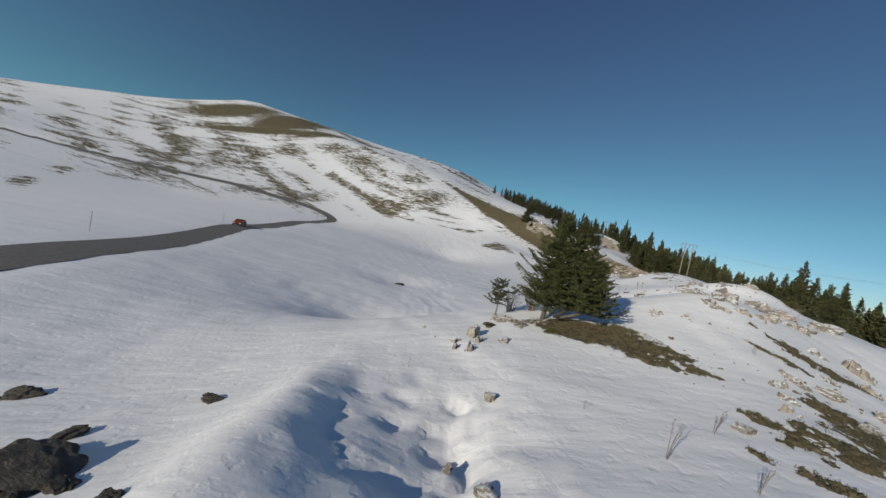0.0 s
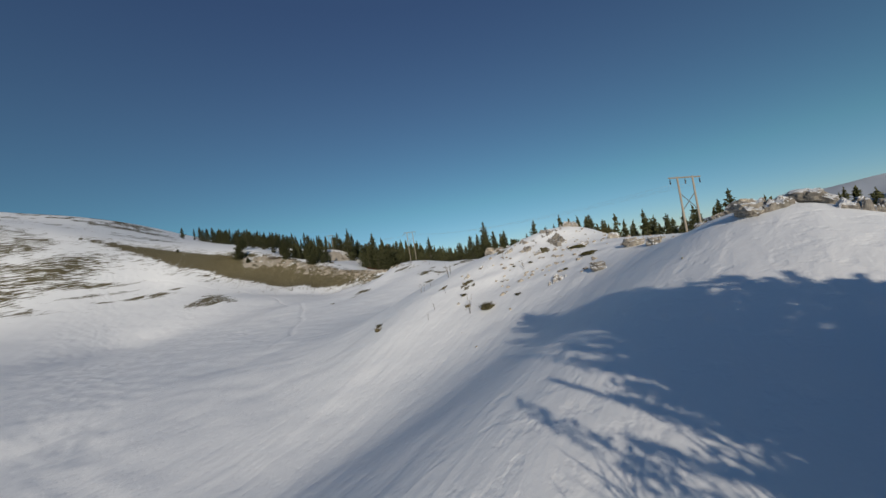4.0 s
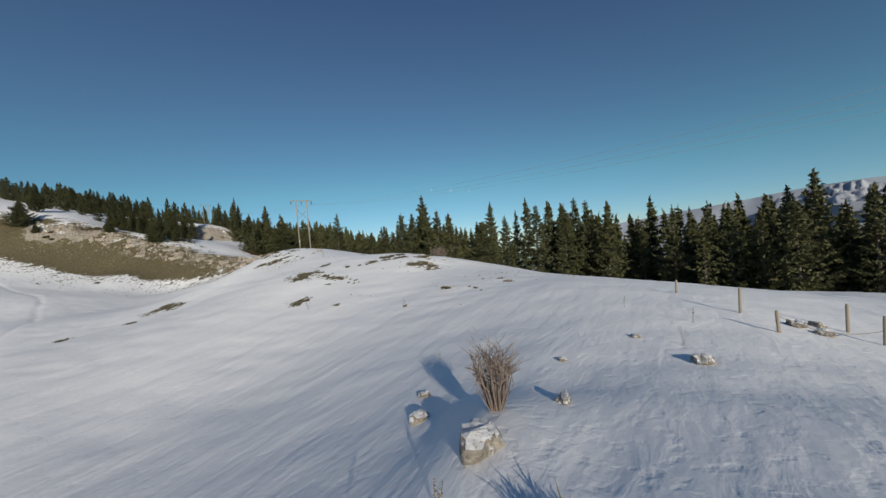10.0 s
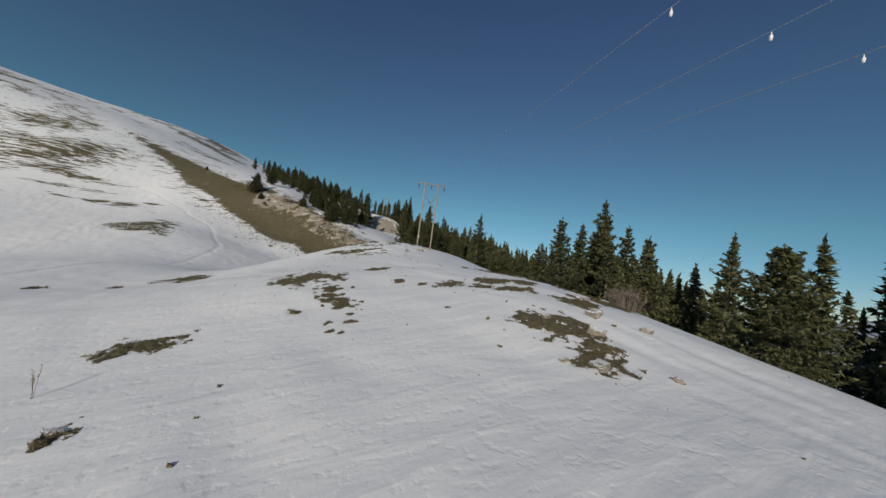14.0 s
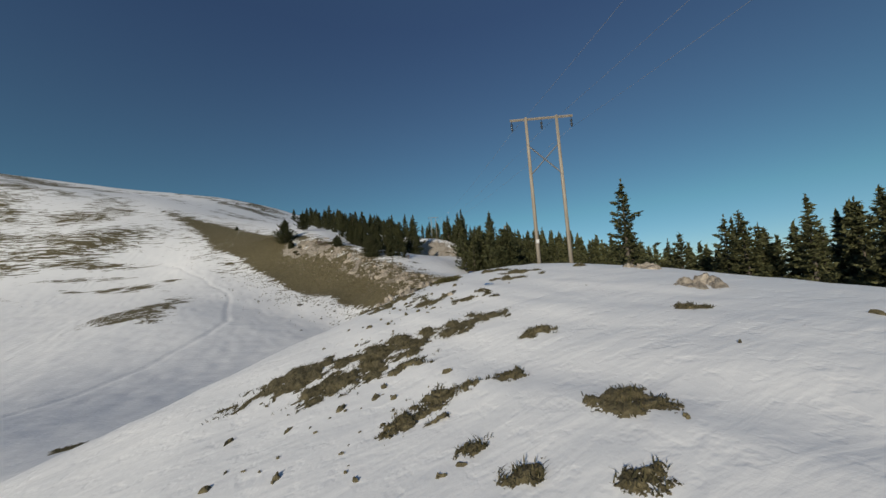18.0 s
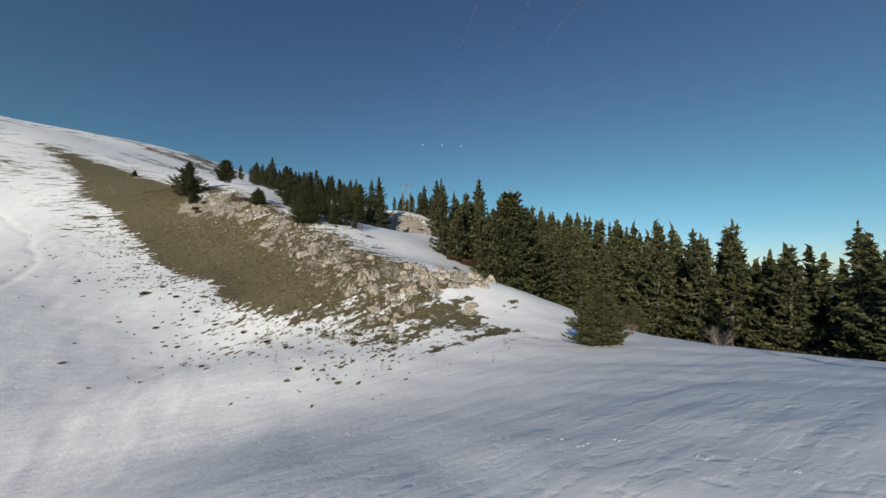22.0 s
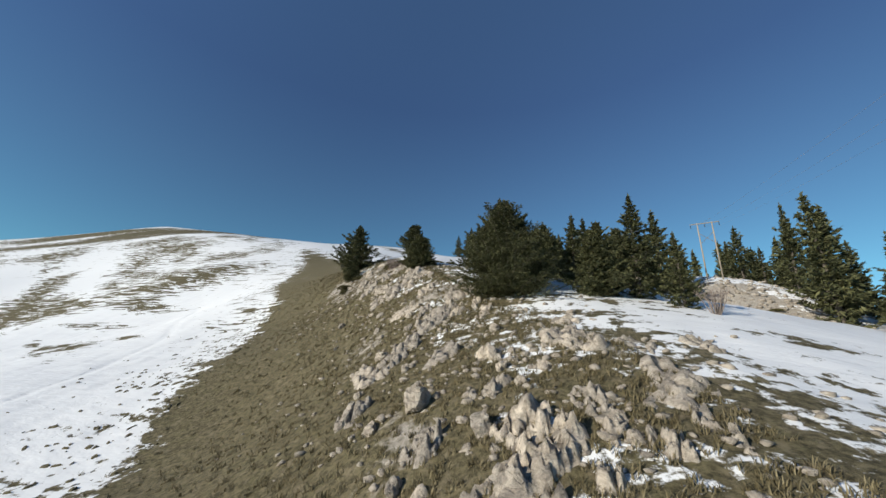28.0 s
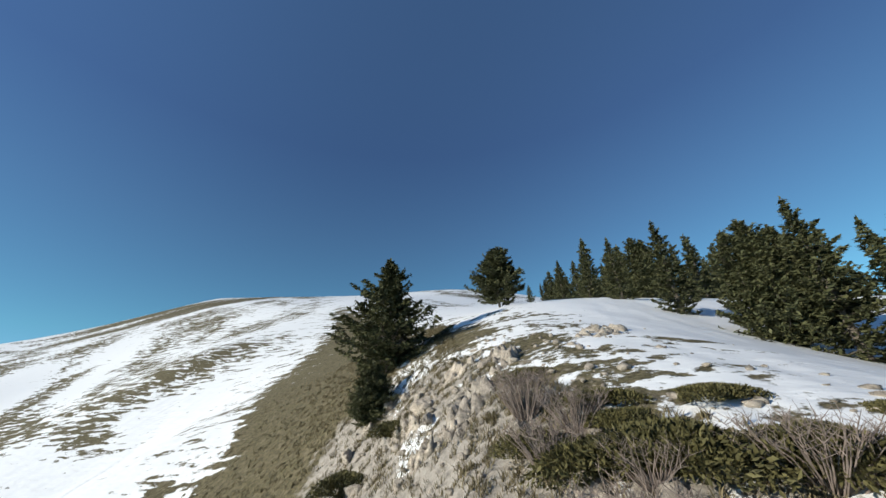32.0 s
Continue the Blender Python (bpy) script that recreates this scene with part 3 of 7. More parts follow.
def stone_material(name="limestone", tone=(1.0, 1.0, 1.0), snowy=0.0):
    m, t, b = material(name)
    co = node(t, "ShaderNodeTexCoord").outputs["Object"]
    pick = node(t, "ShaderNodeObjectInfo").outputs["Random"]
    shift = node(t, "ShaderNodeVectorMath", operation="ADD")
    t.links.new(co, shift.inputs[0])
    spread = node(t, "ShaderNodeCombineXYZ")
    t.links.new(calc(t, "MULTIPLY", pick, 40.0), spread.inputs[0])
    t.links.new(calc(t, "MULTIPLY", pick, 17.0), spread.inputs[2])
    t.links.new(spread.outputs[0], shift.inputs[1])
    co = shift.outputs[0]
    veins = noise_tex(t, 3.0, 9, 0.72, co, 0.8)
    speck = noise_tex(t, 16.0, 6, 0.75, co)
    base = ramp(t, veins, (0.30, tuple(v * 0.13 for v in tone)), (0.42, tuple(v * k for v, k in zip(tone, (0.30, 0.275, 0.245)))), (0.56, tuple(v * k for v, k in zip(tone, (0.47, 0.435, 0.385)))), (0.75, tuple(v * k for v, k in zip(tone, (0.60, 0.57, 0.52)))))
    lichen = ramp(t, noise_tex(t, 2.3, 7, 0.7, co), (0.53, (0, 0, 0)), (0.62, (1, 1, 1)))
    col = mix(t, calc(t, "MULTIPLY", lichen, 0.42), base, (0.12, 0.115, 0.085))
    bed = node(t, "ShaderNodeMapping")
    bed.inputs["Scale"].default_value = (1.3, 1.3, 4.5)
    bed.inputs["Rotation"].default_value = (0.3, 0.2, 0)
    t.links.new(co, bed.inputs["Vector"])
    crack = node(t, "ShaderNodeTexVoronoi", feature="DISTANCE_TO_EDGE", Scale=1.3)
    warp = node(t, "ShaderNodeVectorMath", operation="ADD")
    t.links.new(bed.outputs[0], warp.inputs[0])
    t.links.new(node(t, "ShaderNodeTexNoise", Scale=2.0, Detail=4).outputs["Color"], warp.inputs[1])
    t.links.new(warp.outputs[0], crack.inputs["Vector"])
    joint = ramp(t, calc(t, "ADD", crack.outputs["Distance"], calc(t, "MULTIPLY", noise_tex(t, 2.2, 4, 0.6, co), 0.08)), (0.03, (0, 0, 0)), (0.075, (1, 1, 1)))
    col = mix(t, calc(t, "ADD", calc(t, "MULTIPLY", joint, 0.22), 0.78), (0.07, 0.064, 0.055), col)
    pit = ramp(t, noise_tex(t, 7.5, 5, 0.7, co), (0.56, (0, 0, 0)), (0.66, (1, 1, 1)))
    col = mix(t, calc(t, "MULTIPLY", pit, 0.5), col, (0.11, 0.10, 0.085))
    dark = mix(t, pick, (0.72, 0.71, 0.70), (1.08, 1.04, 0.98))
    mul = node(t, "ShaderNodeMix", data_type="RGBA", blend_type="MULTIPLY")
    mul.inputs[0].default_value = 1.0
    t.links.new(col, mul.inputs[6])
    t.links.new(dark, mul.inputs[7])
    col = mul.outputs[2]
    if snowy:
        up = node(t, "ShaderNodeSeparateXYZ")
        t.links.new(node(t, "ShaderNodeNewGeometry").outputs["Normal"], up.inputs[0])
        rest = calc(t, "ADD", up.outputs["Z"], calc(t, "MULTIPLY", noise_tex(t, 2.5, 5, 0.6, co), 0.9))
        col = mix(t, ramp(t, calc(t, "MULTIPLY", rest, 0.6), (0.80 - 0.1 * snowy, (0, 0, 0)), (0.84 - 0.1 * snowy, (1, 1, 1))), col, (0.82, 0.83, 0.85))
    t.links.new(col, b.inputs["Base Color"])
    b.inputs["Roughness"].default_value = 0.92
    b.inputs["Specular IOR Level"].default_value = 0.2
    height = calc(t, "ADD", calc(t, "ADD", veins, calc(t, "MULTIPLY", speck, 0.35)), calc(t, "MULTIPLY", joint, 0.12))
    bump(t, b, height, 1.0, 0.08)
    return m


def plain_material(name, low, high, scale=6.0, rough=0.85, relief=0.3, depth=0.02, metal=0.0, stretch=None):
    m, t, b = material(name)
    co = node(t, "ShaderNodeTexCoord").outputs["Object"]
    if stretch:
        mp = node(t, "ShaderNodeMapping")
        mp.inputs["Scale"].default_value = stretch
        t.links.new(co, mp.inputs["Vector"])
        co = mp.outputs[0]
    n = noise_tex(t, scale, 6, 0.65, co)
    t.links.new(ramp(t, n, (0.3, low), (0.7, high)), b.inputs["Base Color"])
    b.inputs["Roughness"].default_value, b.inputs["Metallic"].default_value = rough, metal
    if relief:
        bump(t, b, n, relief, depth)
    return m


def needle_material(name, low, high):
    m, t, b = material(name)
    island = node(t, "ShaderNodeNewGeometry").outputs["Random Per Island"]
    tree_ = node(t, "ShaderNodeObjectInfo").outputs["Random"]
    col = mix(t, island, low, high)
    col = mix(t, calc(t, "MULTIPLY", tree_, 0.35), col, tuple(0.62 * v for v in low))
    t.links.new(col, b.inputs["Base Color"])
    b.inputs["Roughness"].default_value = 0.7
    b.inputs["Specular IOR Level"].default_value = 0.25
    return m


GROUND = ground_material()
STONE = stone_material("limestone", (1.10, 1.10, 1.10), 1.25)
GREY_STONE = stone_material("grey_limestone", (0.86, 0.86, 0.86), 0.35)
PALE_STONE = stone_material("buff_limestone", (1.20, 1.17, 1.14))
DARK_STONE = stone_material("lichened_limestone", (0.34, 0.34, 0.33))
NEEDLES = needle_material("spruce_needles", (0.050, 0.058, 0.026), (0.136, 0.136, 0.060))
NEEDLES_HERO = needle_material("spruce_needles_sunlit", (0.046, 0.058, 0.021), (0.130, 0.138, 0.052))
JUNIPER = needle_material("juniper_needles", (0.060, 0.056, 0.022), (0.165, 0.148, 0.060))
BARK = plain_material("bark", (0.07, 0.058, 0.045), (0.19, 0.165, 0.135), 9, 0.95, 0.7, 0.03, stretch=(1, 1, 0.25))
DRY = plain_material("dry_stalk", (0.10, 0.078, 0.055), (0.24, 0.19, 0.13), 20, 0.9, 0)
POLE = plain_material("weathered_pole_wood", (0.20, 0.165, 0.125), (0.42, 0.37, 0.30), 5, 0.85, 0.4, 0.02, stretch=(3, 3, 0.12))
STEEL = plain_material("galvanised_steel", (0.20, 0.20, 0.20), (0.34, 0.34, 0.34), 8, 0.5, 0, 0, 0.7)
GLASSY = plain_material("insulator_glaze", (0.025, 0.03, 0.04), (0.05, 0.06, 0.07), 8, 0.25, 0)
WIRE = plain_material("aluminium_cable", (0.36, 0.36, 0.36), (0.46, 0.46, 0.46), 8, 0.45, 0, 0, 0.6)
ASPHALT = plain_material("asphalt", (0.10, 0.095, 0.09), (0.17, 0.165, 0.155), 3.0, 0.9, 0.3, 0.01)
SNOW = plain_material("loose_snow", (0.80, 0.81, 0.83), (0.87, 0.87, 0.88), 5.0, 0.6, 0.5, 0.04)
PAINT = plain_material("orange_car_paint", (0.16, 0.03, 0.015), (0.22, 0.045, 0.02), 2, 0.35, 0)
BLACK = plain_material("black_trim", (0.012, 0.012, 0.013), (0.02, 0.02, 0.022), 5, 0.4, 0)
WHITE = plain_material("white_plate", (0.7, 0.7, 0.68), (0.8, 0.8, 0.78), 5, 0.6, 0)
TWIG = plain_material("bare_twigs", (0.13, 0.10, 0.085), (0.27, 0.22, 0.19), 15, 0.9, 0)
RUSSET = needle_material("russet_leaves", (0.10, 0.045, 0.028), (0.20, 0.095, 0.06))


# ---------------------------------------------------------------- mesh helpers
def mesh_of(name, verts, faces, mat, smooth=False):
    me = bpy.data.meshes.new(name)
    if isinstance(faces, np.ndarray):
        per = faces.shape[1]
        me.vertices.add(len(verts))
        me.vertices.foreach_set("co", np.asarray(verts, dtype=np.float32).ravel())
        me.loops.add(faces.size)
        me.loops.foreach_set("vertex_index", faces.astype(np.int32).ravel())
        me.polygons.add(len(faces))
        me.polygons.foreach_set("loop_start", np.arange(0, faces.size, per, dtype=np.int32))
    else:
        me.from_pydata(np.asarray(verts).tolist() if not isinstance(verts, list) else verts, [], faces)
    me.materials.append(mat)
    if smooth:
        me.polygons.foreach_set("use_smooth", np.ones(len(me.polygons), dtype=bool))
    me.update()
    return me


def part(name, me, parent, label=""):
    ob = new(name, me)
    ob.parent = parent
    return tagged(ob, label) if label else ob


def thing(name, label, category, group="", kind="", data=None, place=None):
    ob = new(name, data)
    if place is not None:
        ob.matrix_world = place
    return tagged(ob, label, category, group, kind)


def tube(points, radii, sides=6):
    """Vertices and faces of a tapered tube along points."""
    pts = [Vector(p) for p in points]
    verts, faces = [], []
    for i, p in enumerate(pts):
        d = (pts[min(i + 1, len(pts) - 1)] - pts[max(i - 1, 0)]).normalized()
        a = d.orthogonal().normalized() if abs(d.z) > 0.95 else d.cross(Vector((0, 0, 1))).normalized()
        b = d.cross(a)
        for k in range(sides):
            q = 2 * math.pi * k / sides
            verts.append(tuple(p + (math.cos(q) * a + math.sin(q) * b) * float(radii[i])))
    for i in range(len(pts) - 1):
        for k in range(sides):
            j = (k + 1) % sides
            faces.append((i * sides + k, i * sides + j, (i + 1) * sides + j, (i + 1) * sides + k))
    faces.append(tuple(range(sides - 1, -1, -1)))
    faces.append(tuple((len(pts) - 1) * sides + k for k in range(sides)))
    return verts, faces


def joined(*pieces):
    verts, faces = [], []
    for v, f in pieces:
        n = len(verts)
        verts += [tuple(q) for q in v]
        faces += [tuple(i + n for i in q) for q in f]
    return verts, faces


def box(cx, cy, cz, sx, sy, sz):
    v = [(cx + a * sx / 2, cy + b * sy / 2, cz + c * sz / 2) for c in (-1, 1) for b in (-1, 1) for a in (-1, 1)]
    return v, [(0, 2, 3, 1), (4, 5, 7, 6), (0, 1, 5, 4), (2, 6, 7, 3), (0, 4, 6, 2), (1, 3, 7, 5)]


def sprays(rng, centres, ways, length, width, droop=0.25):
    """Needle sprays: one folded, leaf-shaped blade each, set along ways."""
    n = len(centres)
    ways = ways + rng.normal(0, 0.42, (n, 3))
    ways[:, 2] -= droop * rng.random(n)
    ways /= np.linalg.norm(ways, axis=1, keepdims=True) + 1e-9
    side = np.cross(ways, rng.normal(0, 0.55, (n, 3)) + (0, 0, 1))
    side /= np.linalg.norm(side, axis=1, keepdims=True) + 1e-9
    up = np.cross(side, ways)
    ln = length * rng.uniform(0.6, 1.35, (n, 1))
    wd = width * rng.uniform(0.7, 1.3, (n, 1))
    a, e = centres - 0.5 * ln * ways, centres + 0.5 * ln * ways
    mid = centres - 0.10 * ln * ways
    fold = wd * rng.uniform(-0.5, 0.9, (n, 1))
    v = np.stack([a, mid + wd * side - fold * up, e, mid - wd * side - fold * up], 1).reshape(-1, 3)
    base = 4 * np.arange(n)[:, None]
    f = np.stack([base + (0, 1, 2), base + (0, 2, 3)], 1).reshape(-1, 3)
    return v, f


def spruce_meshes(seed, height, radius, spray=0.42, whorl=0.42, arms=6, low=0.06, ragged=0.25, stems=((0, 0, 1.0),), fill=2.1, needles=None, power=0.85, sparse=0.0, rise_from=2.2):
    """The trunk, the limbs and the crown of a spruce that stands at the origin."""
    rng = np.random.default_rng(seed)
    trunk, limbs = [], []
    cs, ws = [], []
    for k, (ox, oy, tall) in enumerate(stems):
        h = height * tall
        lean = rng.normal(0, 0.015, 2) * h
        line = [(ox * min(1, s * 3) + lean[0] * s, oy * min(1, s * 3) + lean[1] * s, h * s) for s in np.linspace(-0.03 if k == 0 else 0.1, 1, 7)]
        r0 = 0.022 * height * (1.0 if k == 0 else 0.6)
        trunk.append(tube(line, [max(0.012, r0 * (1 - 0.93 * s)) for s in np.linspace(0, 1, 7)], 7))
        z = low * height * (1 if k == 0 else rise_from)
        while z < h * 0.985:
            s = z / h
            axis = np.array([ox * min(1, s * 3) + lean[0] * s, oy * min(1, s * 3) + lean[1] * s, z])
            reach = radius * tall * max(0.05, (1 - s)) ** power * min(1.0, 0.62 + 2.4 * (s - low)) * rng.uniform(0.74, 1.14)
            heavy = rng.uniform(0, 6.3)
            for a in range(arms):
                if rng.random() < sparse:
                    continue
                q = 2 * math.pi * (a + rng.random()) / arms
                ln = reach * rng.uniform(1 - 1.6 * ragged, 1 + ragged) * (1 + 0.6 * ragged * math.cos(q - heavy))
                rise = 0.35 * s - 0.22 + rng.normal(0, 0.08)
                out = np.array([math.cos(q), math.sin(q), 0])
                pts = [axis + out * ln * u + np.array([0, 0, ln * (rise * u - 0.10 * math.sin(3.0 * u) + 0.22 * u * u * u)]) + np.array([0, 0, rng.normal(0, 0.02)]) for u in (0, 0.35, 0.7, 1.0)]
                limbs.append(tube(pts, [0.010 * height * (1 - s) * 0.5 + 0.012, 0.013, 0.009, 0.004], 3))
                n = max(3, int(fill * ln / spray * 2.8))
                u = np.sqrt(rng.uniform(0.04, 1.0, n))
                seg = np.clip((u / 0.35).astype(int), 0, 2)
                p = np.array(pts)
                start, end = p[seg], p[seg + 1]
                lo = np.array([0, 0.35, 0.7])[seg]
                hi = np.array([0.35, 0.7, 1.0])[seg]
                c = start + (end - start) * ((u - lo) / (hi - lo))[:, None]
                across = np.array([-out[1], out[0], 0])
                spread = rng.uniform(-1, 1, n) * 0.34 * ln * (1.08 - u * 0.75)
                c = c + across * spread[:, None]
                c[:, 2] += rng.normal(0, 0.10 * spray, n) - 0.10 * np.abs(spread)
                w = out * 0.8 + across * (np.sign(spread) * 0.55)[:, None]
                cs.append(c)
                ws.append(w)
            z += whorl * rng.uniform(0.7, 1.25) * (0.55 + 0.45 * (1 - s))
        tip = np.array([[ox + lean[0], oy + lean[1], h * f] for f in (0.96, 0.985, 1.0, 1.01)])
        cs.append(tip)
        ws.append(np.tile([0.05, 0.05, 1.2], (4, 1)))
    v, f = sprays(rng, np.concatenate(cs), np.concatenate(ws).astype(float), spray, spray * 0.20)
    return (mesh_of("trunk", *joined(*(trunk + limbs)), BARK, True), mesh_of("crown", v, f, needles or NEEDLES))


def plant_tree(meshes, name, label, x, y, turn, scale, group="", sink=0.08, slim=1.0):
    ob = thing(name, label, "tree", group)
    for n, me in zip(("trunk", "crown"), meshes):
        part(n, me, ob)
    ob.matrix_world = Matrix.Translation((x, y, at(x, y) - sink)) @ Matrix.Rotation(turn, 4, "Z") @ Matrix.Diagonal((scale * slim, scale * slim, scale, 1))
    return ob


# ---------------------------------------------------------------- the ground sheet
def graded(lo, hi, fine, reach, closer=(), grow=1.06):
    core = list(np.arange(lo, hi + fine / 2, fine))
    for a, b in closer:
        core = [q for q in core if not a < q < b] + list(np.arange(a, b, 0.16))
    core = sorted(core)
    left, right, s = [], [], fine
    a, b = core[0], core[-1]
    while b - core[-1] < reach or core[0] - a < reach:
        s = min(s * grow, 60)
        a, b = a - s, b + s
        left.append(a)
        right.append(b)
    return np.array(left[::-1] + core + right)


def build_ground():
    xs, ys = graded(-8, 94, 0.42, 3200, ((-1.5, 4.6), (17.5, 22.5), (63, 69))), graded(2, 212, 0.42, 3200, ((9.8, 16.6), (30.5, 36), (99.5, 105.5)))
    gx, gy = np.meshgrid(xs, ys)
    gz = ground_z(gx, gy)
    bare = bareness(gx, gy)
    d, _ = to_line(gx, gy, ROAD)
    me = bpy.data.meshes.new("ground")
    nx, ny = len(xs), len(ys)
    me.vertices.add(nx * ny)
    me.vertices.foreach_set("co", np.stack([gx, gy, gz], -1).ravel())
    i = (np.arange(ny - 1)[:, None] * nx + np.arange(nx - 1)).ravel()
    quads = np.stack([i, i + 1, i + nx + 1, i + nx], 1).ravel().astype(np.int32)
    me.loops.add(len(quads))
    me.loops.foreach_set("vertex_index", quads)
    me.polygons.add(len(i))
    me.polygons.foreach_set("loop_start", np.arange(0, len(quads), 4, dtype=np.int32))
    me.polygons.foreach_set("use_smooth", np.ones(len(i), dtype=bool))
    me.update()
    hill = step01(gy + 0.35 * np.abs(gx), 165, 215) * step01(-gx, -52, -30)
    for key, values in (("cover", bare), ("rock", rocky(gx, gy)), ("hill", hill)):
        me.attributes.new(key, "FLOAT", "POINT").data.foreach_set("value", values.ravel().astype(np.float32))
    me.materials.append(GROUND)
    thing("ground", "snow-covered mountain pasture with patches of brown grass", "ground", kind="structure", data=me)


build_ground()


def ribbon(line, half, dz, step=1.5, rag=0.0, seed=5):
    rng = random.Random(seed)
    pts = []
    for (ax, ay), (bx, by) in zip(line, line[1:]):
        n = max(1, int(math.hypot(bx - ax, by - ay) / step))
        pts += [(ax + (bx - ax) * k / n, ay + (by - ay) * k / n) for k in range(n)]
    pts.append(line[-1])
    for _ in range(6):
        pts = [pts[0]] + [((a[0] + 2 * b[0] + c[0]) / 4, (a[1] + 2 * b[1] + c[1]) / 4) for a, b, c in zip(pts, pts[1:], pts[2:])] + [pts[-1]]
    rows = []
    for k, (x, y) in enumerate(pts):
        a, b = pts[max(k - 1, 0)], pts[min(k + 1, len(pts) - 1)]
        l = math.hypot(b[0] - a[0], b[1] - a[1]) or 1
        px, py = -(b[1] - a[1]) / l, (b[0] - a[0]) / l
        w = half * (1 + rag * rng.uniform(-1, 1))
        rows.append([(x + px * w * s, y + py * w * s) for s in (-1, -0.5, 0, 0.5, 1)])
    flat = np.array(rows).reshape(-1, 2)
    z = ground_z(flat[:, 0], flat[:, 1]) + dz
    verts = np.column_stack([flat, z]).tolist()
    faces = [(r * 5 + c, r * 5 + c + 1, r * 5 + c + 6, r * 5 + c + 5) for r in range(len(rows) - 1) for c in range(4)]
    return verts, faces


v, f = ribbon(ROAD, 2.5, 0.06, 2.0)
thing("road", "grey cleared asphalt mountain road between snow banks", "road", kind="structure", data=mesh_of("road", v, f, ASPHALT, True))

# ---------------------------------------------------------------- trees
FIRS = [spruce_meshes(100 + k, h, r, spray=0.52, whorl=0.50, arms=7, low=lo, ragged=rg + 0.12, fill=2.9, sparse=sp, power=pw) for k, (h, r, lo, rg, sp, pw) in enumerate(
    [(11, 2.5, 0.03, 0.22, 0.0, 0.8), (12, 2.8, 0.04, 0.26, 0.0, 0.8), (10, 2.6, 0.02, 0.25, 0.0, 0.75), (12, 2.0, 0.08, 0.35, 0.10, 0.85), (9, 2.6, 0.02, 0.2, 0.0, 0.7), (12, 2.3, 0.08, 0.42, 0.18, 0.8)])]
FIR_H = [11, 12, 10, 12, 9, 12]
forest_rng = random.Random(7)
planted = []


def fir(x, y, height, kind=None, label="dark green spruce in the forest edge", group="forest spruces"):
    k = forest_rng.randrange(len(FIRS)) if kind is None else kind
    planted.append((x, y))
    s = height / FIR_H[k]
    return plant_tree(FIRS[k], "spruce", label, x, y, forest_rng.uniform(0, 6.3), s, group, 0.15, min(1.15, s ** -0.35))


# trees that stand out: x, y, top height above sea of the plan, kind
for x, y, top, kind in ((89.7, 93.8, 11.6, 0), (94.0, 94.6, 11.4, 0), (114.9, 88.1, 13.7, 5), (123.3, 84.3, 12.1, 3), (112.1, 65.7, 12.0, 1), (104.0, 31.5, 10.6, 1),
                         (107.0, 34.1, 8.8, 0), (90.9, 118.7, 14.9, 5), (93.2, 120.4, 10.4, 4), (115.6, 196.2, 27.1, 1), (101.8, 98.6, 9.3, 2), (83.75, 91.1, 11.3, 2), (94.9, 94.5, 15.8, 1), (110.5, 97.5, 12.6, 0), (116.2, 88.3, 14.7, 3), (82.0, 65.3, 9.2, 1), (95.5, 75.5, 9.0, 0), (87.0, 87.5, 9.4, 2), (114.2, 219.8, 33.0, 1), (118.0, 224.0, 32.5, 0), (123.2, 238.8, 39.0, 3), (116.8, 197.9, 28.5, 1), (90.5, 90.6, 12.6, 0), (93.6, 90.3, 12.0, 1), (96.2, 88.4, 11.0, 2)):
    fir(x, y, top - at(x, y), kind, "tall dark green spruce standing clear of the forest")


def inside(x, y, poly):
    hit = False
    for (ax, ay), (bx, by) in zip(poly, poly[1:] + poly[:1]):
        if (ay > y) != (by > y) and x < (bx - ax) * (y - ay) / (by - ay) + ax:
            hit = not hit
    return hit


def forest_spots(poly, count, gap, tries=9000):
    xs, ys = [p[0] for p in poly], [p[1] for p in poly]
    found = []
    for _ in range(tries):
        if len(found) >= count:
            break
        x, y = forest_rng.uniform(min(xs), max(xs)), forest_rng.uniform(min(ys), max(ys))
        if inside(x, y, poly) and all((x - a) ** 2 + (y - b) ** 2 > gap * gap for a, b in planted):
            found.append((x, y))
            planted.append((x, y))
    return found


def tall_at(x, y):
    """The trees grow taller down the flank."""
    base = 13.5 + 0.20 * max(0, x - 92) + (-1.0 if 162 < y < 215 else 0) - (5.0 if 85 < y < 138 else 7.5 if 138 <= y < 162 and x < 110 else 3.0 if 138 <= y < 160 else 0)
    return min(24, base) * forest_rng.uniform(0.76, 1.03)


def edge_trees(poly, count, gap, tall=tall_at):
    for x, y in forest_spots(poly, count, gap):
        fir(x, y, tall(x, y))
        planted.pop()


SPARE = [spruce_meshes(200 + k, 12, r, spray=0.95, whorl=0.70, arms=6, low=0.10, ragged=rg + 0.1, fill=2.6) for k, (r, rg) in enumerate([(2.5, 0.25), (2.1, 0.35), (2.8, 0.22)])]
SPARE_V = []
for trunk_me, crown_me in SPARE:
    co = np.empty(len(crown_me.vertices) * 3, dtype=np.float32)
    crown_me.vertices.foreach_get("co", co)
    SPARE_V.append((co.reshape(-1, 3).astype(float), np.array([p.vertices[:] for p in crown_me.polygons])))


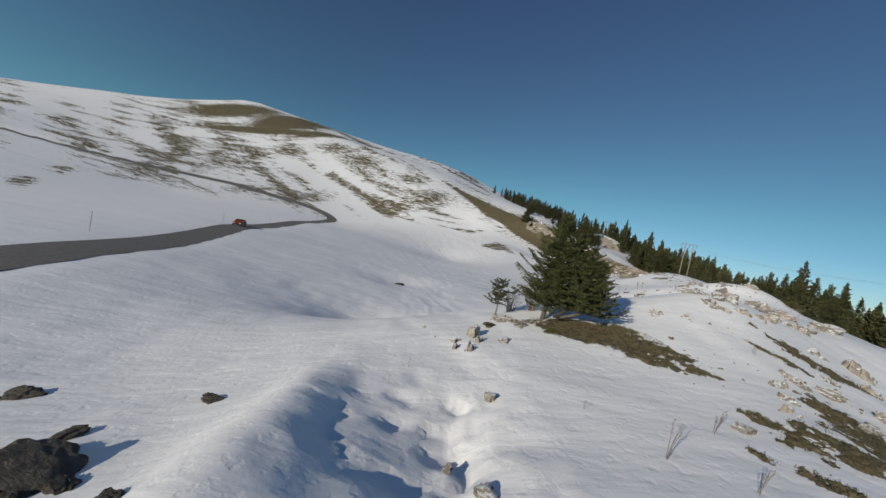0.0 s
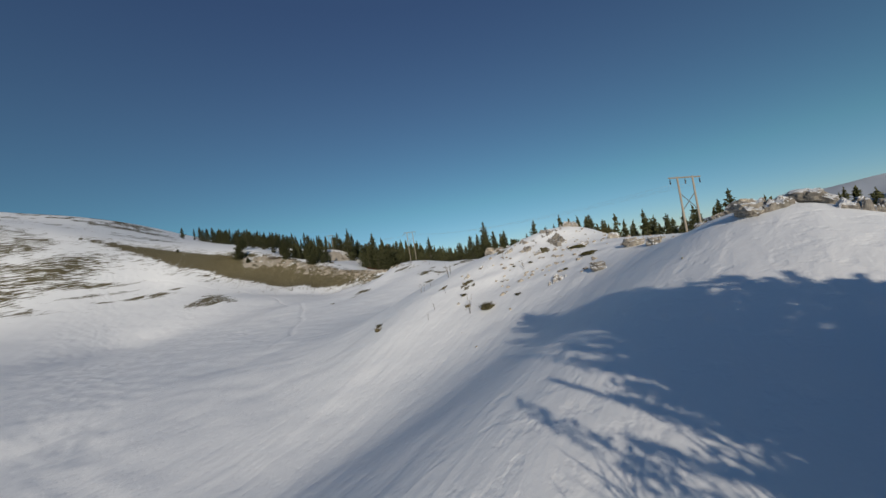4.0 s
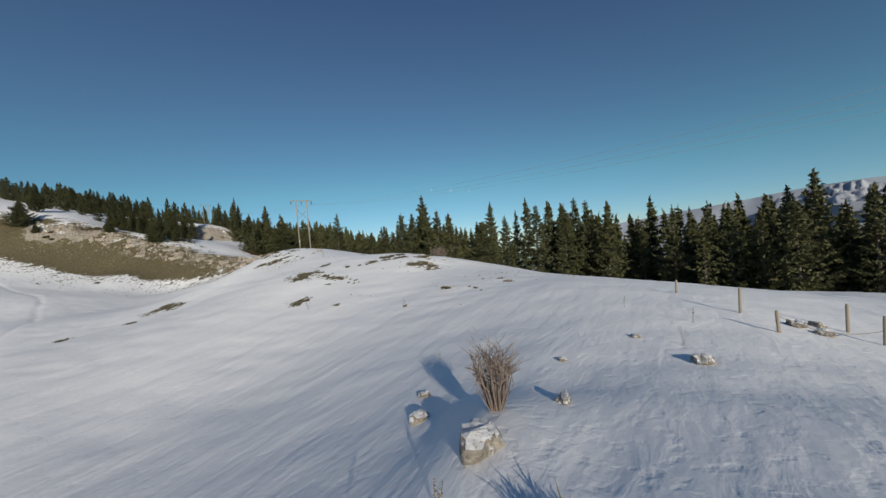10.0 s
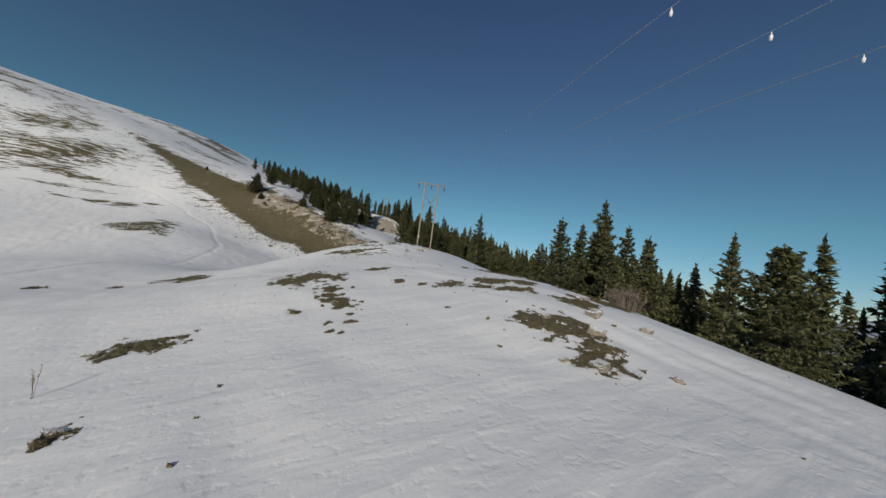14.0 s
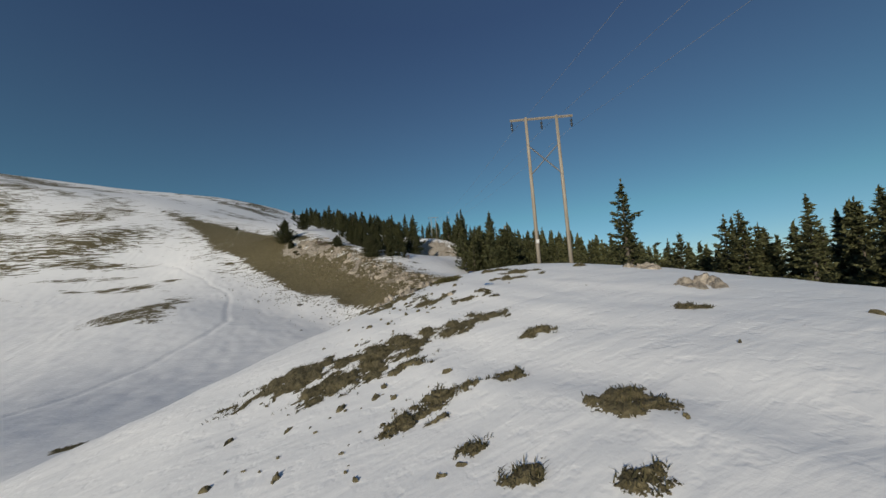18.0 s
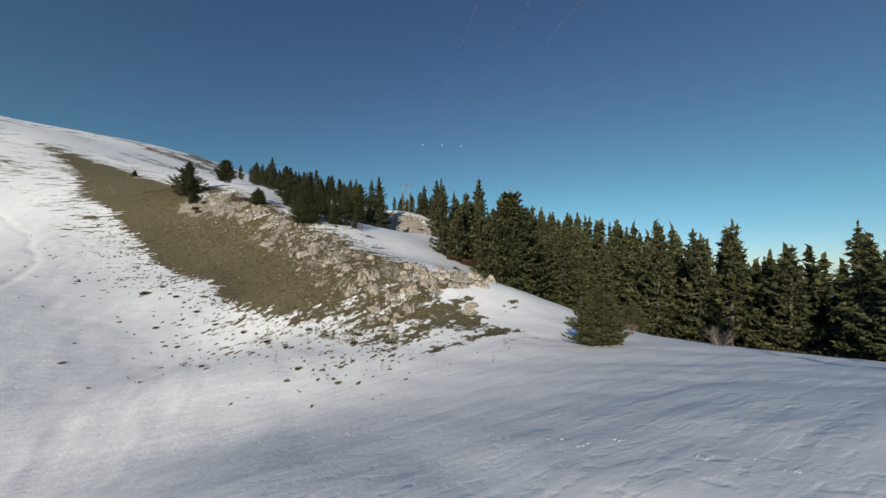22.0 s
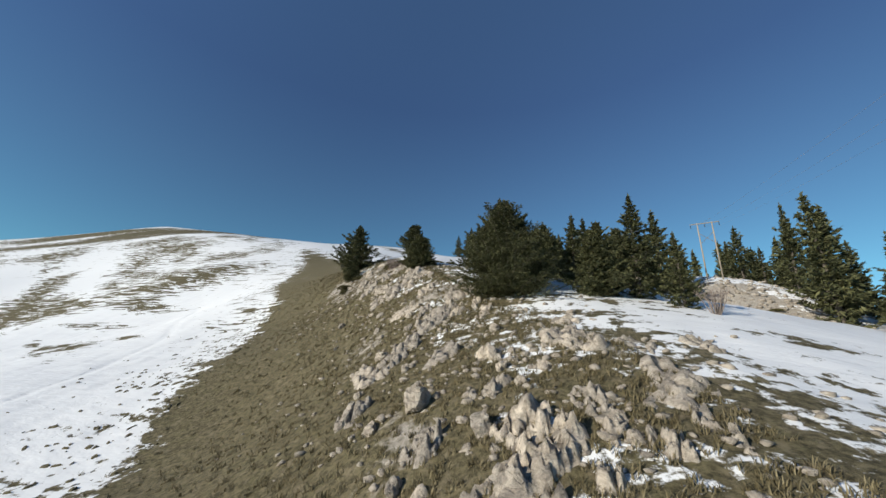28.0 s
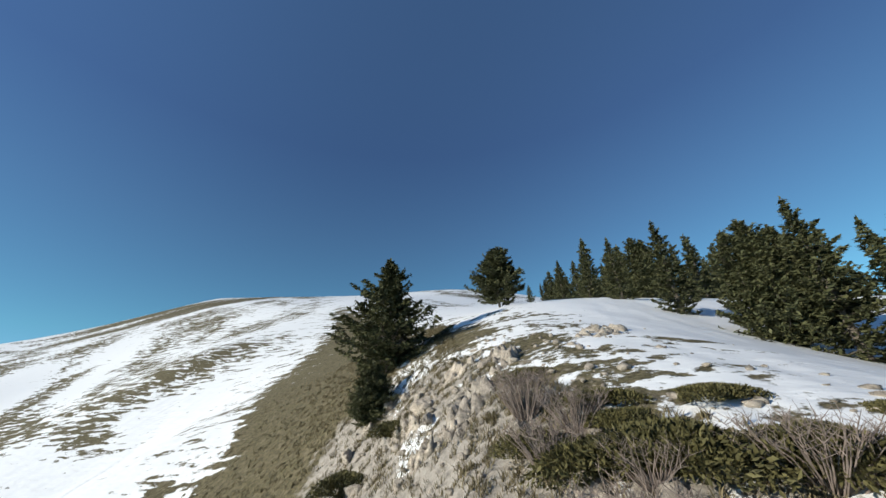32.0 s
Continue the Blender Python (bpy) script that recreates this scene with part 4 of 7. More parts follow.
def far_wood(label, spots, tall=tall_at):
    """The depth of the wood behind its edge, as one mesh."""
    vs, fs, n = [], [], 0
    for x, y in spots:
        v, f = SPARE_V[forest_rng.randrange(3)]
        a, h = forest_rng.uniform(0, 6.3), tall(x, y) / 12
        w = h ** 0.65
        c, s = math.cos(a) * w, math.sin(a) * w
        z = at(x, y)
        vs.append(np.column_stack([v[:, 0] * c - v[:, 1] * s + x, v[:, 0] * s + v[:, 1] * c + y, v[:, 2] * h + z]))
        fs.append(f + n)
        n += len(v)
    thing("far_woods", label, "forest", kind="stuff", data=mesh_of("far_woods", np.concatenate(vs), np.concatenate(fs), NEEDLES))


edge_trees([(101, 67), (95, 42), (88, 14), (84, -18), (96, -20), (102, 10), (108, 40), (114, 70)], 55, 2.9)
far_wood("dense dark spruce wood below the first ridge", forest_spots([(108, 74), (100, 40), (94, 10), (90, -40), (150, -45), (165, 20), (160, 82), (125, 86)], 190, 3.0))
edge_trees([(99, 181), (104, 175), (108, 168), (104, 162), (108, 150), (113, 140), (111, 128), (104, 112), (104, 100), (116, 98), (116, 130), (122, 160), (120, 192), (106, 190)], 85, 2.8)
far_wood("dense dark spruce wood on the flank of the knoll", forest_spots([(112, 176), (112, 140), (108, 120), (110, 98), (155, 92), (185, 150), (185, 226), (124, 206)], 300, 2.9))
edge_trees([(41, 344), (54, 308), (58, 268), (64, 250), (73, 240), (84, 246), (95, 247), (90, 262), (70, 300)], 45, 3.0, lambda x, y: forest_rng.uniform(7.5, 11))
far_wood("dark spruce wood on the upper slope", forest_spots([(60, 330), (70, 290), (86, 256), (104, 250), (112, 320), (80, 380)], 90, 3.2), lambda x, y: forest_rng.uniform(8, 12))
edge_trees([(114, 226), (120, 214), (134, 214), (134, 250), (118, 252)], 22, 3.0, lambda x, y: forest_rng.uniform(9, 14))
far_wood("dark spruce wood behind the far bank", forest_spots([(118, 240), (134, 214), (175, 220), (180, 310), (120, 310)], 110, 3.3), lambda x, y: forest_rng.uniform(10, 16))
# the broad old tree beside the crest, with a bleached broken top
old = spruce_meshes(31, 14.0, 5.4, spray=0.55, whorl=0.42, arms=9, low=0.05, ragged=0.34, fill=3.8, power=0.62)
old_tree = plant_tree(old, "spruce", "broad old spruce with a bleached broken top", 101.9, 161.5, 0.4, (17.0 - at(101.9, 161.5)) / 14.0)
v, f = tube([(0, 0, 13.4), (0.08, 0.05, 14.3), (0.2, 0.1, 14.7)], [0.16, 0.13, 0.05], 7)
part("broken_top", mesh_of("broken_top", v, f, POLE), old_tree, "bleached bare broken trunk top")

# ---------------------------------------------------------------- the tree passed first, and its small neighbour
hero = spruce_meshes(3, 4.1, 1.4, spray=0.078, whorl=0.115, arms=9, low=0.19, ragged=0.42, fill=4.4, needles=NEEDLES_HERO, power=0.66, rise_from=1.05,
                     stems=((0, 0, 1.0), (0.62, -0.45, 0.86), (1.05, -0.8, 0.76), (1.4, -1.05, 0.66), (0.25, 0.35, 0.62)))
plant_tree(hero, "spruce", "broad many-topped spruce with a bare grey trunk foot", 5.95, 20.65, 0.0, 1.0)
small = spruce_meshes(5, 1.55, 0.72, spray=0.075, whorl=0.10, arms=6, low=0.42, ragged=0.45, fill=4.2, needles=NEEDLES_HERO, power=0.45, sparse=0.15)
plant_tree(small, "spruce", "small crooked spruce with a bare lower trunk", 4.3, 21.3, 1.0, 1.0)

# trees along the upper ridge
ridge_fir = spruce_meshes(11, 6.6, 1.75, spray=0.26, whorl=0.26, arms=7, low=0.03, ragged=0.34, fill=3.6, power=0.9)
round_fir = spruce_meshes(12, 5.4, 2.5, spray=0.36, whorl=0.27, arms=8, low=0.14, ragged=0.3, fill=3.6, power=0.42, stems=((0, 0, 1.0), (0.5, 0.3, 0.9)))
broad_fir = spruce_meshes(13, 6.2, 2.1, spray=0.24, whorl=0.24, arms=8, low=0.02, ragged=0.34, fill=3.7, power=0.7, stems=((0, 0, 1.0), (0.6, 0.2, 0.93), (-0.5, 0.3, 0.8)))
low_fir = spruce_meshes(14, 3.0, 1.35, spray=0.14, whorl=0.14, arms=9, low=0.02, ragged=0.34, fill=3.8, power=0.62, stems=((0, 0, 1.0), (0.5, -0.2, 0.85), (-0.45, 0.25, 0.8)))
crest_fir = spruce_meshes(15, 5.9, 2.75, spray=0.13, whorl=0.15, arms=10, low=0.01, ragged=0.36, fill=3.6, power=0.60, stems=((0, 0, 1.0), (0.9, 0.2, 0.93), (-0.7, 0.5, 0.86), (0.3, -0.9, 0.8)))
big_skirt_fir = spruce_meshes(17, 5.9, 2.9, spray=0.30, whorl=0.30, arms=9, low=0.02, ragged=0.34, fill=3.6, power=0.72)
skirt_fir = spruce_meshes(16, 6.4, 3.1, spray=0.30, whorl=0.22, arms=9, low=0.01, ragged=0.40, fill=4.0, power=0.85)
for meshes, x, y, s, label in ((skirt_fir, 49.8, 214.6, 1.22, "dark green spruce at the edge of the rocky crest"), (round_fir, 54.6, 227.7, 1.18, "round-crowned spruce standing alone on the snow"),
                               (crest_fir, 74.35, 187.1, 1.0, "broad dense spruce with a bare bleached spike on the rocky crest"), (big_skirt_fir, 76.2, 70.6, 1.0, "broad layered spruce at the edge of the saddle"), (low_fir, 65.6, 197.2, 1.15, "low bushy spruce behind the crest"),
                               (low_fir, 88.0, 133.6, 1.1, "young bushy spruce in deep snow"), (low_fir, 52.0, 209.4, 0.9, "low spruce scrub below the cliff edge"), (broad_fir, 74.6, 208.4, 1.2, "dense spruce in the group behind the crest"), (broad_fir, 77.8, 211.0, 1.3, "dense spruce in the group behind the crest"), (ridge_fir, 73.0, 206.0, 0.8, "dense spruce in the group behind the crest"), (ridge_fir, 72.6, 214.5, 1.2, "spruce of the wood on the upper slope"), (broad_fir, 78.4, 214.0, 1.35, "spruce of the wood on the upper slope"), (broad_fir, 79.4, 186.8, 0.72, "dense spruce in the group behind the crest"), (ridge_fir, 81.6, 187.4, 0.95, "dense spruce in the group behind the crest"), (ridge_fir, 83.2, 186.0, 0.62, "dense spruce in the group behind the crest"), (low_fir, 101, 141.5, 0.95, "young bushy spruce in deep snow"), (low_fir, 104.5, 146, 0.9, "young bushy spruce in deep snow"),
                               (ridge_fir, 78.6, 189.6, 0.75, "dense spruce in the group behind the crest"), (ridge_fir, 80.0, 193.5, 0.8, "dense spruce in the group behind the crest"), (broad_fir, 77.5, 198, 0.9, "dense spruce in the group behind the crest"), (ridge_fir, 74.5, 203, 0.9, "dense spruce in the group behind the crest"), (broad_fir, 79, 205, 1.05, "dense spruce in the group behind the crest"),
                               (ridge_fir, 72.0, 209, 0.85, "spruce of the wood on the upper slope"), (broad_fir, 71.0, 216, 1.1, "spruce of the wood on the upper slope"), (ridge_fir, 68.5, 222, 1.1, "spruce of the wood on the upper slope"), (broad_fir, 75, 222, 1.2, "spruce of the wood on the upper slope"),
                               (ridge_fir, 66.0, 230, 1.0, "spruce of the wood on the upper slope"), (broad_fir, 69.6, 239.5, 1.25, "spruce of the wood on the upper slope"), (ridge_fir, 82, 212, 1.3, "spruce of the wood on the upper slope"), (broad_fir, 85, 220, 1.3, "spruce of the wood on the upper slope"),
                               (ridge_fir, 83.5, 208, 1.1, "dense spruce in the group behind the crest"), (broad_fir, 87, 211, 1.35, "dense spruce in the group behind the crest"), (ridge_fir, 92, 216, 1.6, "tall spruce in the group behind the crest"), (broad_fir, 89.5, 222, 1.9, "tall spruce in the group behind the crest"), (ridge_fir, 96.5, 224, 2.5, "tall fork-topped spruce in the group behind the crest"), (ridge_fir, 94, 212, 1.35, "dense spruce in the group behind the crest"), (ridge_fir, 76.5, 209, 0.9, "dense spruce in the group behind the crest"),
                               (low_fir, 29.0, 246.0, 0.6, "small dark bush on the brown slope"), (low_fir, 70.5, 206, 0.55, "young bushy spruce on the snow"), (ridge_fir, 63.5, 240, 1.0, "spruce of the wood on the upper slope"), (ridge_fir, 60, 247, 1.0, "spruce of the wood on the upper slope")):
    planted.append((x, y))
    plant_tree(meshes, "spruce", label, x, y, forest_rng.uniform(0, 6.3), s, "spruces of the ridge", 0.1)

# ---------------------------------------------------------------- power line
def portal(x0, y0, x1, y1, base0, base1, top, name_label):
    """A timber portal mast: two poles, a crossarm, a cross brace and three hanging insulators."""
    ob = thing("power_pole", name_label, "power pole", "masts of the power line")
    poles = []
    for x, y, b in ((x0, y0, base0), (x1, y1, base1)):
        v, f = tube([(x, y, b - 0.5), (x, y, (b + top) / 2), (x, y, top)], [0.125, 0.11, 0.09], 12)
        pole = part("pole", mesh_of("pole", v, f, POLE, True), ob)
        poles.append(pole)
    d = Vector((x1 - x0, y1 - y0, 0))
    l = d.length
    d.normalize()
    mid = Vector(((x0 + x1) / 2, (y0 + y1) / 2, top - 0.12))
    arm = mid - d * l * 1.02, mid + d * l * 1.02
    v, f = tube([arm[0], arm[1]], [0.085, 0.085], 4)
    part("crossarm", mesh_of("crossarm", v, f, POLE), ob, "grey steel and timber crossarm")
    for a, b in ((0, 1), (1, 0)):
        p = [Vector((x0, y0, 0)), Vector((x1, y1, 0))]
        s, e = p[a].copy(), p[b].copy()
        s.z, e.z = top - 1.9, top - 3.9
        v, f = tube([s, e], [0.045, 0.045], 6)
        part("brace", mesh_of("brace", v, f, STEEL), ob)
    hooks = []
    for s in (-0.97, 0.0, 0.97):
        p = mid + d * l * s
        v, f = tube([p + Vector((0, 0, z)) for z in (-0.05, -0.25, -0.26, -0.4, -0.41, -0.55, -0.56, -0.75)], [0.02, 0.02, 0.07, 0.075, 0.03, 0.08, 0.09, 0.03], 10)
        part("insulator", mesh_of("insulator", v, f, GLASSY, True), ob, "dark hanging glass insulator")
        hooks.append(p + Vector((0, 0, -0.78)))
    return ob, hooks


ob, hooks0 = portal(51.3, 31.1, 53.9, 30.1, at(51.3, 31.1), at(53.9, 30.1), 9.75, "weathered timber portal power pole with three insulators")
ob, hooks1 = portal(74.95, 110.9, 76.8, 110.15, at(74.95, 110.9), at(76.8, 110.15), 16.1, "weathered timber portal power pole with a white plate on one leg")
v, f = box(74.90, 110.77, at(74.95, 110.9) + 1.75, 0.22, 0.02, 0.24)
part("plate", mesh_of("plate", v, f, WHITE), ob, "small white plate")
ob, hooks2 = portal(106.8, 233.3, 108.8, 232.6, at(106.8, 233.3), at(108.8, 232.6), 33.8, "pale timber portal power pole on the rocky bank")


def cable(a, b, sag, n=24):
    return [a.lerp(b, k / n) - Vector((0, 0, sag * 4 * (k / n) * (1 - k / n))) for k in range(n + 1)]


for (h0, h1) in list(zip(hooks0, hooks1)) + list(zip(hooks1, hooks2)):
    line = cable(h0, h1, 1.6 if h1.z < 20 else 2.6)
    v, f = tube(line, [0.007] * len(line), 5)
    for u, sag in (((0.34, 2.6),) if h1.z > 20 else ((0.46, 1.6),)):
            p = h0.lerp(h1, u) - Vector((0, 0, sag * 4 * u * (1 - u) + 0.12))
            v2, f2 = tube([p + Vector((0, 0, dz)) for dz in (-0.10, -0.07, 0, 0.05, 0.10)], [0.006, 0.030, 0.036, 0.012, 0.008], 10)
            thing("cable_marker", "small white bird marker hanging from a cable", "cable marker", "markers on the cables", data=mesh_of("cable_marker", v2, f2, WHITE, True))
    thing("power_cable", "thin bright aluminium cable hanging between masts", "cable", "cables of the power line", data=mesh_of("power_cable", v, f, WIRE, True))


# ---------------------------------------------------------------- rocks
def rock_mesh(seed, level=3, layers=0, planes=13, mat=None):
    """A broken limestone block of about unit size: flat fracture faces, bedding grooves and cracks."""
    rng = np.random.default_rng(seed)
    bm = bmesh.new()
    bmesh.ops.create_icosphere(bm, subdivisions=level, radius=1.0)
    n = rng.normal(0, 1, (planes, 3))
    n /= np.linalg.norm(n, axis=1, keepdims=True)
    n = np.vstack([n, [(0.1, 0.1, 0.99), (0, 0, -1), (1, 0, 0.1), (-1, 0.1, 0), (0.1, 1, 0), (0, -1, 0.1)]])
    d = np.append(rng.uniform(0.36, 0.56, planes), [0.42, 0.5, 0.55, 0.55, 0.52, 0.52])
    p = np.array([vert.co[:] for vert in bm.verts])
    r = np.min(np.where(p @ n.T > 0.05, d / np.maximum(p @ n.T, 0.05), 9.0), axis=1)
    q = p * r[:, None]
    for _ in range(3):
        m = rng.normal(0, 1, 3)
        m /= np.linalg.norm(m)
        off = q @ m - rng.uniform(-0.25, 0.25)
        q = q * (1 - 0.16 * np.exp(-(off / 0.045) ** 2))[:, None]
        q = q + m * (0.05 * np.sign(off) * rng.random())[:, None]
    if layers:
        dip = rng.normal(0, 0.25, 3) + (0, 0, 1)
        dip /= np.linalg.norm(dip)
        h = q @ dip * layers + rng.random() * 5
        edge = np.abs(h - np.round(h)) * 2
        step = lattice(np.floor(h + 0.5), np.full(len(q), float(seed)), 3) - 0.5
        q = q * (1 + 0.14 * step - 0.12 * np.exp(-((edge - 1) / 0.25) ** 2))[:, None]
    bumps = np.array([0.06 * noise.noise(Vector(v) * 3.2 + Vector((seed, 0, 0))) + 0.06 * noise.noise(Vector(v) * 8 + Vector((0, seed, 0))) + 0.04 * noise.noise(Vector(v) * 17) for v in q])
    q = q * (1 + bumps)[:, None]
    for vert, co in zip(bm.verts, q):
        vert.co = co
    me = bpy.data.meshes.new("rock")
    bm.to_mesh(me)
    bm.free()
    me.materials.append(mat or STONE)
    return me


def worley(x, y, seed):
    """Distances to the nearest and second cell point, and a random number and a tilt of the nearest cell."""
    ix, iy = np.floor(x), np.floor(y)
    f1, f2 = np.full(np.shape(x), 9.0), np.full(np.shape(x), 9.0)
    pick, dx1, dy1 = np.zeros(np.shape(x)), np.zeros(np.shape(x)), np.zeros(np.shape(x))
    for a in (-1, 0, 1):
        for b in (-1, 0, 1):
            px, py = ix + a + lattice(ix + a, iy + b, seed), iy + b + lattice(ix + a, iy + b, seed + 1)
            d = np.hypot(x - px, y - py)
            near = d < f1
            f2 = np.where(near, f1, np.minimum(f2, d))
            f1 = np.where(near, d, f1)
            pick = np.where(near, lattice(ix + a, iy + b, seed + 2), pick)
            dx1, dy1 = np.where(near, x - px, dx1), np.where(near, y - py, dy1)
    return f1, f2, pick, dx1, dy1


def outcrop(x, y, long, wide, turn, tall, seed, mat, label, group, block=0.0, slab=False):
    """Bedrock that breaks through the ground: jointed blocks of uneven height with cracks between them."""
    size = max(long, wide)
    near = size < 1.75
    res = max(0.024, size / 46) if near else min(0.11, max(0.035, size / 34))
    c, s = math.cos(radians(turn)), math.sin(radians(turn))
    u, v = np.meshgrid(np.arange(-0.85 * long, 0.85 * long + res, res), np.arange(-0.85 * wide, 0.85 * wide + res, res))
    gx, gy = x + u * c - v * s, y + u * s + v * c
    wob = fbm(gx / (0.35 * size), gy / (0.35 * size), seed, 3) - 0.5
    env = 1 - step01(np.hypot(u / (0.5 * long), v / (0.5 * wide)) + 1.1 * wob, 0.45, 1.1)
    env = env * (1 - step01(np.maximum(np.abs(u) / (0.85 * long), np.abs(v) / (0.85 * wide)), 0.72, 0.97))
    cell = block or min(0.62, 0.20 + 0.20 * size)
    bend = 0.5 * (fbm(gx / cell, gy / cell, seed + 7, 2) - 0.5)
    f1, f2, pick, ex, ey = worley(u / (1.5 * cell) + bend, v / (0.8 * cell) + bend, seed)
    lump = (0.30 + 0.70 * pick) * np.sqrt(np.clip(1.5 - 1.5 * (1.12 * f1) ** 2, 0.0, 1.0)).clip(0, 1) + 0.22 * (ex * math.cos(seed) + ey * math.sin(seed))
    g1, g2, pick2, ex2, ey2 = worley(u / (0.42 * cell) - bend, v / (0.36 * cell) + bend, seed + 11)
    lump = 0.80 * lump + 0.36 * (0.2 + 0.8 * pick2) * np.sqrt(np.clip(1.0 - (1.2 * g1) ** 2, 0.0, 1.0))
    if slab:
        lump = 0.62 + 0.30 * pick + 0.30 * ex * math.cos(seed) + 0.30 * ey * math.sin(seed) + 0.12 * pick2
    lump = np.minimum(lump, 0.62 + 0.16 * pick2 + 0.10 * pick)
    h1, h2, pick3, _, _ = worley(u / (0.17 * cell) + bend, v / (0.15 * cell) - bend, seed + 23)
    lump = lump + 0.20 * (pick3 - 0.5) - 0.10 * (1 - step01(h2 - h1, 0.0, 0.2))
    crack = step01(f2 - f1, 0.0, 0.13) * 0.62 + 0.38
    rough = fbm(gx / 0.30, gy / 0.30, seed + 3, 4) - 0.5
    pits = step01(fbm(gx / 0.13, gy / 0.13, seed + 5, 2), 0.52, 0.75)
    lift = tall * (env * lump * crack * 1.1 + (0.35 if slab else 0.9) * env * rough - 0.16 * env * pits - 0.37 - 0.4 * (1 - env))
    skew = 0.16 * tall * (fbm(gx / 0.3, gy / 0.3, seed + 21, 2) - 0.5)
    z = ground_z(gx, gy) + lift
    ny, nx = np.shape(u)
    i = (np.arange(ny - 1)[:, None] * nx + np.arange(nx - 1)).ravel()
    quads = np.stack([i, i + 1, i + nx + 1, i + nx], 1)
    quads = quads[lift.ravel()[quads].max(1) > -0.06 * tall - 0.02]
    if len(quads) < 8:
        return None
    used, flat = np.unique(quads, return_inverse=True)
    pts = np.stack([gx + skew - x, gy - skew - y, z - at(x, y)], -1).reshape(-1, 3)[used]
    me = mesh_of("rock_outcrop", pts, flat.reshape(-1, 4), mat, not near)
    return thing("rock_outcrop", label, "rock", group, data=me, place=Matrix.Translation((x, y, at(x, y))))


ROCKS = [rock_mesh(k) for k in range(8)]
BLOCKS = [rock_mesh(20 + k, 4, 2.5 + k % 3) for k in range(6)]
CRAGS = [rock_mesh(40 + k, 4, (0, 3, 4)[k % 3], 16, PALE_STONE) for k in range(9)]
SHARDS = [rock_mesh(60 + k, 3, 3 * (k % 2), 12, PALE_STONE) for k in range(8)]
DARK_ROCKS = [rock_mesh(80 + k, 4, 3, 14, DARK_STONE) for k in range(3)]
rock_rng = random.Random(21)


def rock(x, y, size, flat=0.7, kinds=None, turn=None, tilt=12, label="grey limestone rock poking out of the snow", group="rocks in the snow", sink=0.30):
    me = rock_rng.choice(kinds or ROCKS)
    turn = rock_rng.uniform(0, 360) if turn is None else turn
    sx, sy, sz = size * rock_rng.uniform(0.95, 1.25), size * rock_rng.uniform(0.7, 1.0), size * max(flat, 0.3) * rock_rng.uniform(1.2, 1.5)
    m = pose(x, y, at(x, y) + sz * (0.5 - sink) - 0.02, rock_rng.uniform(-tilt, tilt), rock_rng.uniform(-tilt, tilt), turn) @ Matrix.Diagonal((sx, sy, sz, 1))
    return thing("rock", label, "rock", group, data=me, place=m)


def block_matrix(x, y, size, flat, turn, tilt, sink):
    turn = rock_rng.uniform(0, 360) if turn is None else turn
    sx, sy, sz = size * rock_rng.uniform(0.95, 1.25), size * rock_rng.uniform(0.7, 1.0), size * max(flat, 0.3) * rock_rng.uniform(1.2, 1.5)
    return pose(x, y, at(x, y) + sz * (0.5 - sink) - 0.02, rock_rng.uniform(-tilt, tilt), rock_rng.uniform(-tilt, tilt), turn) @ Matrix.Diagonal((sx, sy, sz, 1))


def pile(x, y, size, flat, kinds, label, group, tilt=16, turn=None, more=2):
    """An outcrop: a block with smaller broken ones leaning on it."""
    if size < 0.45:
        return rock(x, y, size, flat, kinds, turn, tilt, label, group)
    ob = thing("rock_outcrop", label, "rock", group, place=Matrix.Translation((x, y, at(x, y))))
    inverse = ob.matrix_world.inverted()
    rows = [(x, y, size * 0.72, turn, 0.36)]
    for _ in range(more + (1 if size > 1.2 else 0)):
        a = rock_rng.uniform(0, 6.3)
        rows.append((x + 0.48 * size * math.cos(a), y + 0.48 * size * math.sin(a), size * rock_rng.uniform(0.25, 0.5), None, 0.34))
    for bx, by, bs, bt, sink in rows:
        piece = part("block", rock_rng.choice(kinds), ob)
        piece.matrix_local = inverse @ block_matrix(bx, by, bs, flat, bt, tilt, sink)
    return ob


# the knob beside the first mast: x, y, width, height
KNOB_OUTCROPS_A = [(20.8, 32.8, 1.2, 0.44), (22.4, 32.5, 1.54, 0.45), (21.5, 31.6, 0.88, 0.77), (21.0, 34.0, 0.55, 0.39), (21.6, 34.9, 0.57, 0.28), (20.6, 35.2, 0.46, 0.34), (23.4, 36.6, 0.75, 0.3), (18.9, 35.7, 0.59, 0.53), (19.6, 35.2, 0.42, 0.35), (19.7, 34.9, 0.34, 0.24), (19.6, 33.0, 0.26, 0.09), (20.3, 31.9, 0.51, 0.37), (21.7, 33.6, 0.91, 0.25), (21.7, 32.9, 0.46, 0.23), (21.5, 32.5, 0.41, 0.21), (22.6, 36.4, 0.67, 0.42), (21.4, 34.9, 0.55, 0.35), (21.1, 35.2, 0.19, 0.19), (23.5, 33.8, 0.82, 0.27), (22.6, 34.1, 0.37, 0.14), (26.0, 36.0, 0.66, 0.66), (21.5, 34.0, 0.36, 0.33), (21.1, 34.2, 0.39, 0.23), (23.4, 38.0, 0.32, 0.38)]
KNOB_OUTCROPS_B = [(23.3, 37.5, 0.43, 0.39), (25.2, 37.6, 0.51, 0.26), (25.3, 37.2, 0.42, 0.24), (24.7, 36.7, 0.53, 0.34), (24.4, 36.3, 0.16, 0.16), (24.3, 36.9, 0.13, 0.07), (25.4, 40.6, 0.39, 0.39), (25.1, 40.0, 0.16, 0.2)]
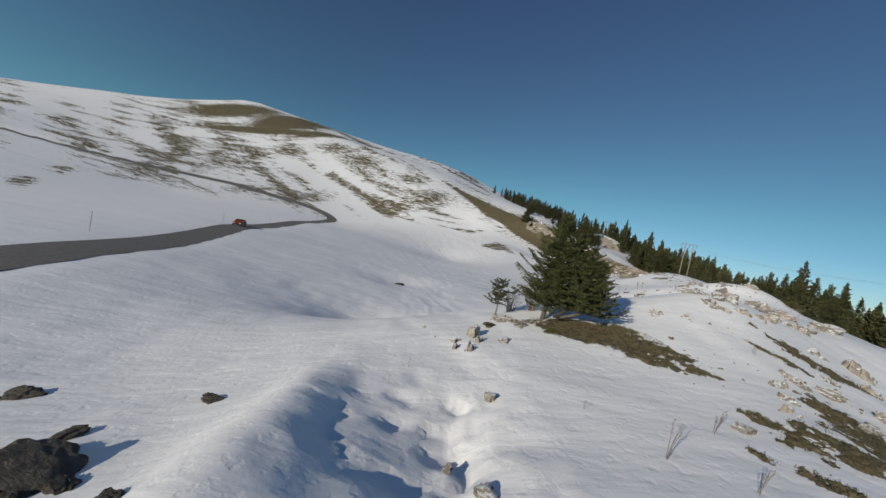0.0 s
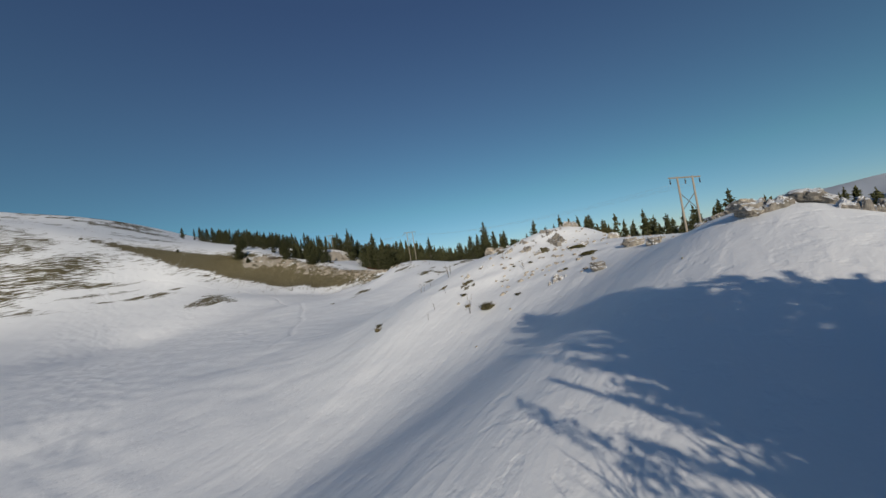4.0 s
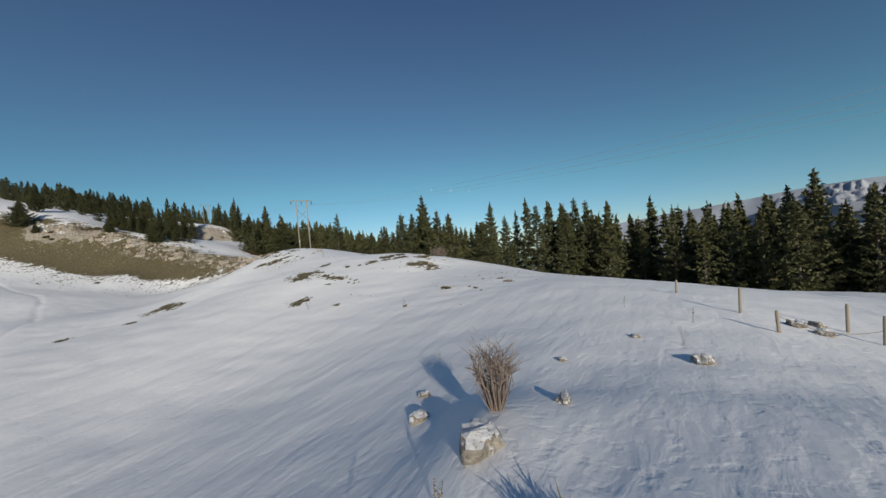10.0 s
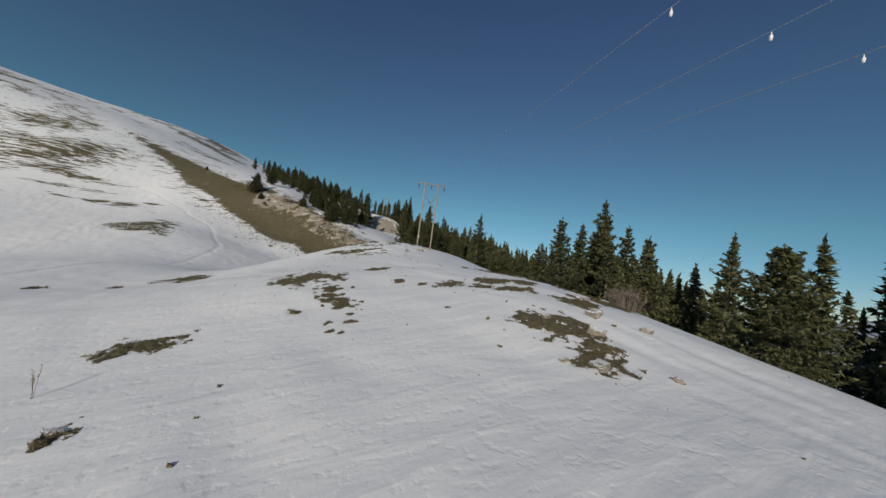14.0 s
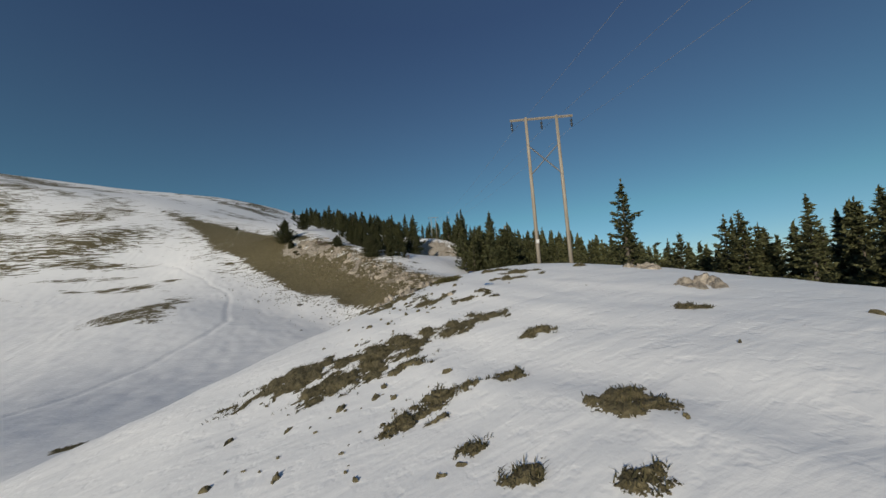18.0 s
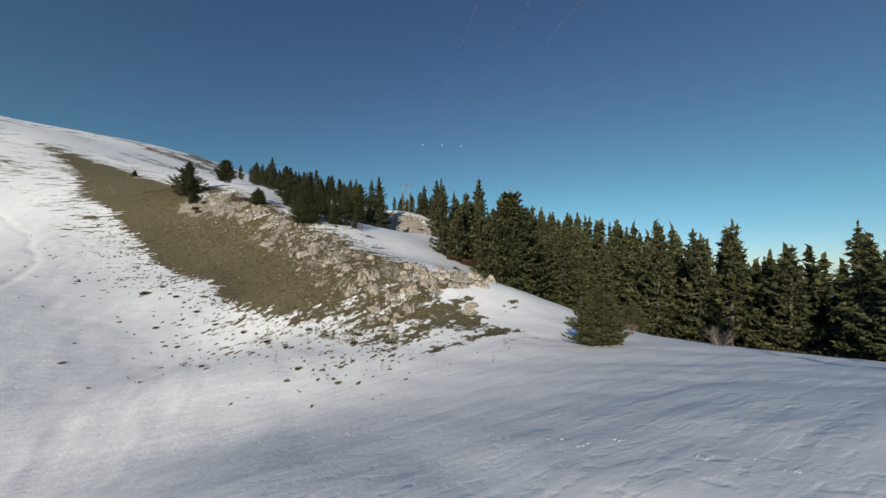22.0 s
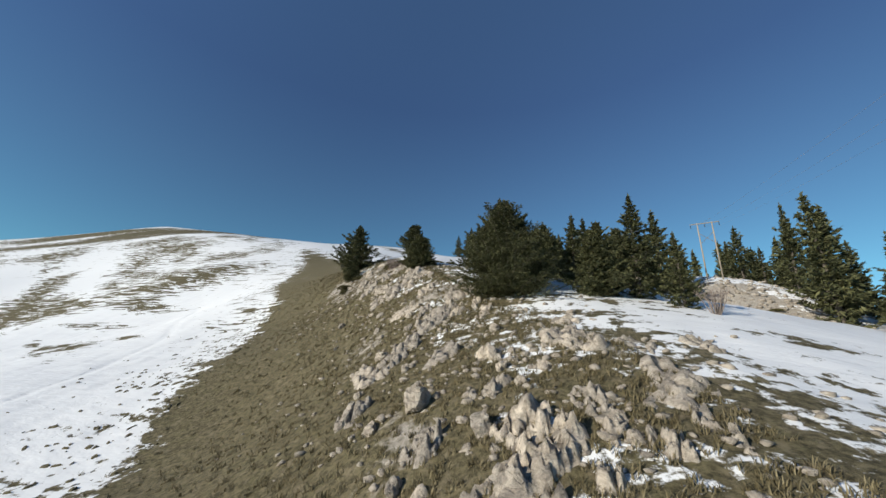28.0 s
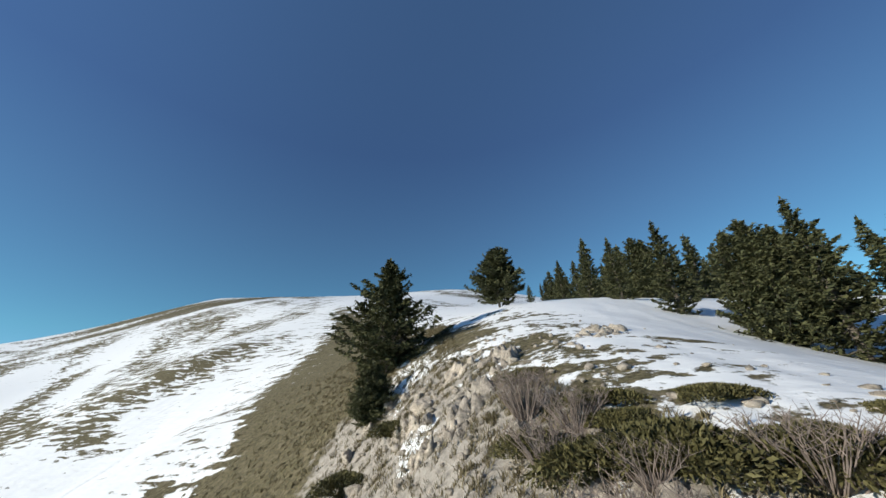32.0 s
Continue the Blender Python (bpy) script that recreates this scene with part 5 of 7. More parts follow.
KNOB_OUTCROPS = KNOB_OUTCROPS_A + KNOB_OUTCROPS_B
for k, (x, y, w, h) in enumerate(KNOB_OUTCROPS):
    big = w > 0.8 and y < 34.0
    outcrop(x, y, (1.0 if big else 0.95) * w, 0.7 * w, rock_rng.uniform(0, 360), min(0.34 if big else 0.26, 0.32 * h + 0.12), 300 + k, GREY_STONE if big else STONE, "cracked grey limestone outcrop on the snowy knob", "rocks of the knob")
outcrop(21.55, 31.45, 1.7, 1.0, 35, 0.50, 339, GREY_STONE, "dark cracked limestone ledge on the side of the knob", "rocks of the knob", 0.4)
KNOB_BACK = [(23.6, 31.6, 0.9, 0.4), (24.6, 32.2, 0.7, 0.3), (22.0, 28.8, 0.8, 0.35), (20.9, 29.8, 0.7, 0.35), (27.9, 38.5, 0.6, 0.3), (28.8, 38.2, 0.4, 0.2), (30.9, 40.5, 0.3, 0.15)]
for k, (x, y, w, h) in enumerate(KNOB_BACK):
    outcrop(x, y, 1.3 * w, w, rock_rng.uniform(0, 360), h, 340 + k, STONE, "grey limestone outcrop behind the knob's top", "rocks of the knob")
# the pale boulder on the rim of the knob
boulder = rock_mesh(93, 5, 3, 15, PALE_STONE)
thing("boulder", "pale cracked limestone boulder on the snowy rim", "rock", "rocks of the knob", data=boulder, place=pose(24.75, 38.42, at(24.75, 38.42) + 0.20, 8, -12, 35) @ Matrix.Diagonal((0.98, 0.72, 0.70, 1)))
thing("boulder", "small limestone block beside the boulder", "rock", "rocks of the knob", data=rock_mesh(94, 4, 3, 14, PALE_STONE), place=pose(25.35, 38.0, at(25.35, 38.0) + 0.12, 5, 8, 120) @ Matrix.Diagonal((0.55, 0.4, 0.36, 1)))
# the ledge under the first tree and the rubble bank behind it
LEDGE_ROCKS_A = [(10.4, 21.1, 1.04, 0.35), (11.5, 20.7, 0.8, 0.4), (12.8, 17.9, 1.11, 0.49), (11.8, 17.3, 0.92, 0.45), (11.3, 16.5, 0.91, 0.43), (10.6, 15.8, 0.9, 0.49), (8.5, 14.7, 0.42, 0.56), (14.7, 18.6, 1.12, 0.62), (18.0, 20.3, 2.0, 0.58), (16.6, 18.8, 0.92, 0.83), (18.1, 22.9, 1.28, 0.57), (13.5, 21.8, 1.2, 0.5), (13.4, 23.1, 1.11, 0.4), (16.9, 29.2, 1.29, 0.4), (13.2, 22.1, 0.91, 0.5), (14.5, 22.5, 1.12, 0.51), (14.5, 21.9, 0.94, 0.5), (15.2, 21.9, 1.12, 0.51), (17.3, 22.9, 1.07, 0.47), (16.4, 20.5, 1.28, 0.3)]
LEDGE_ROCKS_B = [(3.3, 15.1, 0.27, 1.2), (2.5, 13.5, 0.13, 1.2), (2.4, 13.1, 0.14, 1.2), (2.9, 12.4, 0.37, 0.7)]
LEDGE_ROCKS = LEDGE_ROCKS_A + LEDGE_ROCKS_B
for x, y, s, flat in LEDGE_ROCKS:
    if s > 0.5:
        outcrop(x, y, 0.85 * s, 0.65 * s, rock_rng.uniform(0, 360), 0.30 * flat * s + 0.12, 400 + int(x * 7 + y * 13), STONE, "weathered grey limestone ledge near the tree", "ledge rocks under the tree")
    else:
        rock(x, y, s * 0.8, flat, ROCKS, label="weathered grey limestone rock near the tree", group="ledge rocks under the tree")
BANK_ROCKS = [(17.0, 24.2, 0.7), (18.2, 24.6, 0.8), (19.4, 24.9, 0.8), (16.1, 22.3, 0.5), (20.4, 24.2, 0.7), (18.9, 23.2, 0.6), (21.5, 24.4, 0.8), (17.4, 26.0, 0.6), (18.6, 27.0, 0.7), (16.2, 27.4, 0.5), (22.6, 25.8, 0.7), (14.0, 22.6, 0.6), (15.4, 23.6, 0.6), (13.2, 23.4, 0.5), (12.8, 16.0, 0.5), (13.6, 17.6, 0.6), (14.8, 16.8, 0.7)]
for x, y, s in BANK_ROCKS:
    rock(x, y, s, 0.5, BLOCKS, label="grey limestone rock of the rubble bank", group="rocks of the rubble bank")
# the rim: x, y, width, height
RIM_OUTCROPS = [(3.2, 18.9, 0.75, 0.87), (3.3, 18.2, 0.41, 0.49), (2.6, 18.3, 0.4, 0.48), (3.0, 17.6, 0.34, 0.41), (2.6, 17.8, 0.23, 0.28), (4.1, 18.3, 0.45, 0.11), (1.6, 20.1, 0.22, 0.22), (2.0, 18.8, 0.17, 0.17)]
for k, (x, y, w, h) in enumerate(RIM_OUTCROPS):
    outcrop(x, y, 1.35 * w, w, 70 + rock_rng.gauss(0, 20), 0.55 * h + 0.10, 360 + k, STONE, "pitted grey-buff rock on the snowy rim", "outcrop on the rim")
ROOT_OUTCROPS = [(4.7, 20.2, 0.7, 0.35), (5.0, 19.9, 0.54, 0.17), (5.2, 20.2, 0.55, 0.27), (4.6, 21.1, 0.28, 0.33), (4.3, 21.4, 0.25, 0.3), (4.2, 20.5, 0.29, 0.24), (4.8, 20.9, 0.49, 0.24), (5.0, 20.5, 0.4, 0.2), (5.9, 20.1, 0.24, 0.15), (4.2, 20.9, 0.28, 0.14)]
for k, (x, y, w, h) in enumerate(ROOT_OUTCROPS):
    outcrop(x, y, 1.6 * w, 1.2 * w, rock_rng.uniform(0, 360), 0.22 * h + 0.05, 380 + k, PALE_STONE, "pale broken rock among the roots of the tree", "rocks among the roots")
DARK_LEDGES = [(-7.0, 15.6, 1.23, 0.27), (-3.8, 13.6, 0.65, 0.4), (-2.9, 12.3, 1.91, 0.29), (-2.9, 11.9, 0.93, 0.5), (-1.2, 11.5, 0.46, 0.4), (-2.4, 15.0, 0.6, 0.3)]
for x, y, s, flat in DARK_LEDGES:
    pile(x, y - 0.25, s * 0.68, flat * 0.8, DARK_ROCKS, "blackish lichened rock breaking through the snow", "dark rocks in the snow")
# the saddle
for x, y, s in ((40.6, 54.7, 0.42), (39.4, 53.9, 0.5), (37.9, 51.7, 0.75), (40.0, 51.3, 0.42), (43.3, 49.2, 0.6), (42.7, 52.0, 0.28), (35.6, 48.6, 0.5), (36.4, 49.6, 0.4), (45.0, 50.6, 0.28), (32.3, 53.3, 0.4), (48.6, 46.6, 0.6), (48.0, 46.2, 0.45), (49.4, 46.0, 0.5),
                (54.8, 63.2, 0.42), (55.1, 62.7, 0.28), (51.9, 72.2, 0.28), (62.1, 69.6, 0.5), (61.5, 70.2, 0.3), (63.6, 68.6, 0.35), (64.0, 71.2, 0.7), (65.4, 72.4, 0.8), (63.2, 72.6, 0.4), (66.6, 71.2, 0.6), (67.2, 74.4, 0.6), (55.0, 61.4, 0.2), (58.0, 60.4, 0.25), (57.0, 59.3, 0.4), (74.5, 78.6, 0.9), (76.2, 80.2, 1.1), (78.0, 81.0, 1.0), (79.6, 80.0, 0.9), (72.8, 84.6, 0.8), (73.6, 86.4, 0.9)):
    rock(x, y, s * 0.75, 0.55)
# the knoll under the second mast
KNOLL_OUTCROPS = [(65.0, 105.3, 1.03, 0.84), (64.4, 107.1, 0.71, 0.59), (66.1, 107.0, 1.01, 0.63), (66.7, 106.2, 0.71, 0.47), (65.7, 102.3, 0.26, 0.15), (66.9, 109.1, 0.56, 0.42), (67.5, 108.9, 0.71, 0.43), (67.8, 108.3, 0.36, 0.36), (67.3, 108.4, 0.59, 0.35), (71.8, 100.8, 1.27, 0.36), (69.6, 97.6, 1.3, 0.35), (66.2, 110.2, 1.1, 0.7), (66.7, 110.9, 1.1, 0.8), (67.3, 110.2, 0.9, 0.5), (65.8, 109.2, 0.9, 0.6), (67.9, 109.2, 0.6, 0.3), (66.5, 109.4, 0.9, 0.5)]
for k, (x, y, w, h) in enumerate(KNOLL_OUTCROPS):
    outcrop(x, y, 1.4 * w, w, 50 + rock_rng.gauss(0, 25), 0.5 * h + 0.10, 440 + k, PALE_STONE, "pale buff limestone outcrop on the snowy knoll", "rocks of the knoll")
for x, y in ((62.9, 121.8), (66.6, 114.1), (67.9, 112.8), (64.4, 133.8), (67.3, 113.3)):
    rock(x, y, 0.3, 0.6, SHARDS, label="small buff rock in the snow below the knoll", group="rocks of the knoll")
# bedded slabs at the foot of the crest
for k, (x, y, long, wide) in enumerate(((84.6, 153.4, 1.6, 1.1), (84.9, 151.7, 2.0, 1.3), (85.3, 150.3, 1.9, 1.2), (87.0, 151.5, 3.0, 1.5), (88.3, 150.1, 3.4, 1.5), (87.0, 148.9, 2.2, 1.1), (82.9, 150.2, 1.8, 1.2))):
    outcrop(x, y, 1.15 * long, 1.2 * wide, -22, 0.42, 480 + k, PALE_STONE, "flat bedded slab of buff limestone below the crest", "bedded slabs", 0.62, True)
# boulders at the foot of the crest
FOOT_ROCKS = [(80.2, 146.5, 0.82, 0.47), (79.5, 147.4, 0.59, 0.55), (75.4, 146.5, 0.45, 0.55), (76.4, 145.4, 0.41, 0.55), (76.5, 148.7, 0.47, 0.49), (79.6, 144.2, 0.66, 0.55), (81.4, 144.5, 0.64, 0.55), (85.7, 144.2, 1.15, 0.55), (86.4, 145.1, 1.02, 0.55), (79.6, 145.1, 0.61, 0.55)]
for x, y, s, flat in FOOT_ROCKS:
    rock(x, y, s * 0.85, flat, CRAGS if s > 0.6 else SHARDS, None, 14, "buff limestone boulder at the foot of the rocky slope", "boulders below the crest")
def along(line, s):
    lengths = [math.dist(a, c) for a, c in zip(line, line[1:])]
    s *= sum(lengths)
    for (a, c), l in zip(zip(line, line[1:]), lengths):
        if s <= l:
            return a[0] + (c[0] - a[0]) * s / l, a[1] + (c[1] - a[1]) * s / l, (c[0] - a[0]) / l, (c[1] - a[1]) / l
        s -= l
    return (*line[-1], 0, 1)


# outcrops along the rocky crest
CREST_OUTCROPS_A = [(84.9, 149.9, 2.47, 1.65), (89.0, 148.5, 1.82, 1.56), (79.8, 152.0, 2.06, 1.47), (81.8, 147.6, 1.8, 2.02), (79.4, 155.2, 2.1, 1.75), (77.3, 162.2, 3.24, 2.78), (81.1, 150.1, 1.6, 1.07), (80.4, 154.6, 1.29, 1.15), (82.8, 153.2, 0.98, 0.43), (84.2, 153.8, 1.46, 0.8), (84.7, 153.0, 1.07, 0.6), (85.0, 152.2, 1.68, 1.05), (82.9, 152.0, 1.81, 0.8), (79.8, 153.0, 1.05, 1.05), (78.0, 154.4, 0.84, 0.84), (74.7, 173.0, 2.76, 1.84), (78.1, 158.8, 1.51, 0.87), (79.1, 168.8, 2.71, 1.55), (75.4, 157.6, 1.16, 0.58), (87.3, 153.6, 1.52, 0.76), (75.4, 174.6, 1.93, 1.82), (74.3, 176.9, 1.25, 1.25), (72.7, 175.4, 1.34, 1.21), (76.7, 175.4, 1.12, 0.75)]
CREST_OUTCROPS_B = [(77.0, 174.5, 0.96, 0.75), (77.8, 174.1, 0.79, 0.59), (74.8, 179.0, 1.16, 0.67), (78.7, 174.7, 0.73, 0.42), (78.6, 176.2, 2.25, 0.79), (76.7, 179.6, 2.17, 1.18), (69.2, 182.3, 1.57, 1.31), (72.1, 180.6, 1.58, 0.9), (70.5, 185.2, 2.19, 1.25), (69.6, 183.4, 1.98, 1.41), (76.5, 173.3, 0.62, 0.44), (78.6, 179.0, 1.44, 0.45), (64.3, 193.7, 2.89, 1.93), (65.8, 194.9, 3.02, 1.51), (69.5, 178.3, 1.14, 0.95), (78.8, 174.1, 0.57, 0.28), (80.7, 179.5, 1.44, 0.45), (70.9, 186.8, 1.21, 0.72), (70.2, 186.0, 0.87, 0.66), (69.7, 185.4, 0.7, 0.84), (71.7, 185.4, 0.93, 0.46), (69.5, 186.7, 1.01, 0.63), (72.7, 186.1, 0.6, 0.3), (72.7, 185.6, 0.63, 0.27)]
CREST_OUTCROPS_C = [(73.3, 184.7, 1.27, 0.71), (72.2, 188.0, 0.95, 0.54), (68.9, 185.3, 0.72, 0.86), (68.7, 190.1, 1.33, 0.76), (61.2, 196.1, 1.97, 1.32), (64.8, 196.9, 0.93, 0.93), (64.6, 195.3, 0.72, 0.86), (67.2, 194.7, 1.05, 0.4), (66.8, 193.9, 1.08, 0.67), (66.5, 195.9, 0.63, 0.32), (63.6, 195.1, 0.62, 0.74), (67.8, 193.9, 0.69, 0.37), (62.5, 196.8, 0.98, 0.84), (62.2, 195.6, 0.93, 1.12), (59.4, 198.3, 1.07, 1.28), (58.4, 205.2, 2.13, 1.82), (61.9, 198.8, 1.25, 1.07), (65.6, 195.9, 0.55, 0.33), (58.8, 207.6, 1.95, 1.73), (56.6, 207.7, 1.81, 2.17), (57.5, 204.0, 1.41, 1.7), (62.7, 209.7, 2.09, 0.58)]
CREST_OUTCROPS = CREST_OUTCROPS_A + CREST_OUTCROPS_B + CREST_OUTCROPS_C
for k, (x, y, w, h) in enumerate(CREST_OUTCROPS):
    outcrop(x, y, 1.5 * w, 1.05 * w, 100 + rock_rng.gauss(0, 22), min(0.70, 0.26 * h + 0.24), 500 + k, PALE_STONE, "pinkish buff jointed limestone outcrop of the crest", "outcrops of the crest")
# the low wall of blocks above the foot of the crest
for k, (x, y) in enumerate(((85.2, 151.2), (86.8, 151.4), (88.4, 151.5), (89.9, 150.7), (91.2, 150.2))):
    outcrop(x, y, 2.3, 1.5, -15 + rock_rng.gauss(0, 8), 1.0, 700 + k, PALE_STONE, "wall of buff limestone blocks on the crest", "outcrops of the crest", 0.6)
# ribs of bedrock that run along the crest
for k in range(18):
    x, y, dx, dy = along(CREST[1:12], (k + rock_rng.random()) / 18)
    off = rock_rng.gauss(0.2, 1.5)
    w = rock_rng.uniform(0.9, 2.4)
    outcrop(x + dy * off, y - dx * off, 1.7 * w, w, math.degrees(math.atan2(dy, dx)) + rock_rng.gauss(0, 18), rock_rng.uniform(0.3, 0.6), 720 + k, PALE_STONE, "rib of buff bedrock along the crest", "ribs of the crest")
for k in range(110):
    x, y, dx, dy = along(CREST[1:12], (k + rock_rng.random()) / 110)
    off = rock_rng.gauss(-0.2, 1.9)
    size = min(0.8, max(0.2, rock_rng.lognormvariate(-1.0, 0.4)))
    rock(x + dy * off, y - dx * off, size, 0.8, CRAGS if size > 0.6 else SHARDS, math.degrees(math.atan2(dy, dx)) + rock_rng.gauss(0, 25), 26, "sharp buff limestone block of the rocky crest", "blocks of the crest", 0.36)


def stones(name, label, count, place, lo, hi, seed, mat=None):
    """Many small stones that nobody would count, as one mesh."""
    rng = np.random.default_rng(seed)
    bm = bmesh.new()
    bmesh.ops.create_icosphere(bm, subdivisions=1, radius=0.5)
    base = np.array([vert.co[:] for vert in bm.verts])
    tri = np.array([[vert.index for vert in face.verts] for face in bm.faces])
    bm.free()
    xy = np.array([place(rng) for _ in range(count)])
    size = rng.uniform(lo, hi, count) * rng.uniform(0.6, 1.2, count)
    z = ground_z(xy[:, 0], xy[:, 1])
    pts = base[None] * (1 + 0.35 * rng.normal(0, 1, (count, len(base), 1)).clip(-1, 1)) * size[:, None, None] * np.array([1.2, 0.9, 0.6])
    a = rng.uniform(0, 6.3, count)
    c, s = np.cos(a)[:, None], np.sin(a)[:, None]
    px, py = pts[..., 0] * c - pts[..., 1] * s, pts[..., 0] * s + pts[..., 1] * c
    v = np.stack([px + xy[:, :1], py + xy[:, 1:], pts[..., 2] + (z + 0.05 * size)[:, None]], -1).reshape(-1, 3)
    f = (tri[None] + (np.arange(count) * len(base))[:, None, None]).reshape(-1, 3)
    thing(name, label, "stones", kind="stuff", data=mesh_of(name, v, f, mat or PALE_STONE))


def crest_spot(rng):
    x, y, dx, dy = along(CREST[1:12], rng.random())
    off = rng.normal(1.2, 3.2)
    return x + dy * off, y - dx * off


stones("loose_stones", "loose buff limestone rubble on the crest", 2600, crest_spot, 0.07, 0.36, 4)
stones("loose_stones", "weathered limestone rubble on the far bank", 420, lambda rng: (106 + rng.normal(0, 8), 227 + rng.normal(0, 4.5)), 0.3, 0.9, 6)
stones("loose_stones", "small stones on the knob", 160, lambda rng: (21.0 + rng.normal(0, 2.4), 31.0 + rng.normal(0, 2.2)), 0.06, 0.25, 8)


# ---------------------------------------------------------------- grass, shrubs and dry plants
def blades(rng, n, spread, height, width, lean=0.5, base=None):
    """Grass blades: narrow bent triangles round the origin, or round base points."""
    if base is None:
        r = spread * np.sqrt(rng.random(n))
        a = rng.uniform(0, 6.283, n)
        root = np.stack([r * np.cos(a), r * np.sin(a), np.zeros(n)], 1)
    else:
        root = base
    q = rng.uniform(0, 6.283, n)
    h = height * rng.uniform(0.5, 1.2, n)
    out = np.stack([np.cos(q), np.sin(q), np.zeros(n)], 1)
    side = np.stack([-np.sin(q), np.cos(q), np.zeros(n)], 1) * width
    k = (lean * rng.uniform(0.2, 1.3, n) * h)[:, None]
    up = np.stack([np.zeros(n), np.zeros(n), h], 1)
    mid, tip = root + 0.4 * k * out + 0.62 * up, root + k * out + up * 0.95
    v = np.stack([root - side, root + side, mid + 0.6 * side, mid - 0.6 * side, tip], 1).reshape(-1, 3)
    i = 5 * np.arange(n)[:, None]
    f = np.concatenate([i + (0, 1, 2), i + (0, 2, 3), i + (3, 2, 4)])
    return v, f


STRAW = needle_material("dry_grass", (0.10, 0.082, 0.043), (0.27, 0.225, 0.13))
OLIVE = needle_material("frosted_turf", (0.06, 0.056, 0.026), (0.14, 0.12, 0.062))


def turf(name, label, count, spots, height, seed, mat, width=0.009):
    rng = np.random.default_rng(seed)
    xy = spots(rng, count)
    keep = bareness(xy[:, 0], xy[:, 1]) > 0.36
    xy = xy[keep]
    v, f = blades(rng, len(xy), 0, height, width, 1.1, np.column_stack([xy, ground_z(xy[:, 0], xy[:, 1]) - 0.02]))
    thing(name, label, "grass", kind="stuff", data=mesh_of(name, v, f, mat))


def slope_spots(rng, n):
    """Roots of grass blades, gathered in tussocks."""
    heads = n // 13
    line = np.array([along(CREST[1:13], u)[:4] for u in rng.random(heads)])
    off = -np.abs(rng.normal(0, 6.5, heads)) + 4.5
    x, y = line[:, 0] + line[:, 3] * off, line[:, 1] - line[:, 2] * off
    pick = np.repeat(np.arange(heads), 13)
    return np.column_stack([x[pick], y[pick]]) + rng.normal(0, 0.055, (len(pick), 2))


turf("dry_grass", "dry brown grass tussocks on the slope below the crest", 180000, slope_spots, 0.17, 31, STRAW, 0.013)
turf("dry_grass", "trampled brown grass under the tree", 9000, lambda rng, n: np.column_stack([rng.normal(8, 1.8, n), rng.normal(19.6, 1.1, n)]), 0.07, 32, STRAW)
turf("dry_grass", "olive grass showing through the snow on the knoll", 22000, lambda rng, n: np.column_stack([rng.normal(66, 2.2, n), rng.normal(102, 2.2, n)]), 0.05, 33, OLIVE)


TURF = plain_material("matted_turf", (0.045, 0.038, 0.018), (0.185, 0.155, 0.085), 9.0, 0.95, 1.0, 0.05)


def mat_mesh(rng, rows, tall, around=14, grid=3):
    """Ragged low mats of matted turf: x, y, half length, half width, turn in radians."""
    vs, fs, n = [], [], 0
    for x, y, a, b, turn in rows:
        ring = 0.72 + 0.28 * rng.normal(0, 1, around).clip(-1.6, 1.6)
        ring = (ring + np.roll(ring, 1) * 0.5) / 1.5
        q = np.arange(around) * 2 * math.pi / around
        pts = [(0.0, 0.0, 1.0)]
        for k in range(1, grid + 1):
            u = k / grid
            for w, r in zip(q, ring):
                pts.append((u * r * math.cos(w), u * r * math.sin(w), (1 - u * u) if k < grid else -0.6))
        p = np.array(pts)
        px, py = p[:, 0] * a, p[:, 1] * b
        c, s = math.cos(turn), math.sin(turn)
        gx, gy = x + px * c - py * s, y + px * s + py * c
        h = min(tall, 0.5 * min(a, b))
        gz = h * (0.35 + 0.5 * p[:, 2] + 0.35 * rng.normal(0, 1, len(p)).clip(-1.5, 1.5) * (p[:, 2] > -0.5))
        vs.append(np.column_stack([gx, gy, np.where(p[:, 2] < 0, -0.05, gz)]))
        fs += [(n, n + 1 + k, n + 1 + (k + 1) % around) for k in range(around)]
        for g in range(grid - 1):
            o, o2 = n + 1 + g * around, n + 1 + (g + 1) * around
            fs += [(o + k, o2 + k, o2 + (k + 1) % around, o + (k + 1) % around) for k in range(around)]
        n += len(p)
    v = np.concatenate(vs)
    v[:, 2] += ground_z(v[:, 0], v[:, 1])
    return v, fs


def clumps(name, label, count, place, lo, hi, seed, mat):
    """Low dark tussocks on the thin snow, far too many to count."""
    rng = np.random.default_rng(seed)
    rows = []
    for _ in range(count):
        x, y = place(rng)
        size = rng.uniform(lo, hi) * rng.uniform(0.35, 1.0)
        rows.append((x, y, 0.6 * size, 0.6 * size * rng.uniform(0.35, 0.8), rng.uniform(0, 3.14)))
    v, f = mat_mesh(rng, rows, 0.07, 9, 2)
    thing(name, label, "grass", kind="stuff", data=mesh_of(name, v, f, TURF))


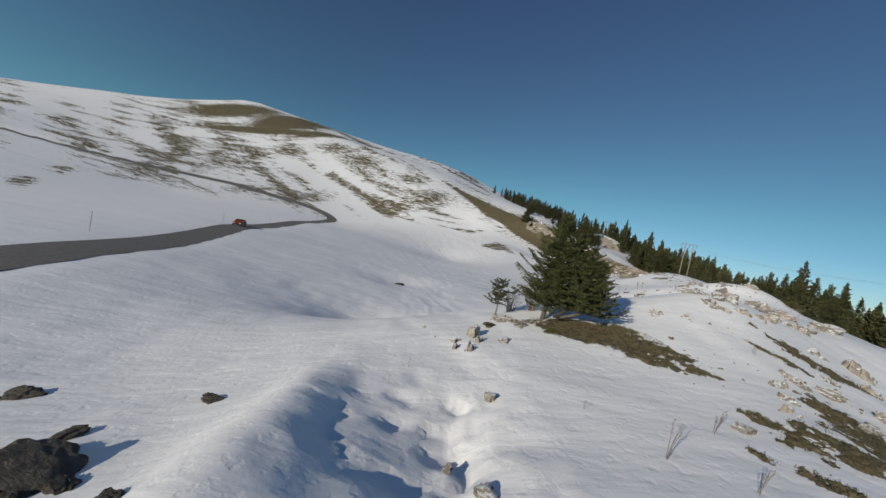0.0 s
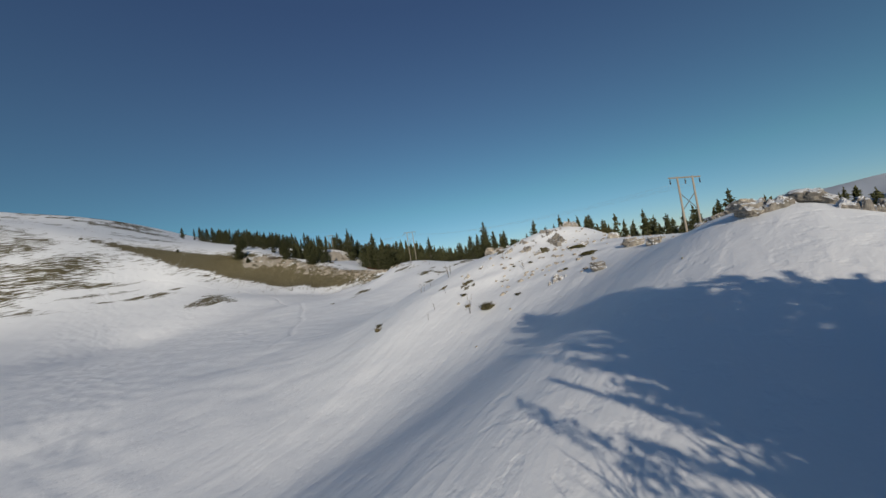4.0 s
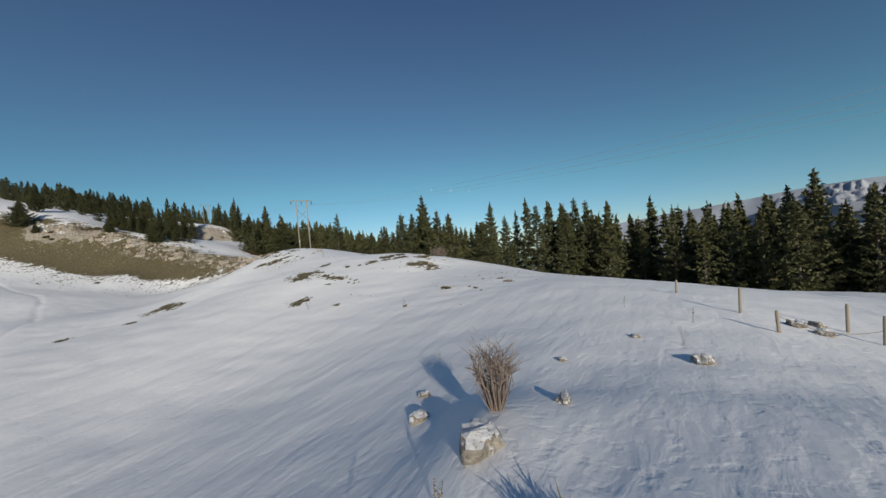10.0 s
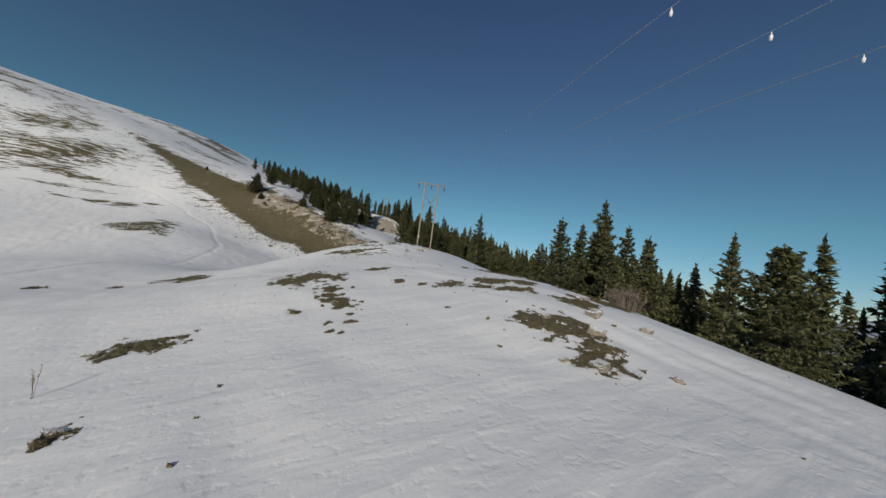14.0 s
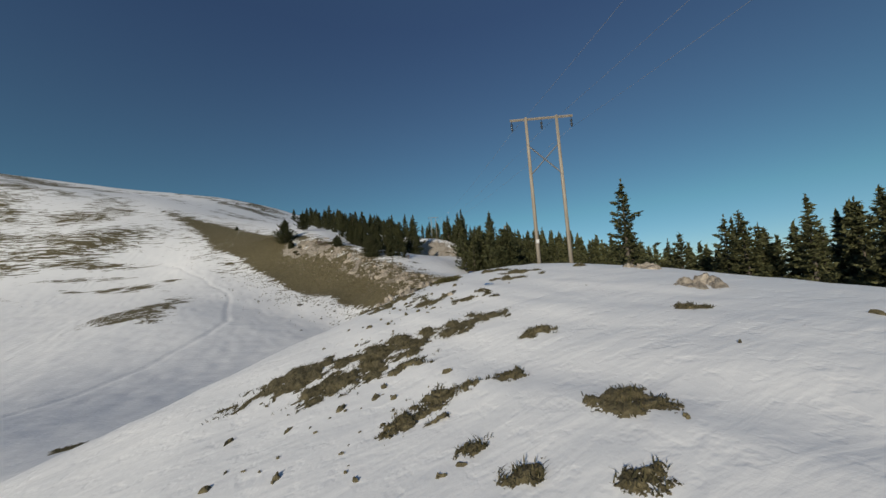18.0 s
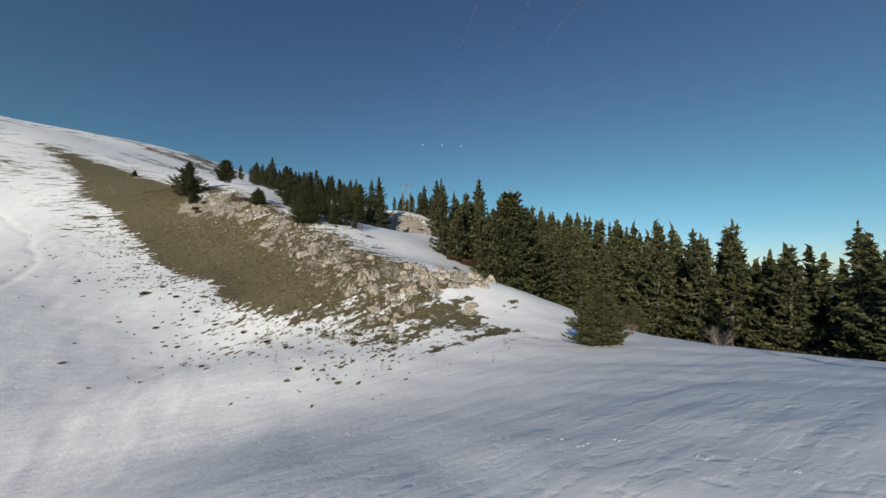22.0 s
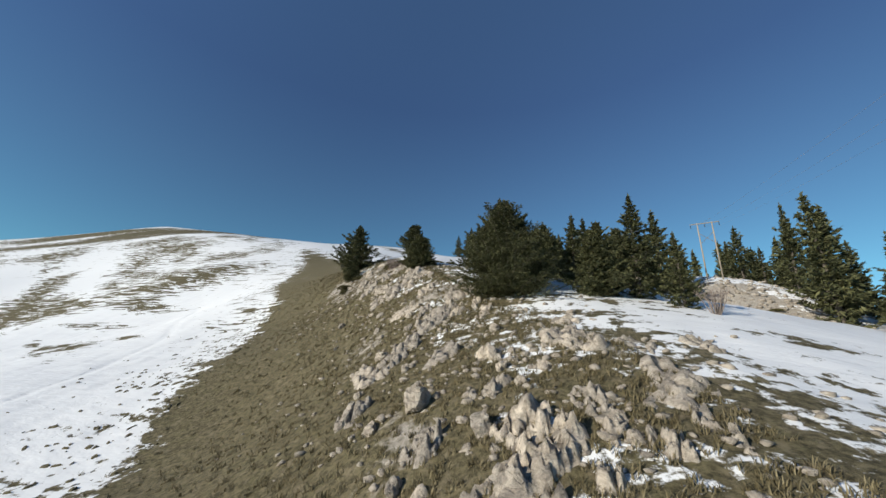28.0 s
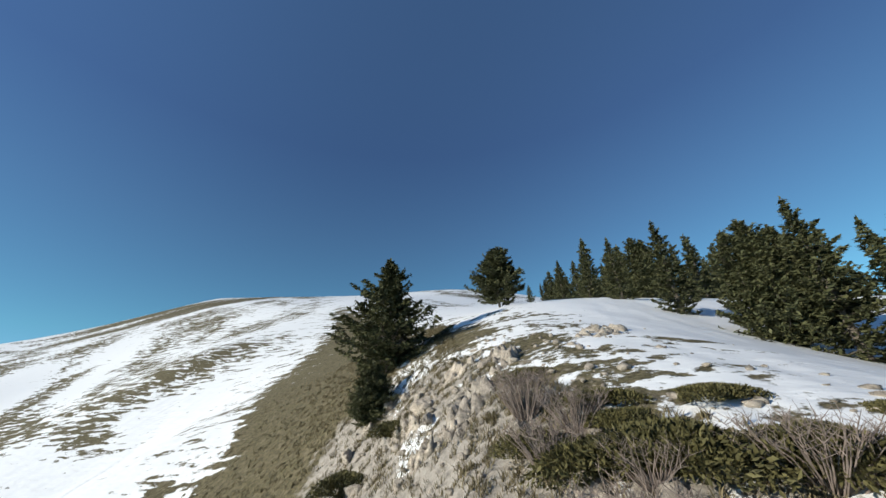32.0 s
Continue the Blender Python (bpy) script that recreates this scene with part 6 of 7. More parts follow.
def turf_patches(rows, label, group, seed, shag=0.05):
    """Single patches of bare turf that break through the snow: a ragged matted sheet with blades of grass on it."""
    rng = np.random.default_rng(seed)
    for k, (x, y, a, b, turn) in enumerate(rows):
        a, b = max(a, 0.09) * 1.25, max(b, 0.08) * 1.25
        c, s = math.cos(radians(turn)), math.sin(radians(turn))
        res = min(0.09, max(0.018, max(a, b) / 22))
        u, v = np.meshgrid(np.arange(-1.3 * a, 1.3 * a + res, res), np.arange(-1.3 * b, 1.3 * b + res, res))
        gx, gy = x + u * c - v * s, y + u * s + v * c
        size = math.sqrt(a * b)
        rag = fbm(gx / (0.55 * size), gy / (0.55 * size), seed + k, 3) - 0.5
        cover = 1 - np.hypot(u / a, v / b) + 1.5 * rag + (0.5 if size < 0.35 else 1.5) * (fbm(gx / 0.26, gy / 0.26, seed + 40, 3) - 0.5)
        tufts = fbm(gx / 0.16, gy / 0.16, seed + 60, 3)
        lift = min(0.05, 0.2 * size) * step01(cover, 0.0, 0.6) * (0.2 + 1.2 * step01(tufts, 0.2, 0.8)) - 0.006 + 0.008 * rng.normal(0, 1, u.shape)
        ny, nx = np.shape(u)
        i = (np.arange(ny - 1)[:, None] * nx + np.arange(nx - 1)).ravel()
        quads = np.stack([i, i + 1, i + nx + 1, i + nx], 1)
        quads = quads[cover.ravel()[quads].min(1) > 0.0]
        if len(quads) < 6:
            continue
        used, flat = np.unique(quads, return_inverse=True)
        pts = np.stack([gx - x, gy - y, ground_z(gx, gy) + lift], -1).reshape(-1, 3)
        n = int(min(1600, 1100 * a * b + 60) * (2.0 if shag > 0.06 else 1.0))
        pick = rng.choice(used, n)
        roots = pts[pick] + np.column_stack([rng.normal(0, 0.5 * res, (n, 2)), np.zeros(n)])
        bv, bf = blades(rng, n, 0, shag, 0.007, 1.4, roots)
        ob = thing("turf_patch", label, "grass", group, place=Matrix.Translation((x, y, 0)))
        part("mat", mesh_of("mat", pts[used], flat.reshape(-1, 4), TURF), ob)
        tagged(part("grass", mesh_of("grass", bv, bf, OLIVE), ob), "short olive grass on the turf", kind="stuff")


def west_spot(rng):
    x, y, dx, dy = along(WEST_EDGE[1:9], rng.random())
    off = -np.abs(rng.normal(0, 5.2)) + 1.5
    return x + dy * off, y - dx * off


# patches of turf: x, y, half length, half width, turn
KNOLL_TURF_A = [(65.02, 102.27, 0.48, 0.28, -10), (64.62, 104.3, 0.4, 0.31, -1), (66.3, 101.45, 0.12, 0.13, -41), (66.4, 101.21, 0.05, 0.11, -46), (66.24, 100.98, 0.09, 0.13, -47), (65.77, 101.24, 0.23, 0.12, -34), (65.5, 101.41, 0.1, 0.04, -26), (66.28, 100.6, 0.1, 0.04, -55), (67.69, 102.45, 0.47, 0.21, -46), (68.48, 103.01, 0.43, 0.24, -47), (68.62, 104.56, 0.45, 0.38, -38), (68.98, 102.87, 0.21, 0.16, -52), (70.41, 102.14, 0.17, 0.21, -65), (68.73, 101.94, 0.07, 0.1, -58), (65.06, 103.32, 0.21, 0.07, -8), (63.64, 104.55, 0.45, 0.15, 9), (64.13, 104.2, 0.14, 0.21, 4), (63.88, 103.73, 0.37, 0.16, 8), (64.51, 102.85, 0.09, 0.07, 0), (64.68, 103.14, 0.12, 0.06, -2)]
KNOLL_TURF_B = [(65.02, 102.89, 0.1, 0.06, -8), (65.8, 102.46, 0.1, 0.13, -23), (64.95, 104.25, 0.12, 0.07, -5)]
KNOLL_TURF = KNOLL_TURF_A + KNOLL_TURF_B
SADDLE_TURF_A = [(57.09, 83.61, 1.3, 1.7, -1), (57.51, 80.64, 0.43, 0.66, -4), (57.69, 78.39, 0.5, 0.68, -6), (57.45, 79.51, 0.44, 0.5, -4), (49.06, 99.86, 1.48, 1.67, 14), (63.26, 79.18, 0.57, 0.73, -37), (65.53, 78.59, 0.73, 1.05, -47), (63.75, 77.38, 0.44, 0.32, -45), (64.34, 76.36, 0.44, 0.4, -52), (65.01, 75.97, 0.65, 0.57, -56), (66.41, 73.91, 0.79, 0.72, -71), (69.64, 74.74, 0.8, 0.9, -72), (69.95, 75.03, 0.7, 0.55, -71), (57.47, 75.86, 0.2, 0.16, -7), (57.69, 76.8, 0.12, 0.14, -8), (56.68, 75.22, 0.15, 0.1, 1), (57.0, 74.88, 0.08, 0.07, -2), (55.89, 78.04, 0.19, 0.24, 6), (70.9, 77.14, 1.19, 1.03, -65), (61.18, 81.33, 0.24, 0.39, -22)]
SADDLE_TURF_B = [(61.99, 80.03, 0.2, 0.27, -28), (45.51, 97.71, 0.34, 0.61, 22), (40.69, 99.21, 0.42, 0.53, 29), (69.84, 83.96, 1.72, 0.99, -44), (61.08, 85.21, 0.76, 0.39, -16), (58.63, 80.76, 0.1, 0.2, -10), (56.84, 76.16, 0.12, 0.09, 0), (63.02, 72.89, 0.07, 0.14, -70), (60.85, 75.22, 0.06, 0.07, -41), (67.22, 74.94, 0.29, 0.19, -67), (67.37, 78.51, 0.63, 0.41, -53), (66.4, 77.28, 0.5, 0.39, -55), (54.9, 63.56, 0.19, 0.33, -45), (54.74, 62.99, 0.12, 0.16, -48), (54.61, 60.76, 0.15, 0.17, -68), (56.85, 59.34, 0.29, 0.25, -87), (54.84, 61.38, 0.05, 0.06, -62), (51.85, 72.04, 0.23, 0.28, -6), (51.9, 76.76, 0.92, 0.63, -5), (57.91, 60.34, 0.2, 0.15, -80)]
SADDLE_TURF_C = [(57.47, 61.65, 0.09, 0.09, -70), (62.84, 70.27, 0.64, 0.93, -48), (63.29, 71.95, 1.12, 0.98, -45), (51.33, 64.37, 0.06, 0.08, -10)]
SADDLE_TURF = SADDLE_TURF_A + SADDLE_TURF_B + SADDLE_TURF_C
RIDGE_TURF_A = [(18.33, 35.18, 0.26, 0.16, -41), (17.9, 34.91, 0.13, 0.11, -38), (18.16, 36.91, 0.18, 0.14, -25), (17.99, 35.24, 0.05, 0.09, -36), (18.33, 32.88, 0.07, 0.02, -83), (18.11, 34.6, 0.04, 0.06, -45), (23.3, 37.4, 0.32, 0.24, 30), (24.7, 36.7, 0.34, 0.2, 10), (25.2, 37.5, 0.25, 0.14, 40), (24.3, 36.2, 0.16, 0.12, 0), (21.4, 34.9, 0.3, 0.2, 20), (20.6, 31.7, 0.26, 0.18, 60), (22.9, 36.3, 0.3, 0.16, 50), (23.5, 33.7, 0.5, 0.2, 20), (9.78, 14.65, 0.48, 0.45, -50), (10.59, 14.54, 0.67, 0.57, -53), (12.04, 15.36, 0.52, 0.8, -54), (12.6, 16.45, 0.53, 0.47, -52), (9.33, 15.32, 0.25, 0.22, -46), (8.04, 13.86, 0.17, 0.12, -47), (8.73, 13.41, 0.26, 0.19, -52), (9.07, 13.29, 0.26, 0.16, -54), (8.28, 17.98, 0.56, 0.4, -33), (8.81, 17.48, 0.56, 0.2, -36), (9.55, 17.37, 0.38, 0.12, -39), (8.98, 18.44, 0.39, 0.19, -34), (15.34, 19.68, 1.19, 0.42, -49), (13.6, 19.2, 0.63, 0.21, -46)]
RIDGE_TURF = RIDGE_TURF_A
SHOULDER_TURF = [(62.91, 99.5, 0.77, 0.54, -6), (63.42, 97.13, 0.38, 0.28, -15), (64.49, 99.54, 1.36, 0.47, -18), (63.61, 95.17, 0.16, 0.12, -29), (64.13, 94.51, 0.13, 0.12, -46), (64.85, 95.3, 0.27, 0.23, -45), (67.77, 96.6, 0.22, 0.17, -54), (51.74, 112.16, 0.67, 0.63, 28), (63.45, 95.87, 0.13, 0.1, -21), (62.94, 97.02, 0.21, 0.14, -10), (65.57, 97.73, 0.29, 0.14, -33), (64.45, 96.88, 0.23, 0.13, -28), (62.32, 99.42, 0.67, 0.35, -1), (61.67, 100.38, 1.0, 0.5, 3), (63.41, 100.13, 0.89, 0.3, -9), (63.48, 98.78, 0.48, 0.2, -12), (63.89, 97.1, 0.21, 0.1, -21)]
turf_patches(SHOULDER_TURF, "brown-green turf patch on the knoll's snowy shoulder", "turf patches on the shoulder", 54)
OUTCROP_TURF = [(67.2, 108.9, 0.75, 0.4, -7), (67.8, 108.5, 0.45, 0.35, -18), (67.8, 109.6, 0.6, 0.35, -15), (66.6, 109.0, 0.6, 0.4, 60), (66.3, 109.8, 0.5, 0.4, 30), (67.0, 110.5, 0.7, 0.4, 60), (65.9, 110.3, 0.4, 0.3, 20), (65.6, 107.6, 0.7, 0.35, 70), (66.9, 106.6, 0.8, 0.35, 50)]
turf_patches(OUTCROP_TURF, "shaggy brown turf between the rocks of the knoll", "turf patches of the outcrop", 55, 0.075)
turf_patches(KNOLL_TURF, "matted olive-brown turf patch in the snow of the knoll", "turf patches on the knoll", 51)
turf_patches(SADDLE_TURF, "brown turf patch showing through the snow of the saddle", "turf patches on the saddle", 52)
turf_patches(RIDGE_TURF, "brown turf patch among snow and stones", "turf patches on the first ridge", 53)
clumps("grass_tussocks", "small dark tussocks dotting the thin snow beside the slope", 800, west_spot, 0.2, 1.05, 41, OLIVE)
clumps("grass_tussocks", "small dark tussocks dotting the snow of the saddle", 150, lambda rng: (rng.normal(64, 6), rng.normal(83, 8)), 0.10, 0.34, 42, OLIVE)
def shoulder_spot(rng):
    u = rng.random()
    return 60.9 + 4.9 * u + rng.normal(0, 0.8), 94.0 + 12.0 * u + rng.normal(0, 1.0)


clumps("grass_tussocks", "small dark tussocks on the snow before the knoll", 240, shoulder_spot, 0.05, 0.30, 43, OLIVE)
clumps("grass_tussocks", "small brown tussocks on the snowy saddle", 70, lambda rng: (rng.normal(61, 3.5), rng.normal(61, 4)), 0.08, 0.36, 46, OLIVE)
clumps("grass_tussocks", "dark grass tufts on the rubble bank", 90, lambda rng: (rng.normal(11, 2.2), rng.normal(17.0, 2.4)), 0.08, 0.3, 44, OLIVE)
clumps("grass_tussocks", "grass tussocks in the snow below the crest", 260, lambda rng: (rng.normal(77.5, 4), rng.normal(144, 3.2)), 0.12, 0.5, 45, OLIVE)

TUFTS = [mesh_of("grass_tuft", *blades(np.random.default_rng(60 + k), 160, 0.16, 0.20, 0.012, 1.0), OLIVE if k else STRAW) for k in range(3)]
tuft_rng = random.Random(12)
for x, y, s in ((16.0, 32.1, 1.7), (16.6, 30.9, 0.7), (15.6, 40.2, 1.3), (16.2, 41.0, 1.2), (19.5, 31.9, 0.6), (19.4, 32.8, 0.5), (20.6, 30.0, 0.8), (17.8, 29.3, 0.6), (18.9, 28.9, 0.7), (17.3, 34.6, 0.8), (16.4, 33.6, 0.8), (24.2, 37.7, 0.5), (23.5, 37.6, 0.7), (28.4, 37.3, 1.2), (27.0, 36.7, 1.1), (36.0, 49.0, 1.5), (35.4, 48.7, 1.4), (36.8, 50.4, 1.2),
                (54.7, 63.1, 1.2), (51.4, 64.4, 0.8), (80.4, 142.6, 1.3), (78.9, 143.0, 1.2), (76.8, 144.6, 1.4), (77.4, 146.2, 1.4), (75.2, 147.4, 1.2), (74.0, 149.8, 1.3), (56.7, 170.6, 2.2), (73.2, 141.6, 1.0), (67.4, 147.0, 0.9), (72.4, 146.6, 1.0), (71.0, 150.0, 1.2), (68.8, 155.0, 1.4), (66.0, 158.5, 1.3), (63.5, 163.0, 1.5), (60.5, 167.5, 1.6), (58.0, 172.0, 1.5), (64.0, 155.0, 1.0), (61.0, 160.0, 1.2)):
    k = tuft_rng.randrange(3)
    thing("grass_tuft", "brown-green grass tussock sticking out of the snow", "grass tuft", "tussocks in the snow", data=TUFTS[k],
          place=pose(x, y, at(x, y, -0.02), 0, 0, tuft_rng.uniform(0, 360)) @ Matrix.Diagonal((s, s, s * 0.8, 1)))


def stalk_mesh(seed, height, seeds=True):
    rng = random.Random(seed)
    pieces = []
    for _ in range(rng.randint(2, 4)):
        a, l = rng.uniform(0, 6.3), rng.uniform(0.05, 0.28)
        pts = [(0.03 * math.cos(a), 0.03 * math.sin(a), -0.05)]
        h = height * rng.uniform(0.6, 1.05)
        for u in (0.3, 0.6, 0.85, 1.0):
            pts.append((l * h * u * math.cos(a), l * h * u * math.sin(a), h * u))
        pieces.append(tube(pts, [0.008, 0.007, 0.006, 0.005, 0.003], 4))
        if seeds:
            for u in np.linspace(0.5, 1.0, 7):
                p = Vector(pts[1]).lerp(Vector(pts[4]), u)
                b2 = rng.uniform(0, 6.3)
                tip = p + Vector((0.045 * math.cos(b2), 0.045 * math.sin(b2), 0.02))
                pieces.append(tube([p, p.lerp(tip, 0.5), tip], [0.004, 0.014, 0.004], 4))
    return mesh_of("stalk", *joined(*pieces), DRY)


STALKS = [stalk_mesh(80 + k, 1.0, k != 2) for k in range(5)]
for x, y, h in ((19.5, 37.7, 0.85), (19.0, 39.6, 0.6), (19.5, 39.5, 0.5), (18.8, 39.7, 0.6), (16.3, 35.8, 0.7), (15.8, 33.0, 0.8), (15.6, 35.6, 0.5), (20.1, 38.1, 0.7), (20.6, 38.9, 0.6), (20.1, 33.9, 0.5), (19.0, 32.0, 0.5), (16.0, 33.4, 0.4), (17.6, 36.2, 0.4), (65.3, 91.3, 1.05), (65.45, 91.1, 1.1), (64.2, 91.7, 0.4), (67.5, 93.0, 0.4), (61.6, 124, 0.9), (59.4, 117.5, 1.0), (59.9, 118.4, 0.7), (58.0, 116.5, 0.8), (56.9, 114.5, 0.7), (62.4, 119.0, 0.7), (64.5, 121.5, 0.6),
                (54.8, 64.1, 0.45), (56.6, 62.7, 0.6), (56.6, 60.5, 0.8), (50.8, 74.2, 0.7), (51.4, 64.4, 0.6), (74.0, 119.6, 0.75), (71.5, 118.8, 0.5), (70.7, 121.6, 0.5), (63.0, 133.0, 0.7), (36.8, 51.6, 0.6), (36.2, 52.4, 0.5), (34.9, 50.5, 0.6), (33.6, 49.4, 0.7), (30.8, 46.6, 0.6), (29.9, 46.4, 0.6), (31.6, 47.8, 0.5), (44.6, 52.0, 0.4), (45.6, 56.0, 0.4), (43.0, 55.9, 0.5), (44.6, 49.5, 0.45), (47.0, 49.2, 0.5), (48.6, 51.2, 0.5), (79.6, 136.0, 0.7), (82.0, 134.6, 0.6), (77.4, 138.6, 0.6), (84.0, 136.6, 0.7), (72.0, 143.0, 0.8), (74.6, 139.4, 0.7),
                (7.0, 12.8, 0.5), (7.6, 14.4, 0.55), (6.0, 13.4, 0.6), (9.0, 17.6, 0.4), (5.2, 14.8, 0.3), (1.4, 16.4, 0.3), (12.4, 18.8, 0.4)):
    h *= tuft_rng.uniform(0.9, 1.1)
    thing("dry_plant", "dry brown seed stalk standing in the snow", "dry plant", "dry stalks in the snow", data=tuft_rng.choice(STALKS), place=pose(x, y, at(x, y), 0, 0, tuft_rng.uniform(0, 360)) @ Matrix.Diagonal((h, h, h, 1)))


def twig_shrub(seed, height, stems, spread, forks=3):
    rng = random.Random(seed)
    pieces = []
    for _ in range(stems):
        a, l = rng.uniform(0, 6.3), spread * math.sqrt(rng.random())
        root = Vector((0.25 * l * math.cos(a), 0.25 * l * math.sin(a), -0.05))
        tip = Vector((l * math.cos(a) + rng.gauss(0, 0.05), l * math.sin(a) + rng.gauss(0, 0.05), height * rng.uniform(0.6, 1.0)))
        mid = root.lerp(tip, 0.5) + Vector((rng.gauss(0, 0.04), rng.gauss(0, 0.04), 0.06 * height))
        pieces.append(tube([root, mid, tip], [0.010 * height + 0.004, 0.007 * height + 0.003, 0.002], 4))
        for _ in range(forks):
            u = rng.uniform(0.35, 0.9)
            p = mid.lerp(tip, u)
            e = p + Vector((rng.gauss(0, 0.16), rng.gauss(0, 0.16), rng.uniform(0.06, 0.3))) * height
            pieces.append(tube([p, e], [0.005 * height + 0.002, 0.0015], 3))
    return mesh_of("twigs", *joined(*pieces), TWIG)


for x, y, h, n, s, label in ((38.95, 52.0, 0.95, 85, 0.36, "dense tuft of reddish bare twigs beside a rock"), (36.2, 49.7, 0.35, 40, 0.25, "small tuft of bare twigs in the snow"), (35.4, 48.5, 0.45, 45, 0.28, "small tuft of bare twigs in the snow"), (50.0, 214.0, 2.8, 46, 1.2, "bare grey shrub in front of the spruce"),
                             (60.4, 203.4, 1.1, 90, 0.9, "dense purple-grey bare shrub on the cliff edge"), (62.2, 199.3, 0.9, 80, 0.8, "dense purple-grey bare shrub on the cliff edge"), (61.2, 201.2, 0.9, 80, 0.9, "dense purple-grey bare shrub on the cliff edge"), (64.3, 199.9, 0.7, 110, 0.9, "tangled purple-grey bare shrub among the junipers"), (61.6, 202.3, 0.8, 90, 0.8, "tangled purple-grey bare shrub among the junipers"), (62.6, 200.2, 0.6, 70, 0.7, "low bare brown shrub among the junipers"), (5.9, 22.0, 1.1, 34, 0.6, "leafless grey shrub beside the small spruce"), (5.0, 22.1, 0.8, 30, 0.45, "leafless grey shrub beside the small spruce"),
                             (30.2, 45.3, 0.4, 50, 0.22, "straw-coloured tuft of dead stems"), (84.0, 185.0, 1.2, 40, 0.8, "bare brown shrub at the wood's edge"), (80.0, 80.4, 2.6, 40, 1.2, "leafless pale saplings at the wood's edge"), (81.0, 82.0, 2.8, 36, 1.0, "leafless pale saplings at the wood's edge"), (94.0, 131.0, 0.9, 40, 0.8, "bare pinkish shrub in the snow"), (93.0, 135.5, 0.7, 40, 0.6, "bare pinkish shrub in the snow")):
    ob = thing("shrub", label, "shrub", "bare shrubs", data=twig_shrub(int(x * 10), h, n, s), place=pose(x, y, at(x, y)))


def juniper_mesh(seed, size, flat):
    rng = np.random.default_rng(seed)
    n = 5600
    d = rng.normal(0, 1, (n, 3))
    d[:, 2] = np.abs(d[:, 2])
    d /= np.linalg.norm(d, axis=1, keepdims=True)
    lump = 0.75 + 0.4 * np.sin(3 * np.arctan2(d[:, 1], d[:, 0]) + seed) * (1 - d[:, 2])
    c = d * (lump * rng.uniform(0.45, 1.0, n) ** 0.5)[:, None] * size * np.array([1, 1, flat])
    v, f = sprays(rng, c, d * np.array([0.7, 0.7, 0.9]), 0.085 * size ** 0.5, 0.017 * size ** 0.5, 0.0)
    return mesh_of("juniper", v, f, JUNIPER)


JUNIPERS = [juniper_mesh(1, 1.0, 0.55), juniper_mesh(2, 1.0, 0.4), juniper_mesh(3, 1.0, 0.7)]
for x, y, s, k in ((49.2, 43.6, 0.55, 1), (66.6, 104.9, 0.55, 0), (67.1, 105.3, 0.45, 1), (66.2, 107.3, 0.6, 1), (65.7, 106.2, 0.5, 1), (61.8, 200.9, 1.2, 0), (63.0, 200.6, 1.4, 0), (64.4, 200.2, 1.2, 0), (60.9, 201.8, 0.9, 2), (65.6, 199.6, 1.0, 1), (62.2, 203.0, 1.0, 1), (64.0, 202.4, 0.9, 1), (54.8, 206.6, 1.0, 2), (62.6, 202.0, 1.0, 1), (66.2, 201.6, 0.8, 1), (67.5, 203.0, 0.9, 1), (69.0, 201.5, 0.7, 1), (60.4, 205.4, 1.0, 1), (53.6, 205.4, 1.3, 2), (54.4, 203.8, 1.0, 2),
                   (66.6, 197.6, 0.9, 1), (71.5, 190.5, 0.6, 1), (99, 221, 1.2, 0), (103.5, 218, 1.3, 0), (110, 224, 1.0, 0), (3.9, 19.9, 0.3, 2), (6.0, 19.4, 0.4, 1), (-3.2, 57.6, 0.9, 1), (45.2, 43.0, 0.4, 1), (28.6, 42.9, 0.3, 1), (56.9, 170.4, 0.9, 1), (25.4, 30.4, 0.8, 2), (20.6, 29.9, 0.5, 1), (19.2, 28.8, 0.5, 1)):
    thing("juniper", "low dense olive-green juniper bush", "bush", "juniper bushes", data=JUNIPERS[k], place=pose(x, y, at(x, y, -0.05), 0, 0, tuft_rng.uniform(0, 360)) @ Matrix.Diagonal((s, s, s, 1)))
rus = juniper_mesh(9, 1.0, 0.8)
rus.materials.clear()
rus.materials.append(RUSSET)
for x, y, s in ((99.5, 177.5, 1.5), (102.5, 177.5, 1.7), (101, 179.2, 1.4)):
    thing("shrub", "russet-leaved shrub in front of the spruces", "bush", "russet shrubs", data=rus, place=pose(x, y, at(x, y, -0.05)) @ Matrix.Diagonal((s, s, s, 1)))

# a scrap of blue plastic sheet on the knoll
BLUE = plain_material("blue_plastic", (0.03, 0.13, 0.30), (0.06, 0.20, 0.42), 8, 0.5, 0.4, 0.01)
rng = np.random.default_rng(77)
gx, gy = np.meshgrid(np.linspace(-0.13, 0.13, 9), np.linspace(-0.07, 0.07, 6))
gz = 0.02 + 0.035 * vnoise(gx * 14, gy * 14, 5)
edge_ = 0.012 * rng.normal(0, 1, gx.shape)
v = np.stack([gx + edge_, gy + edge_.T.reshape(gx.shape), gz], -1).reshape(-1, 3).tolist()
f = [(r * 9 + c, r * 9 + c + 1, r * 9 + c + 10, r * 9 + c + 9) for r in range(5) for c in range(8)]
for x, y, turn, size in ((66.77, 101.87, -40, 0.95), (69.13, 108.46, 15, 0.85)):
    scrap = thing("plastic_scrap", "crumpled scrap of blue plastic lying on the snow", "litter", "plastic scraps", data=mesh_of("plastic_scrap", v, f, BLUE, True), place=pose(x, y, at(x, y), 0, 0, turn) @ Matrix.Diagonal((size, size, 1.3 * size, 1)))
    thick = scrap.modifiers.new("thickness", "SOLIDIFY")
    thick.thickness = 0.006

